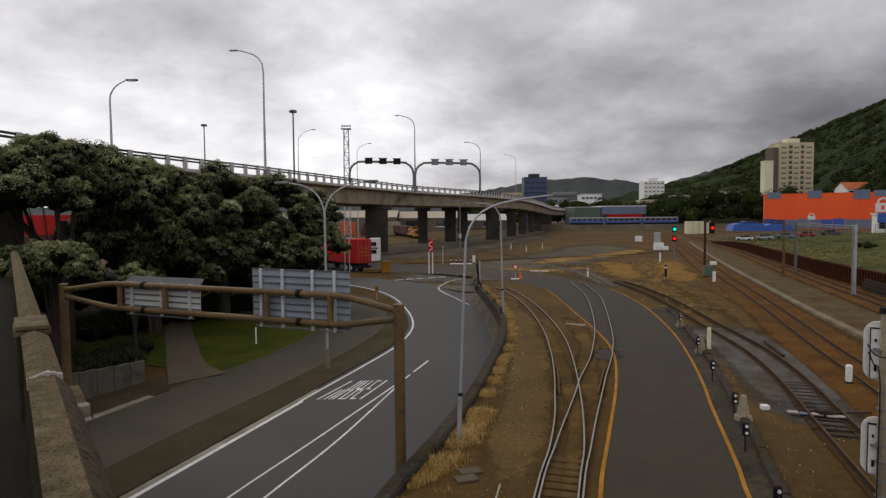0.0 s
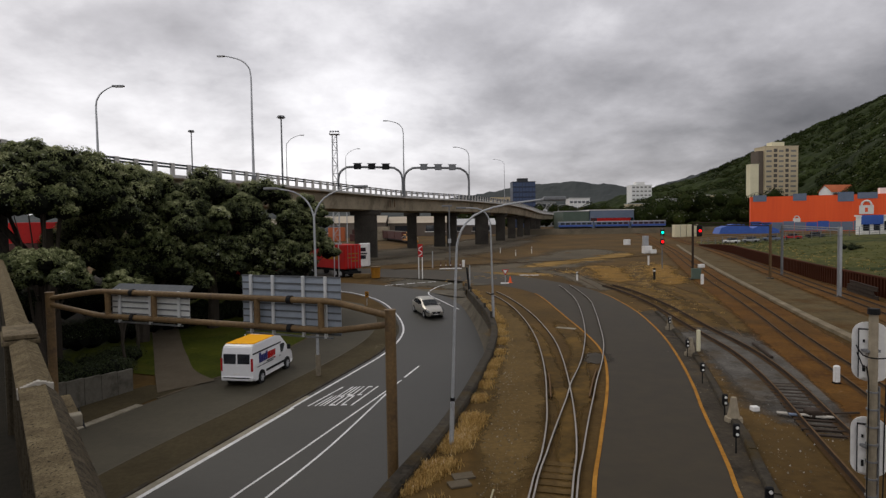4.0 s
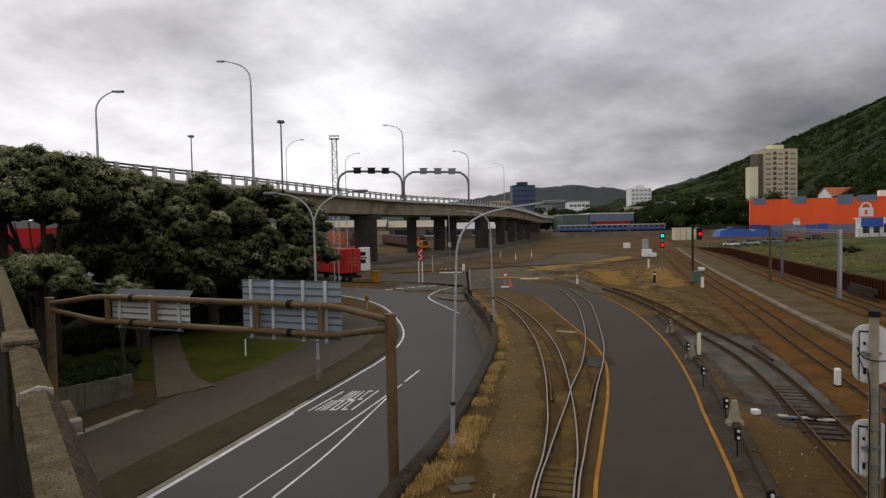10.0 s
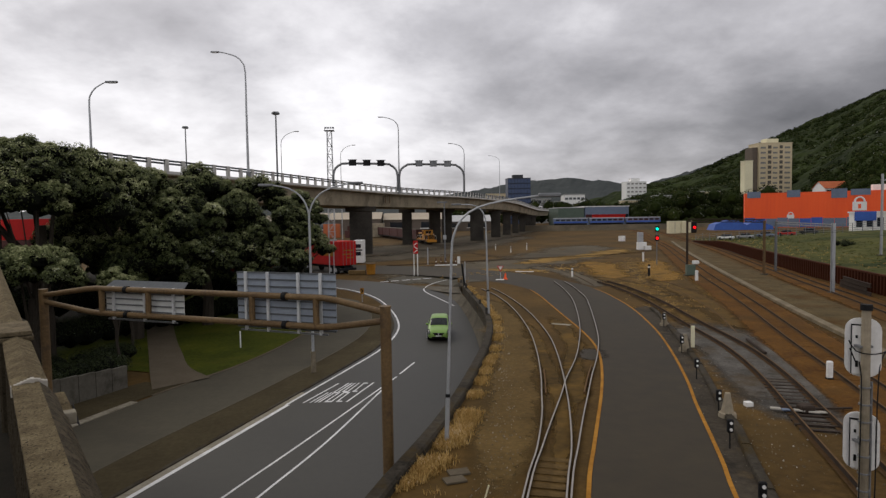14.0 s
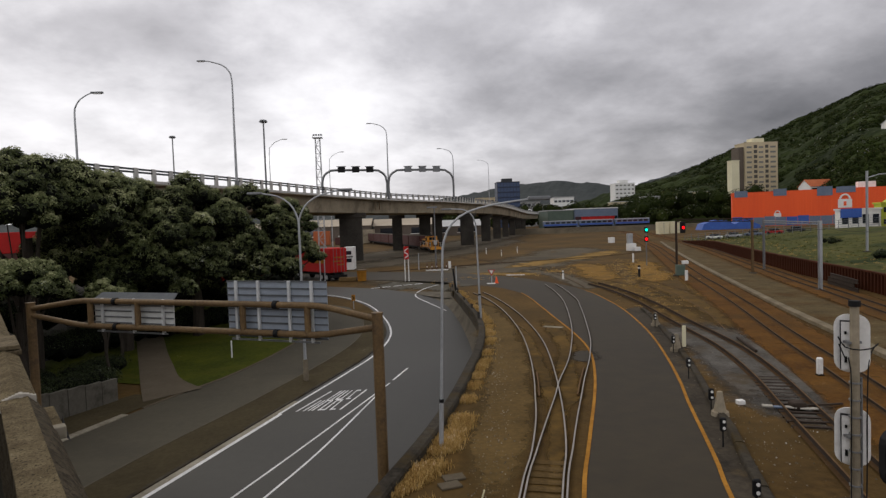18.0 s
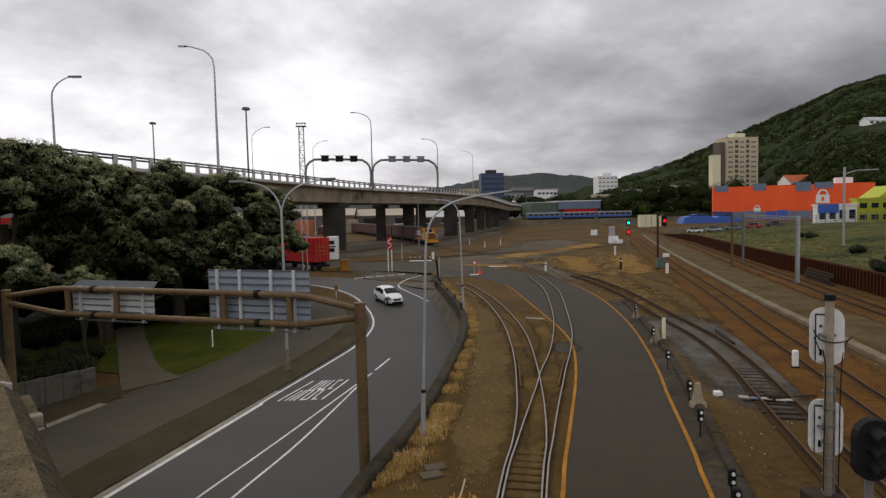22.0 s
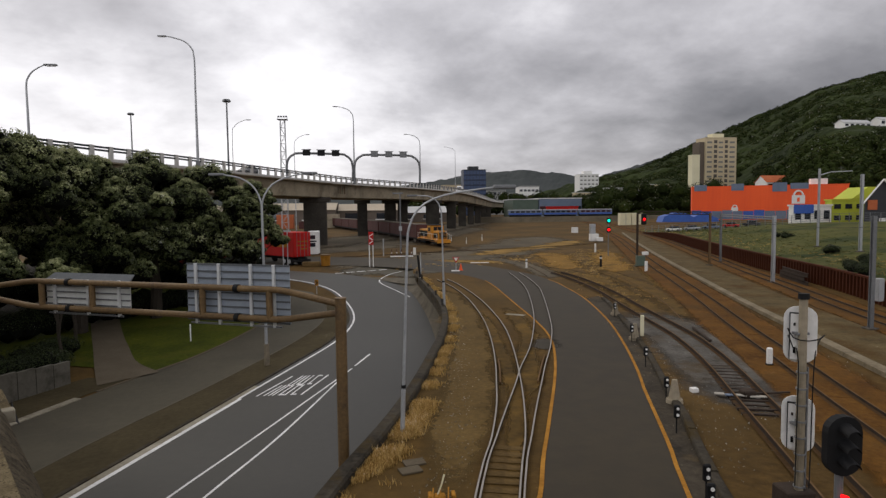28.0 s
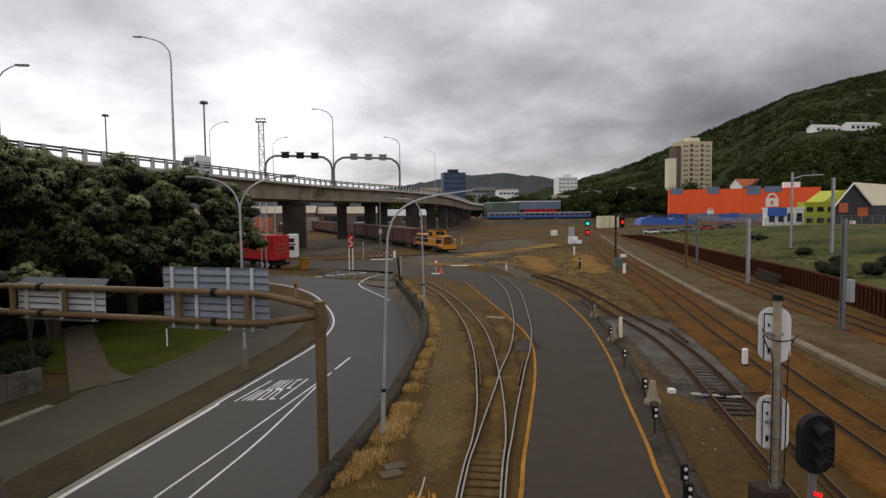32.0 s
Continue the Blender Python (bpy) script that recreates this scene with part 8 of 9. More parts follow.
def far_train():
    """A standing blue passenger train on a low bank at the far side of the yard."""
    bm = bmesh.new()
    sweep(bm, spline([(36, 300), (60, 292), (95, 288), (140, 284)], 4.0), [(7.0, -0.2), (3.0, 2.6), (-4.5, 2.6), (-9.0, -0.2)], flat)
    tagged(part("embankment", bm, "under_deck", None, kind="structure"), "low brown earth bank carrying the far line", "embankment")
    for i in range(3):
        x0 = 60 + i * 17.0
        g = thing("railway_carriage", "pale roofed blue railway carriage standing in the yard", "carriage", group="standing blue carriages")
        y, z = 291 - i * 1.0, 2.55
        part("body", one_box(x0, y, z + 0.8, x0 + 16.4, y + 2.7, z + 3.1, bevel=0.12), "blue_grey", g)
        part("roof", one_box(x0 + 0.05, y + 0.05, z + 3.1, x0 + 16.35, y + 2.65, z + 3.4, bevel=0.1), "roof_grey", g)
        part("waist_band", one_box(x0 + 0.05, y - 0.03, z + 1.0, x0 + 16.3, y, z + 1.7), "blue", g)
        for k in range(6):
            part("window", one_box(x0 + 0.9 + k * 2.55, y - 0.04, z + 1.9, x0 + 2.8 + k * 2.55, y, z + 2.8), "dark_window", g)
        part("underframe", one_box(x0 + 0.5, y + 0.4, z + 0.05, x0 + 15.9, y + 2.3, z + 0.8), "black_steel", g)


far_train()


def woods():
    """Dark trees massed between the buildings, as one stuff object each."""
    def mass(label, centres, radii, size, per):
        c, r = np.array(centres), np.array(radii)
        v, f, t = leaves(c, r, per, size, 0.3, 0.95)
        bv, bf = blob(c, r, 0.95)
        ob = raw("distant_trees", np.concatenate([v, bv]), f.tolist() + (bf + len(v)).tolist(), ["hill", "bush", "hill"], None, np.concatenate([t.astype(int), np.full(len(bf), 2)]))
        tagged(ob, label, "trees", kind="stuff")
    cs, rs = [], []
    for i in range(150):
        u = rng.uniform(0, 1)
        x, y = 112 + 80 * u + rng.normal() * 4, 330 + rng.uniform(-20, 60) - 40 * u
        h = rng.uniform(5, 15) * (0.6 + 0.6 * math.sin(u * 3.1))
        cs.append((x, y, h))
        rs.append(rng.uniform(2.5, 5.0))
    mass("dark green trees massed below the hill", cs, rs, 0.7, 130)
    cs, rs = [], []
    for i in range(120):
        u = rng.uniform(0, 1)
        x, y = 20 + 150 * u, 440 + rng.uniform(-20, 60)
        cs.append((x, y, rng.uniform(3, 15)))
        rs.append(rng.uniform(3, 5.5))
    mass("dark trees between distant buildings", cs, rs, 0.9, 90)
    cs, rs = [], []
    for i in range(3600):
        # bush clothing the lower hillside
        v = rng.uniform(0.33, 1.0) if i % 9 else rng.uniform(0.965, 1.0)
        u = rng.uniform(300, 900)
        tab = np.interp(u, [180, 240, 285, 383, 465, 521, 600, 670, 760, 834, 1000], [10, 30, 41, 62, 97, 121, 152, 181, 205, 221, 250])
        if u < 560 and v < 0.55:
            continue
        if 680 < u < 860 and 0.46 < v < 0.51:
            continue
        z = tab * max(0.0, (v - 0.28) / 0.72) ** (1.45 - 0.55 * smooth((u - 520) / 170))
        cs.append((u * v, 900 * v, z - 0.5))
        rs.append(rng.uniform(2.2, 5))
    mass("tree crowns of the bush on the hillside", cs, rs, 1.0, 42)


woods()

# ---- vehicles ----
M["silver_car"] = paint("champagne metallic paint", [(0.33, 0.315, 0.275), (0.38, 0.36, 0.315)], 0.5, 4, 0.28, metal=0.45)
# base colour lifted to paint in a little sky reflection
M["screen_glass"] = paint("windscreen glass with painted sky sheen", [(0.02, 0.026, 0.026), (0.035, 0.044, 0.044)], 1.5, 6, 0.05, spec=0.7)
M["green_car"] = paint("bright green car paint", [(0.16, 0.29, 0.05), (0.2, 0.34, 0.07)], 0.5, 4, 0.32)
M["white_car"] = paint("white car paint", [(0.74, 0.74, 0.74), (0.8, 0.8, 0.8)], 0.5, 4, 0.32)
M["grey_car"] = paint("dark grey car paint", [(0.09, 0.095, 0.1), (0.12, 0.125, 0.13)], 0.5, 4, 0.35)
M["lamp_glass"] = paint("clear lamp glass", [(0.16, 0.165, 0.17), (0.45, 0.46, 0.47)], 6, 14, 0.1, spec=0.8)
M["tail_glass"] = paint("red lamp glass", [(0.32, 0.012, 0.012), (0.42, 0.02, 0.02)], 3, 9, 0.2)
M["alloy"] = paint("alloy wheel", [(0.42, 0.42, 0.43), (0.55, 0.55, 0.56)], 4, 15, 0.35, metal=0.6)
M["van_blue"] = paint("dark blue vinyl", [(0.015, 0.02, 0.13), (0.022, 0.03, 0.17)], 2, 8, 0.45)
M["van_yellow"] = paint("golden yellow vinyl", [(0.78, 0.36, 0.001), (0.86, 0.41, 0.002)], 1, 6, 0.7, spec=0.1)


def wheel(parent, x, y, r, w):
    bm = bmesh.new()
    s = 1 if y > 0 else -1
    rod(bm, (x, y - s * w, r), (x, y, r), r, n=22)
    t = part("wheel", bm, "tyre", parent, smooth=False)
    bm = bmesh.new()
    rod(bm, (x, y, r), (x, y + s * 0.012, r), r * 0.66, n=18)
    part("rim", bm, "galv_dark", t)
    for k in range(5):
        a = 2 * math.pi * k / 5
        bm = bmesh.new()
        rod(bm, (x, y + s * 0.016, r), (x + r * 0.6 * math.cos(a), y + s * 0.016, r + r * 0.6 * math.sin(a)), 0.035, n=5)
        part("spoke", bm, "alloy", t)


def quad_plate(pts, out, t=0.012):
    """A thin pane through four points, thickened along out."""
    bm = bmesh.new()
    o = Vector(out).normalized() * t
    a = [bm.verts.new(Vector(p) + o) for p in pts]
    b = [bm.verts.new(Vector(p) - o) for p in pts]
    bm.faces.new(a)
    bm.faces.new(b[::-1])
    for i in range(4):
        j = (i + 1) % 4
        bm.faces.new((a[i], b[i], b[j], a[j]))
    bmesh.ops.recalc_face_normals(bm, faces=bm.faces)
    return bm


def hatchback(name, label, colour, L, W, H, wheel_r=0.31, trim=None):
    """A rounded five-door body: one lofted shell, with panes, lamps and trim laid into it."""
    g = thing(name, label, "car")
    f, r, w = L / 2, -L / 2, W / 2
    kx, kz = L / 4.42, H / 1.465
    # from the nose: distance back, half width, sill, waist, half width at the top, top
    st = [(0.0, 0.60, 0.34, 0.55, 0.44, 0.60), (0.05, 0.76, 0.25, 0.63, 0.56, 0.68), (0.18, 0.86, 0.22, 0.69, 0.63, 0.755), (0.45, 0.93, 0.20, 0.75, 0.67, 0.825), (0.85, 0.97, 0.20, 0.80, 0.70, 0.885), (1.22, 0.985, 0.20, 0.86, 0.74, 0.945),
          (1.62, 1.0, 0.20, 0.895, 0.735, 1.175), (2.02, 1.0, 0.20, 0.91, 0.71, 1.37), (2.45, 1.0, 0.20, 0.92, 0.70, 1.45), (2.95, 1.0, 0.20, 0.935, 0.69, 1.465), (3.45, 0.995, 0.20, 0.955, 0.67, 1.435), (3.88, 0.975, 0.21, 0.975, 0.64, 1.345), (4.16, 0.94, 0.23, 0.985, 0.66, 1.12), (4.32, 0.88, 0.26, 0.95, 0.70, 0.97), (4.40, 0.80, 0.32, 0.82, 0.66, 0.86), (4.42, 0.70, 0.38, 0.62, 0.55, 0.66)]
    rows = []
    for d, a, z0, zb, b, zt in st:
        z0, zb, zt = z0 * kz, zb * kz, zt * kz
        a, b = a * w, b * w
        rows.append([(f - d * kx, y, z) for y, z in ((0.0, zt + 0.022), (b * 0.55, zt + 0.014), (b * 0.9, zt - 0.008), (b, zt - 0.035 * min(1, (zt - zb) / 0.2)), (a * 0.955, zb + 0.012), (a * 0.99, zb - 0.035), (a, z0 + (zb - z0) * 0.55), (a * 0.985, z0 + (zb - z0) * 0.2), (a * 0.93, z0), (0.0, z0))])
    bm = bmesh.new()
    rings = [[bm.verts.new(q) for q in row] + [bm.verts.new((q[0], -q[1], q[2])) for q in row[-2:0:-1]] for row in rows]
    n = len(rings[0])
    for a, b in zip(rings, rings[1:]):
        for j in range(n):
            bm.faces.new((a[j], b[j], b[(j + 1) % n], a[(j + 1) % n]))
    bm.faces.new(rings[0])
    bm.faces.new(rings[-1][::-1])
    bmesh.ops.recalc_face_normals(bm, faces=bm.faces)
    part("body", bm, colour, g, smooth=True)

    def on(i, j, side=1):
        """A point on the shell at fractional station i and fractional ring place j."""
        i0, j0 = min(int(i), len(rows) - 2), min(int(j), len(rows[0]) - 2)
        u, v = i - i0, j - j0
        p = Vector(rows[i0][j0]).lerp(Vector(rows[i0 + 1][j0]), u)
        q = Vector(rows[i0][j0 + 1]).lerp(Vector(rows[i0 + 1][j0 + 1]), u)
        c = p.lerp(q, v)
        return Vector((c.x, c.y * side, c.z))

    def pane(name_, i0, i1, j0, j1, mat_, side=0, lift=0.008, di=0.0):
        """A curved pane over part of the shell; side 0 spans the car's middle, di slants its ends."""
        bm = bmesh.new()
        nu, nv = 5, 6
        grid = []
        for a in range(nu + 1):
            line = []
            for b in range(nv + 1):
                if side:
                    v = b / nv
                    p = on(i0 + (i1 - i0) * a / nu + di * v, j0 + (j1 - j0) * v, side)
                    nrm = Vector((0, side, 0.35))
                else:
                    t = -1 + 2 * b / nv
                    p = on(i0 + (i1 - i0) * a / nu + di * abs(t), j1 * abs(t), 1 if t >= 0 else -1)
                    nrm = Vector((1 if i1 < 7.5 else -1, 0, 0.8))
                line.append(bm.verts.new(p + nrm.normalized() * lift))
            grid.append(line)
        for a in range(nu):
            for b in range(nv):
                bm.faces.new((grid[a][b], grid[a + 1][b], grid[a + 1][b + 1], grid[a][b + 1]))
        bmesh.ops.solidify(bm, geom=bm.faces[:], thickness=0.006)
        bmesh.ops.recalc_face_normals(bm, faces=bm.faces)
        return part(name_, bm, mat_, g, smooth=False)
    trim = trim or colour
    pane("windscreen", 5.1, 6.95, 0, 3.02, "screen_glass", lift=0.012)
    pane("rear_window", 11.15, 12.75, 0, 2.6, "dark_window", lift=0.012)
    for s in (-1, 1):
        pane("side_window", 6.25, 8.25, 3.98, 3.25, "dark_window", s, 0.012, 0.35)
        pane("side_window", 8.45, 9.9, 3.98, 3.2, "dark_window", s, 0.012)
        pane("side_window", 10.05, 11.0, 3.95, 3.3, "dark_window", s, 0.012, -0.15)
        pane("lamp_bezel", 0.55, 3.3, 5.8, 3.5, "black_steel", s, 0.01, 0.3)
        pane("headlamp", 0.95, 2.7, 5.5, 3.8, "lamp_glass", s, 0.02, 0.3)
        pane("tail_lamp", 12.6, 13.9, 5.2, 3.9, "tail_glass", s, 0.014)
        pane("fog_lamp", 0.8, 1.5, 7.3, 6.8, "black_steel", s, 0.014)
        for i in (6.2, 8.35):
            pane("door_seam", i, i + 0.03, 7.6, 4.3, "black_steel", s, 0.004)
        pane("sill", 4.6, 11.6, 8.0, 7.6, "black_steel", s, 0.006)
        part("mirror", one_box(f - 1.78 * kx, min(s * w * 0.93, s * (w + 0.15)), 0.92 * kz, f - 1.6 * kx, max(s * w * 0.93, s * (w + 0.15)), 1.06 * kz, bevel=0.045), trim, g)
        for i in (7.7, 9.5):
            p = on(i, 4.9, s)
            part("door_handle", one_box(p.x - 0.09, min(p.y, p.y + s * 0.025), p.z - 0.015, p.x + 0.09, max(p.y, p.y + s * 0.025), p.z + 0.015), trim, g)
        for x in (f - 0.86 * kx, r + 0.86 * kx):
            bm = bmesh.new()
            rod(bm, (x, s * (w - 0.2), wheel_r), (x, s * (w * 0.985 + 0.004), wheel_r), wheel_r * 1.14, n=22)
            part("wheel_arch", bm, "black_steel", g)
            wheel(g, x, s * (w * 0.985 + 0.006), wheel_r, 0.2)
    part("grille", quad_plate([(f + 0.01, -w * 0.34, 0.45 * kz), (f + 0.01, w * 0.34, 0.45 * kz), (f - 0.015, w * 0.5, 0.64 * kz), (f - 0.015, -w * 0.5, 0.64 * kz)], (1, 0, 0.3), 0.02), "black_steel", g)
    bm = bmesh.new()
    rod(bm, (f + 0.0, 0, 0.56 * kz), (f + 0.035, 0, 0.565 * kz), 0.05, n=12)
    part("emblem", bm, "alloy", g)
    part("air_intake", quad_plate([(f - 0.01, -w * 0.62, 0.25 * kz), (f - 0.01, w * 0.62, 0.25 * kz), (f + 0.005, w * 0.56, 0.36 * kz), (f + 0.005, -w * 0.56, 0.36 * kz)], (1, 0, 0), 0.02), "black_steel", g)
    part("number_plate", one_box(f + 0.01, -0.2, 0.385 * kz, f + 0.025, 0.2, 0.47 * kz), "white_paint", g)
    part("rear_plate", one_box(r - 0.012, -0.2, 0.5 * kz, r + 0.01, 0.2, 0.6 * kz), "white_paint", g)
    for s in (-1, 1):
        bm = bmesh.new()
        rod(bm, (f - 1.2 * kx, s * 0.32, 0.985 * kz), (f - 1.42 * kx, s * 0.32 - 0.3, 1.09 * kz), 0.008, n=4)
        part("wiper", bm, "black_steel", g)
    part("underbody", one_box(r + 0.3, -w * 0.86, 0.16, f - 0.3, w * 0.86, 0.24), "black_steel", g)
    return g


silver = hatchback("car", "champagne silver five-door hatchback driving on the road", "silver_car", 4.42, 1.755, 1.465)
green = hatchback("car", "bright green small hatchback driving on the road", "green_car", 4.15, 1.7, 1.46)
white = hatchback("car", "white small hatchback driving on the road", "white_car", 3.75, 1.62, 1.45, trim="black_steel")
dark_1 = hatchback("car", "dark grey car on the viaduct", "grey_car", 4.6, 1.78, 1.45)
dark_2 = hatchback("car", "grey car on the viaduct", "grey_car", 4.5, 1.78, 1.5)
dark_3 = hatchback("car", "dark car on the viaduct", "grey_car", 4.5, 1.78, 1.6)


def plain_van(name, label, colour, L, W, H, livery=False):
    g = thing(name, label, "van")
    f, r, w = L / 2, -L / 2, W / 2
    prof = [(r, 0.45), (r, 1.2), (r + 0.06, H - 0.5), (r + 0.16, H - 0.12), (r + 0.4, H), (f - 2.1, H + 0.02), (f - 1.75, H - 0.05), (f - 1.45, H - 0.32), (f - 0.62, 1.25), (f - 0.12, 0.98), (f, 0.75), (f + 0.02, 0.42), (f - 0.2, 0.28), (r + 0.3, 0.28)]
    bm = bmesh.new()
    left, right = [], []
    for x, z in prof:
        k = 1.0 - 0.12 * max(0, (z - 1.2) / (H - 1.2)) - (0.1 if x > f - 0.2 else 0) - (0.03 if x < r + 0.1 else 0)
        left.append(bm.verts.new((x, w * k, z)))
        right.append(bm.verts.new((x, -w * k, z)))
    n = len(prof)
    for i in range(n):
        j = (i + 1) % n
        bm.faces.new((left[i], left[j], right[j], right[i]))
    bm.faces.new(left[::-1])
    bm.faces.new(right)
    bmesh.ops.recalc_face_normals(bm, faces=bm.faces)
    bmesh.ops.bevel(bm, geom=[e for e in bm.edges], offset=0.05, segments=2, affect="EDGES")
    part("body", bm, colour, g, smooth=False)
    part("windscreen", quad_plate([(f - 0.68, -w * 0.84, 1.3), (f - 0.68, w * 0.84, 1.3), (f - 1.36, w * 0.78, H - 0.42), (f - 1.36, -w * 0.78, H - 0.42)], (1, 0, 0.9), 0.02), "dark_window", g)
    k = lambda z: w * (1.0 - 0.12 * max(0, (z - 1.2) / (H - 1.2))) + 0.006
    zt = min(H - 0.62, 1.82)
    for s in (-1, 1):
        part("door_window", quad_plate([(f - 0.95, s * k(1.28), 1.28), (f - 1.95, s * k(1.22), 1.22), (f - 1.95, s * k(zt), zt), (f - 1.42, s * k(zt), zt)], (0, s, 0.1), 0.012), "dark_window", g)
        part("roof_strip", quad_plate([(f - 1.55, s * k(zt + 0.1), zt + 0.06), (r + 0.1, s * k(zt + 0.1), zt + 0.06), (r + 0.1, s * k(zt + 0.18), zt + 0.14), (f - 1.65, s * k(zt + 0.18), zt + 0.14)], (0, s, 0), 0.008), "black_steel", g)
        part("rub_strip", quad_plate([(f - 1.3, s * (w + 0.004), 0.55), (r + 1.6, s * (w + 0.004), 0.55), (r + 1.6, s * (w + 0.004), 0.68), (f - 1.3, s * (w + 0.004), 0.68)], (0, s, 0), 0.01), "black_steel", g)
        part("door_rail", quad_plate([(-0.2, s * (w + 0.004), 1.02), (r + 0.5, s * (w + 0.004), 1.02), (r + 0.5, s * (w + 0.004), 1.05), (-0.2, s * (w + 0.004), 1.05)], (0, s, 0), 0.008), "black_steel", g)
        part("mirror", one_box(f - 1.05, min(s * w, s * (w + 0.2)), 1.25, f - 0.9, max(s * w, s * (w + 0.2)), 1.55, bevel=0.03), "black_steel", g)
        part("headlamp", quad_plate([(f - 0.08, s * w * 0.6, 0.78), (f - 0.3, s * w * 0.93, 0.85), (f - 0.4, s * w * 0.93, 1.05), (f - 0.14, s * w * 0.62, 0.95)], (1, s * 0.6, 0.4), 0.03), "lamp_glass", g)
        part("tail_lamp", one_box(r - 0.02, min(s * w * 0.86, s * w * 0.97), 0.9, r + 0.06, max(s * w * 0.86, s * w * 0.97), 1.6), "tail_glass", g)
        part("rear_window", one_box(r - 0.005, min(s * 0.06, s * w * 0.78), 1.3, r + 0.06, max(s * 0.06, s * w * 0.78), 1.85), "dark_window", g)
        for x in (f - 1.0, r + 1.05):
            bm = bmesh.new()
            rod(bm, (x, s * (w - 0.2), 0.36), (x, s * (w + 0.004), 0.36), 0.42, n=20)
            part("wheel_arch", bm, "black_steel", g)
            wheel(g, x, s * (w + 0.006), 0.34, 0.2)
        part("door_handle", one_box(f - 2.15, min(s * w, s * (w + 0.02)), 1.05, f - 1.95, max(s * w, s * (w + 0.02)), 1.09), "black_steel", g)
    part("rear_bumper", one_box(r - 0.06, -w * 0.95, 0.35, r + 0.1, w * 0.95, 0.62, bevel=0.05), colour, g)
    part("bumper_step", one_box(r - 0.08, -w * 0.8, 0.5, r + 0.0, w * 0.8, 0.56, bevel=0.01), "black_steel", g)
    part("number_plate", one_box(r - 0.03, -0.2, 0.68, r - 0.02, 0.2, 0.79), "white_paint", g)
    part("grille", one_box(f - 0.06, -w * 0.5, 0.55, f + 0.03, w * 0.5, 0.85, bevel=0.03), "black_steel", g)
    if livery:
        part("roof_panel", one_box(r + 0.42, -w * 0.84, H + 0.0, f - 2.3, w * 0.84, H + 0.03), "van_yellow", g, "golden yellow roof panel")
        # company lettering as plain slanted shapes in its colours
        for s in (-1, 1):
            x = r + 0.75 if s < 0 else r + 2.95
            for i, (wd, h, col) in enumerate(((0.22, 0.55, "van_blue"), (0.26, 0.4, "van_blue"), (0.24, 0.4, "van_blue"), (0.2, 0.5, "van_blue"), (0.38, 0.4, "red"), (0.28, 0.4, "red"), (0.28, 0.52, "red"))):
                e = x + (wd + 0.035) * -s
                z0 = 1.22 - (0.12 if i == 6 else 0)
                a, b = min(x, e + 0.035 * s), max(x, e + 0.035 * s)
                part("emblem_stroke", quad_plate([(x, s * (k(1.4) + 0.012), z0), (e + 0.04 * s, s * (k(1.4) + 0.012), z0), (e + 0.04 * s - 0.07 * s, s * (k(1.6) + 0.012), z0 + h), (x - 0.07 * s, s * (k(1.6) + 0.012), z0 + h)], (0, s, 0.1), 0.006), col, g)
                x = e
            part("small_lettering", quad_plate([(r + 1.7, s * (w + 0.004), 1.1), (r + 2.7, s * (w + 0.004), 1.1), (r + 2.7, s * (w + 0.004), 1.17), (r + 1.7, s * (w + 0.004), 1.17)], (0, s, 0), 0.006), "grey_car", g)
    return g


van = plain_van("van", "white courier van with a golden yellow roof and lettering", "white_car", 5.5, 1.98, 2.35, True)
van_2 = plain_van("van", "pale grey high-roofed van on the viaduct", "white_car", 5.6, 2.0, 2.9)


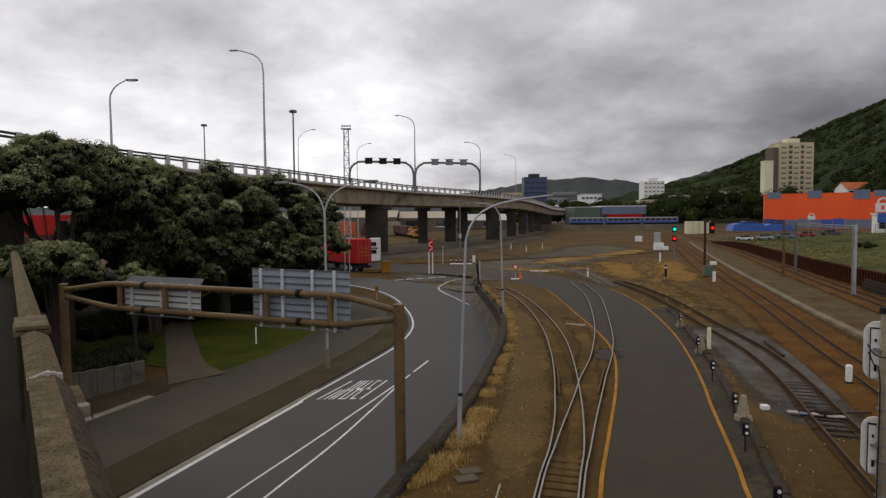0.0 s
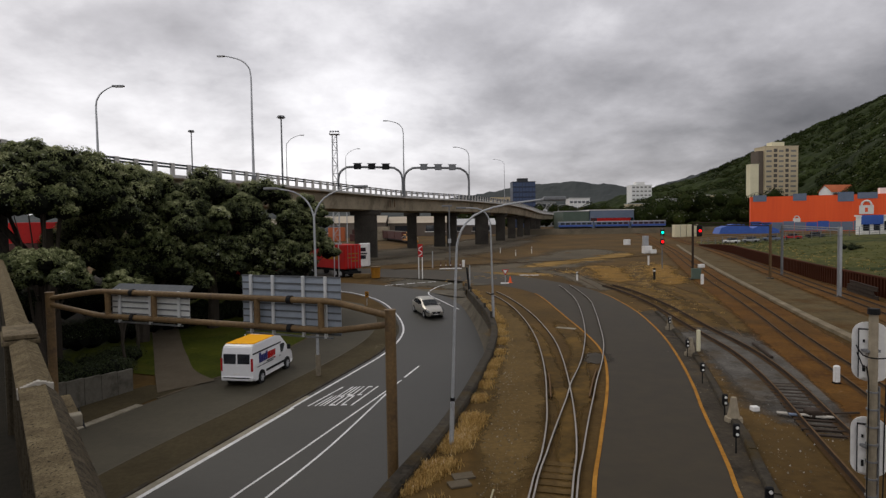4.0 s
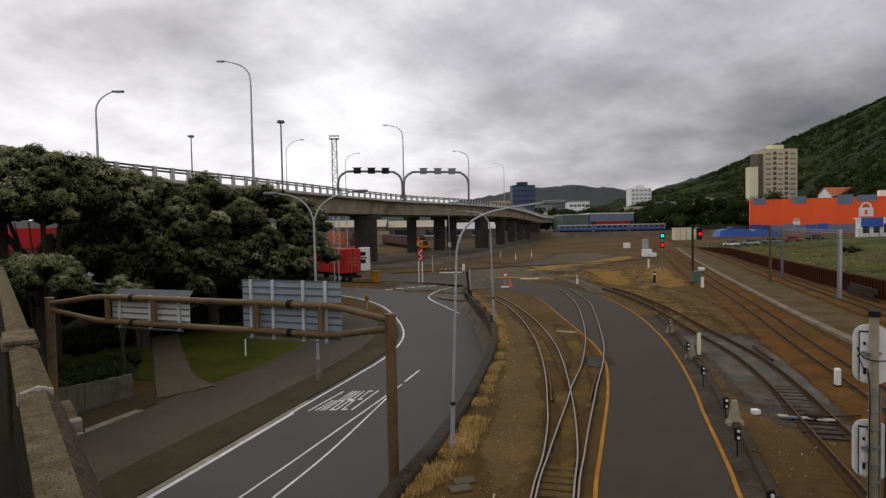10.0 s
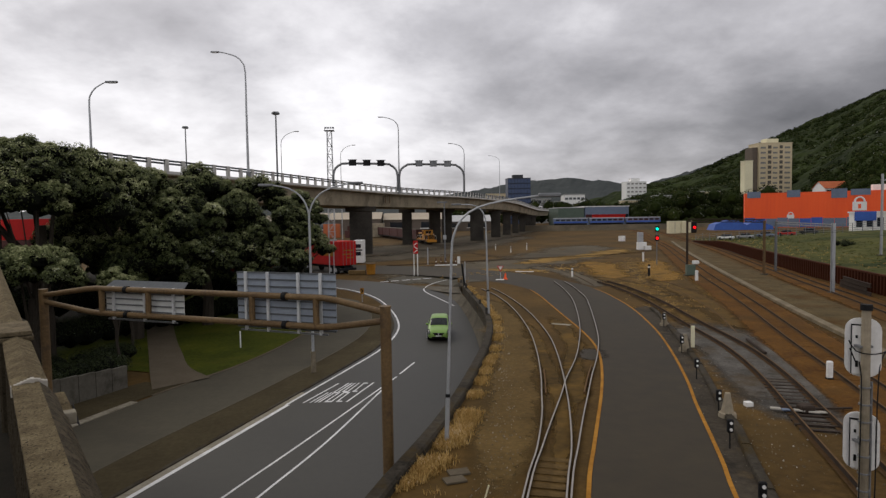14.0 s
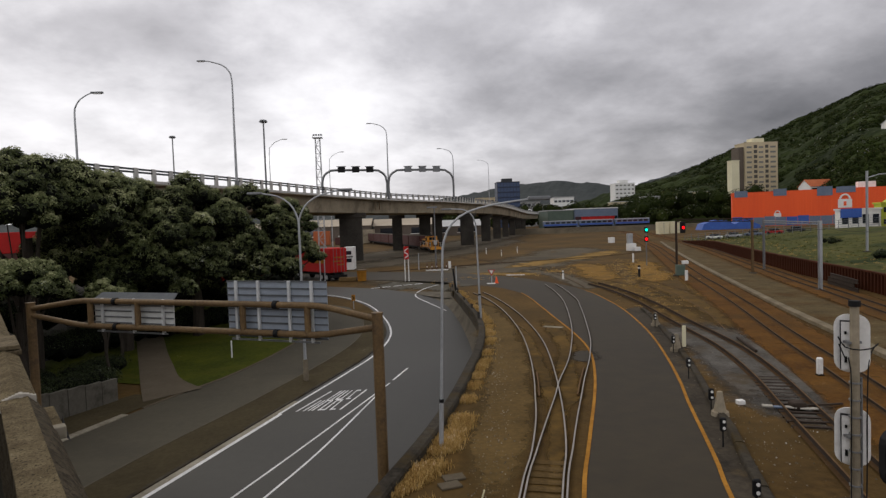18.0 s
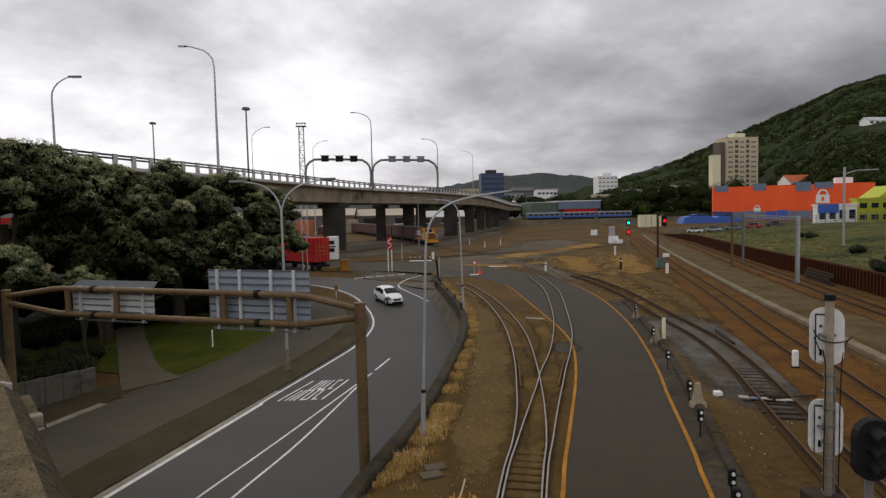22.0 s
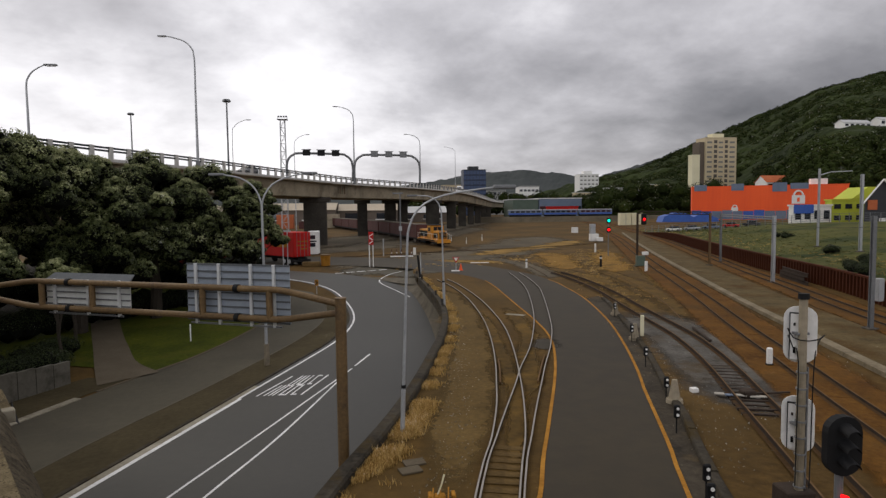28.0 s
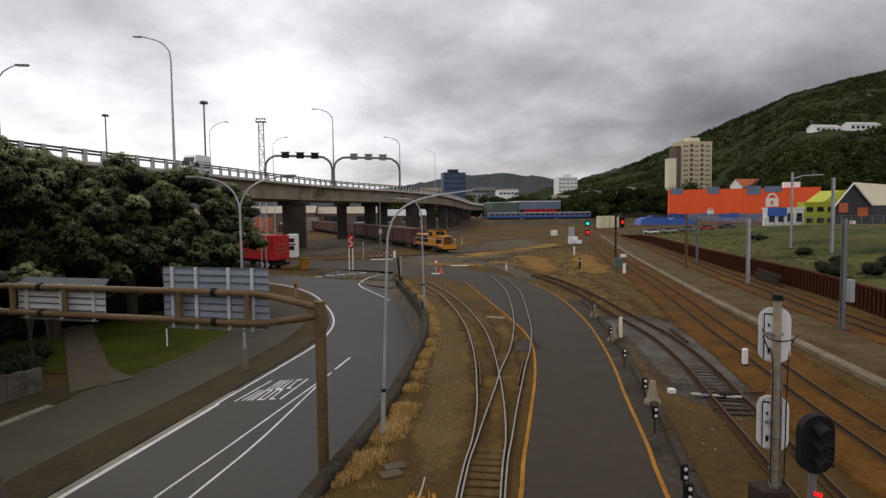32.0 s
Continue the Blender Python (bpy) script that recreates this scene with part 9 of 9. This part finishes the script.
def locomotive():
    g = thing("locomotive", "yellow shunting locomotive with black frames hauling red wagons", "locomotive")
    part("frame", one_box(-6.2, -1.3, 0.75, 6.2, 1.3, 1.15, bevel=0.04), "yellow", g)
    part("bonnet", one_box(2.6, -0.85, 1.15, 5.7, 0.85, 2.75, bevel=0.12), "yellow", g)
    part("rear_bonnet", one_box(-5.8, -0.95, 1.15, 0.2, 0.95, 2.9, bevel=0.12), "yellow", g)
    cab = part("cab", one_box(0.2, -1.25, 1.15, 2.6, 1.25, 3.7, bevel=0.08), "yellow", g)
    part("cab_roof", one_box(0.0, -1.3, 3.7, 2.8, 1.3, 3.85, bevel=0.05), "black_steel", cab)
    for y in (-0.75, 0.05):
        part("cab_window", one_box(2.58, y, 2.75, 2.63, y + 0.7, 3.4), "dark_window", cab)
    for s in (-1, 1):
        part("cab_window", one_box(0.6, min(s * 1.24, s * 1.28), 2.6, 2.2, max(s * 1.24, s * 1.28), 3.35), "dark_window", cab)
    part("radiator", one_box(5.69, -0.72, 1.35, 5.75, 0.72, 2.5), "black_steel", g)
    for z in (1.55, 1.85, 2.15):
        part("grille_bar", one_box(5.74, -0.7, z, 5.78, 0.7, z + 0.06), "yellow", g)
    for s in (-1, 1):
        part("side_panel", one_box(-5.5, min(s * 0.94, s * 0.98), 1.5, -0.2, max(s * 0.94, s * 0.98), 2.6), "black_steel", g)
        part("side_panel", one_box(2.9, min(s * 0.84, s * 0.88), 1.4, 5.3, max(s * 0.84, s * 0.88), 2.3), "black_steel", g)
        part("frame_panel", one_box(-5.6, min(s * 1.29, s * 1.32), 0.8, 4.8, max(s * 1.29, s * 1.32), 1.05), "black_steel", g)
    bm = bmesh.new()
    rod(bm, (4.2, 0, 2.7), (4.2, 0, 3.2), 0.14, n=10)
    part("exhaust", bm, "black_steel", g)
    for s in (-1, 1):
        bm = bmesh.new()
        rod(bm, (5.7, s * 0.6, 2.55), (5.8, s * 0.6, 2.55), 0.14, n=12)
        part("headlamp", bm, "lamp_glass", g)
        for x in (5.9, 3.0, -2.0, -6.0):
            bm = bmesh.new()
            rod(bm, (x, s * 1.25, 1.15), (x, s * 1.25, 2.15), 0.03, n=6)
            part("handrail_post", bm, "white_paint", g)
        bm = bmesh.new()
        rod(bm, (-6.0, s * 1.25, 2.15), (6.0, s * 1.25, 2.15), 0.03, n=6)
        part("handrail", bm, "white_paint", g)
        part("step", one_box(5.4, min(s * 0.9, s * 1.3), 0.3, 6.0, max(s * 0.9, s * 1.3), 0.75), "black_steel", g)
    part("buffer_beam", one_box(6.2, -1.3, 0.55, 6.4, 1.3, 1.2, bevel=0.03), "yellow", g)
    for x in (-4.3, -2.7, 2.6, 4.2):
        bm = bmesh.new()
        rod(bm, (x, -0.62, 0.46), (x, 0.62, 0.46), 0.46, n=18)
        part("wheel_set", bm, "rail_side", g)
    for x in (-3.5, 3.4):
        part("bogie_frame", one_box(x - 1.6, -1.05, 0.3, x + 1.6, 1.05, 0.75, bevel=0.05), "black_steel", g)
    return g


def wagon(i):
    g = thing("wagon", "dull dark red covered goods wagon in a train", "wagon", group="wagons of the train")
    part("body", one_box(-6.6, -1.25, 1.0, 6.6, 1.25, 3.6, bevel=0.06), "dark_red", g)
    for k in range(9):
        for s in (-1, 1):
            x = -6.2 + k * 1.55
            part("side_rib", one_box(x, min(s * 1.25, s * 1.31), 1.0, x + 0.12, max(s * 1.25, s * 1.31), 3.55), "dark_red", g)
    part("roof", one_box(-6.65, -1.3, 3.6, 6.65, 1.3, 3.72, bevel=0.04), "brown_render", g)
    part("underframe", one_box(-6.7, -1.1, 0.65, 6.7, 1.1, 1.0), "black_steel", g)
    for x in (-5.2, -3.6, 3.6, 5.2):
        bm = bmesh.new()
        rod(bm, (x, -0.6, 0.42), (x, 0.6, 0.42), 0.42, n=14)
        part("wheel_set", bm, "rail_side", g)
    return g


loco = locomotive()
wagons = [wagon(0)]
for k in range(8):
    wagons.append(copy_thing(wagons[0], pose(0, 0, 0)))

# ---- the bridge that the camera stands on ----
def bridge():
    ang = 35.3
    m = pose(0.062, 0.044, 0, 0, 0, 90 + ang)      # local x runs along the parapet, local -y outwards
    top = 5.45
    g = thing("bridge_parapet", "pitted concrete parapet of the road bridge with pilasters", "parapet", m, kind="structure")

    def length(name, x0, x1, near):
        bm = bmesh.new()
        if near:      # worn top, dirty slope down to an outer ledge
            prof = [(-0.09, top - 0.01), (-0.33, top + 0.0), (-0.42, top - 0.09), (-0.51, top - 0.24), (-0.51, top - 1.6), (-0.13, top - 1.6), (-0.13, top - 0.1), (-0.09, top - 0.07)]
        else:         # low gabled top
            prof = [(-0.08, top - 0.03), (-0.25, top + 0.04), (-0.42, top - 0.06), (-0.42, top - 0.3), (-0.42, top - 1.6), (-0.13, top - 1.6), (-0.13, top - 0.12), (-0.08, top - 0.1)]
        n = max(6, int((x1 - x0) * 5))
        rings = []
        for i in range(n + 1):
            x = x0 + (x1 - x0) * i / n
            rings.append([bm.verts.new((x, y + 0.0015 * noise.noise((x * 3, y * 9, 1)), z + 0.0015 * noise.noise((x * 4, y * 7, z * 3)))) for y, z in prof])
        for a, b in zip(rings, rings[1:]):
            for j in range(len(prof)):
                k = (j + 1) % len(prof)
                f = bm.faces.new((a[j], a[k], b[k], b[j]))
                # slopes and upright faces get darker mixes than the top
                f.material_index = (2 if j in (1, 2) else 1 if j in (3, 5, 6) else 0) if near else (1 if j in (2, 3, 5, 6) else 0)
        bm.faces.new(rings[0])
        bm.faces.new(rings[-1][::-1])
        bmesh.ops.recalc_face_normals(bm, faces=bm.faces)
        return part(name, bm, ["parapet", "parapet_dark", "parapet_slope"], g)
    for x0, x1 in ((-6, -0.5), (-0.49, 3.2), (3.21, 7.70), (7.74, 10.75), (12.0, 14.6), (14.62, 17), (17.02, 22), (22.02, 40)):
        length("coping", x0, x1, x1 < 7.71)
    bm = bmesh.new()
    for i in range(11):
        y = -0.08 - 0.32 * i / 11
        x = 7.69 + 0.03 * noise.noise((i * 0.7, 3, 1))
        z = top + 0.03 - abs(y + 0.25) * 0.35
        w = 0.02 + 0.02 * noise.noise((i * 0.9, 8, 2))
        box(bm, x - w, y - 0.034, z - 0.1, x + w + 0.03, y, z + 0.012)
    part("joint", bm, "lime", g)
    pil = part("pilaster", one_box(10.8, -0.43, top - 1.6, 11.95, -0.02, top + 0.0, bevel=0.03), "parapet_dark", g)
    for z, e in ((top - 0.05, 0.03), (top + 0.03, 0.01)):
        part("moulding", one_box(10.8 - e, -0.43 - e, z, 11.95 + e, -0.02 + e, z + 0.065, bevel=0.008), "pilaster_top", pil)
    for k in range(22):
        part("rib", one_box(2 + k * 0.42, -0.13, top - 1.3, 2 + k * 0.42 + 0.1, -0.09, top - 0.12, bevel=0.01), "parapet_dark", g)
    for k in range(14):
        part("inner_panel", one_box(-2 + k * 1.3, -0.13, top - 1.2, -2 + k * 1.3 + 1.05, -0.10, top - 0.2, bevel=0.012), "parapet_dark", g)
    part("outer_ledge", one_box(7.0, -0.57, top - 0.3, 7.9, -0.44, top - 0.2, bevel=0.01), "parapet", g)
    part("ledge_end", one_box(6.93, -0.585, top - 0.31, 7.06, -0.43, top - 0.19, bevel=0.01), "kerb_pale", g)
    bm = bmesh.new()
    vs = [bm.verts.new(q) for q in ((7.0, -0.57, top - 0.3), (7.35, -0.585, top - 0.3), (7.1, -0.63, top - 0.4), (7.25, -0.585, top - 0.16))]
    for f in ((0, 1, 2), (0, 3, 1), (1, 3, 2), (2, 3, 0)):
        bm.faces.new([vs[i] for i in f])
    part("steel_bracket", bm, "black_steel", g)
    bm = bmesh.new()
    box(bm, -8, -0.12, top - 1.75, 40, 9, top - 1.35, m)
    # near-black soil material puts shade into the asphalt deck's colour
    tagged(part("bridge_deck", bm, "soil", None, kind="structure"), "asphalt deck of the road bridge", "bridge deck")


bridge()

# ---- what moves ----
def ride(curve, zf=None):
    """Plan curve by length: returns f(s) -> pose heading along it."""
    p = np.array(spline(curve, 0.5))[:, :2]
    s = np.r_[0, np.cumsum(np.linalg.norm(np.diff(p, axis=0), axis=1))]

    def at(u):
        x, y = np.interp(u, s, p[:, 0]), np.interp(u, s, p[:, 1])
        a, b = max(0.0, u - 1.6), min(s[-1], u + 1.6)
        x0, y0, x1, y1 = np.interp(a, s, p[:, 0]), np.interp(a, s, p[:, 1]), np.interp(b, s, p[:, 0]), np.interp(b, s, p[:, 1])
        z0, z1 = (zf(x0, y0), zf(x1, y1)) if zf else (0.0, 0.0)
        d = math.hypot(x1 - x0, y1 - y0)
        return pose(float(x), float(y), (z0 + z1) / 2, 0, -math.degrees(math.atan2(z1 - z0, d)), math.degrees(math.atan2(y1 - y0, x1 - x0)))
    near = lambda x, y: float(s[np.argmin(np.hypot(p[:, 0] - x, p[:, 1] - y))])
    return at, near, float(s[-1])


LANE = [(-52, 89), (-36, 81), (-20, 75.5), (-13, 72.3), (-9.4, 69), (-6.3, 65.2), (-3.6, 61.6), (-1.4, 58), (0.1, 54), (0.8, 49.5), (0.75, 46), (0.35, 41), (-0.7, 34.5), (-2.4, 27.6), (-4.2, 21), (-6.8, 11), (-10, -1), (-16, -22), (-30, -70)]
ROAD_TOP = lambda x, y: low(y) + 0.02


def drive(car, curve, table, zf, step=0.25):
    """table: seconds and a point of the curve that the car passes then; it keeps its place before and after."""
    at, near, length = ride(curve, zf)
    ts = [t for t, _ in table]
    ss = [near(*q) if isinstance(q, tuple) else q for _, q in table]
    rows = []
    t = 0.0
    stamps = sorted({0.0, 32.0, *ts, *[round(ts[0] + i * step, 3) for i in range(int((ts[-1] - ts[0]) / step) + 1)]})
    for t in stamps:
        rows.append((t, at(float(np.interp(t, ts, ss)))))
    walk(car, rows)


def motions():
    drive(silver, LANE, [(0.6, (-36, 81)), (2.5, (-10.2, 69.8)), (3.0, (-6.9, 65.9)), (3.5, (-3.2, 60.9)), (4.3, (0.4, 52.5)), (5.53, (-1.3, 31.9)), (5.93, (-3.2, 25)), (6.33, (-5.1, 18)), (8.6, (-18, -30))], ROAD_TOP)
    drive(green, LANE, [(9.5, (-36, 81)), (11.5, (-9.4, 69)), (12.0, (-6.3, 65.5)), (12.5, (-3.3, 61.6)), (13.0, (-0.9, 57)), (13.5, (0.5, 52)), (14.0, (0.8, 46.6)), (14.5, (0.3, 40.6)), (15.6, (-3, 25)), (16.3, (-6.6, 12)), (18.5, (-18, -30))], ROAD_TOP)
    drive(white, LANE, [(18.9, (-36, 81)), (20.8, (-8.6, 68)), (21.2, (-5.4, 64)), (21.6, (-3.4, 61.3)), (22.0, (-1.4, 58)), (22.4, (0, 54.2)), (22.8, (0.8, 49.8)), (23.5, (0.35, 41)), (24.0, (-0.75, 34.3)), (24.5, (-2.5, 27.4)), (25.0, (-4.4, 20.3)), (25.5, (-6.4, 12.5)), (27.8, (-18, -30))], ROAD_TOP)
    out = [(-24, -60), (-20, -20), (-18.6, 5), (-16.5, 15), (-14.25, 22.5), (-13.35, 25.3), (-12.45, 28.3), (-11.65, 31.3), (-10.3, 38), (-9.0, 46), (-8.3, 52), (-8.6, 57), (-10.5, 63), (-15, 68.6), (-22, 72), (-34, 77), (-56, 87)]
    drive(van, out, [(0.2, (-20, -20)), (2.9, (-14.1, 22.9)), (3.1, (-13.2, 25.9)), (3.3, (-12.4, 28.5)), (3.5, (-11.75, 31)), (4.5, (-9.8, 42)), (5.5, (-8.3, 53.5)), (6.0, (-8.4, 55)), (6.5, (-8.5, 56.4)), (7.2, (-10, 62)), (8.4, (-20, 71.2)), (10.5, (-50, 84))], ROAD_TOP)
    near_lane = offset(EDGE, -3.0)[::-1]
    top = lambda x, y: deck_z(x, y) + 0.03
    for car, table in ((dark_1, [(0.0, 40.0), (5.7, (-27, 82)), (6.1, (-31.5, 69)), (8.5, (-42, 8))]),
                       (dark_2, [(8.0, 40.0), (12.4, (-20.5, 104)), (13.0, (-26.5, 84)), (13.9, (-33.5, 62)), (16.3, (-42, 8))]),
                       (dark_3, [(22.5, 40.0), (28.0, (-21, 101)), (29.2, (-29.8, 74)), (31.6, (-42, 8))]),
                       (van_2, [(24.0, 40.0), (30.6, (-9.5, 136)), (31.2, (-16, 117)), (32.0, (-23.5, 93))])):
        drive(car, near_lane, table, top)
    at, near, length = ride(LOCO_C, lambda x, y: 0.19)
    nose = [(0, 198), (6, 182), (10, 172.5), (14, 160), (17, 148), (21, 134.5), (25, 121.5), (28, 111.5), (30, 106), (32, 101.4)]
    px = np.array(spline(LOCO_C, 0.5))
    sl = np.r_[0, np.cumsum(np.linalg.norm(np.diff(px, axis=0), axis=1))]
    by_y = lambda y: float(np.interp(-y, -px[:, 1], sl))
    for k, unit in enumerate([loco] + wagons):
        back = 6.4 if k == 0 else 13.2 + 6.9 + (k - 1) * 13.9
        rows = []
        for i in range(17):
            t = 2.0 * i
            s = by_y(float(np.interp(t, [a for a, _ in nose], [b for _, b in nose]))) - back
            rows.append((t, at(s)))
        walk(unit, rows)


motions()
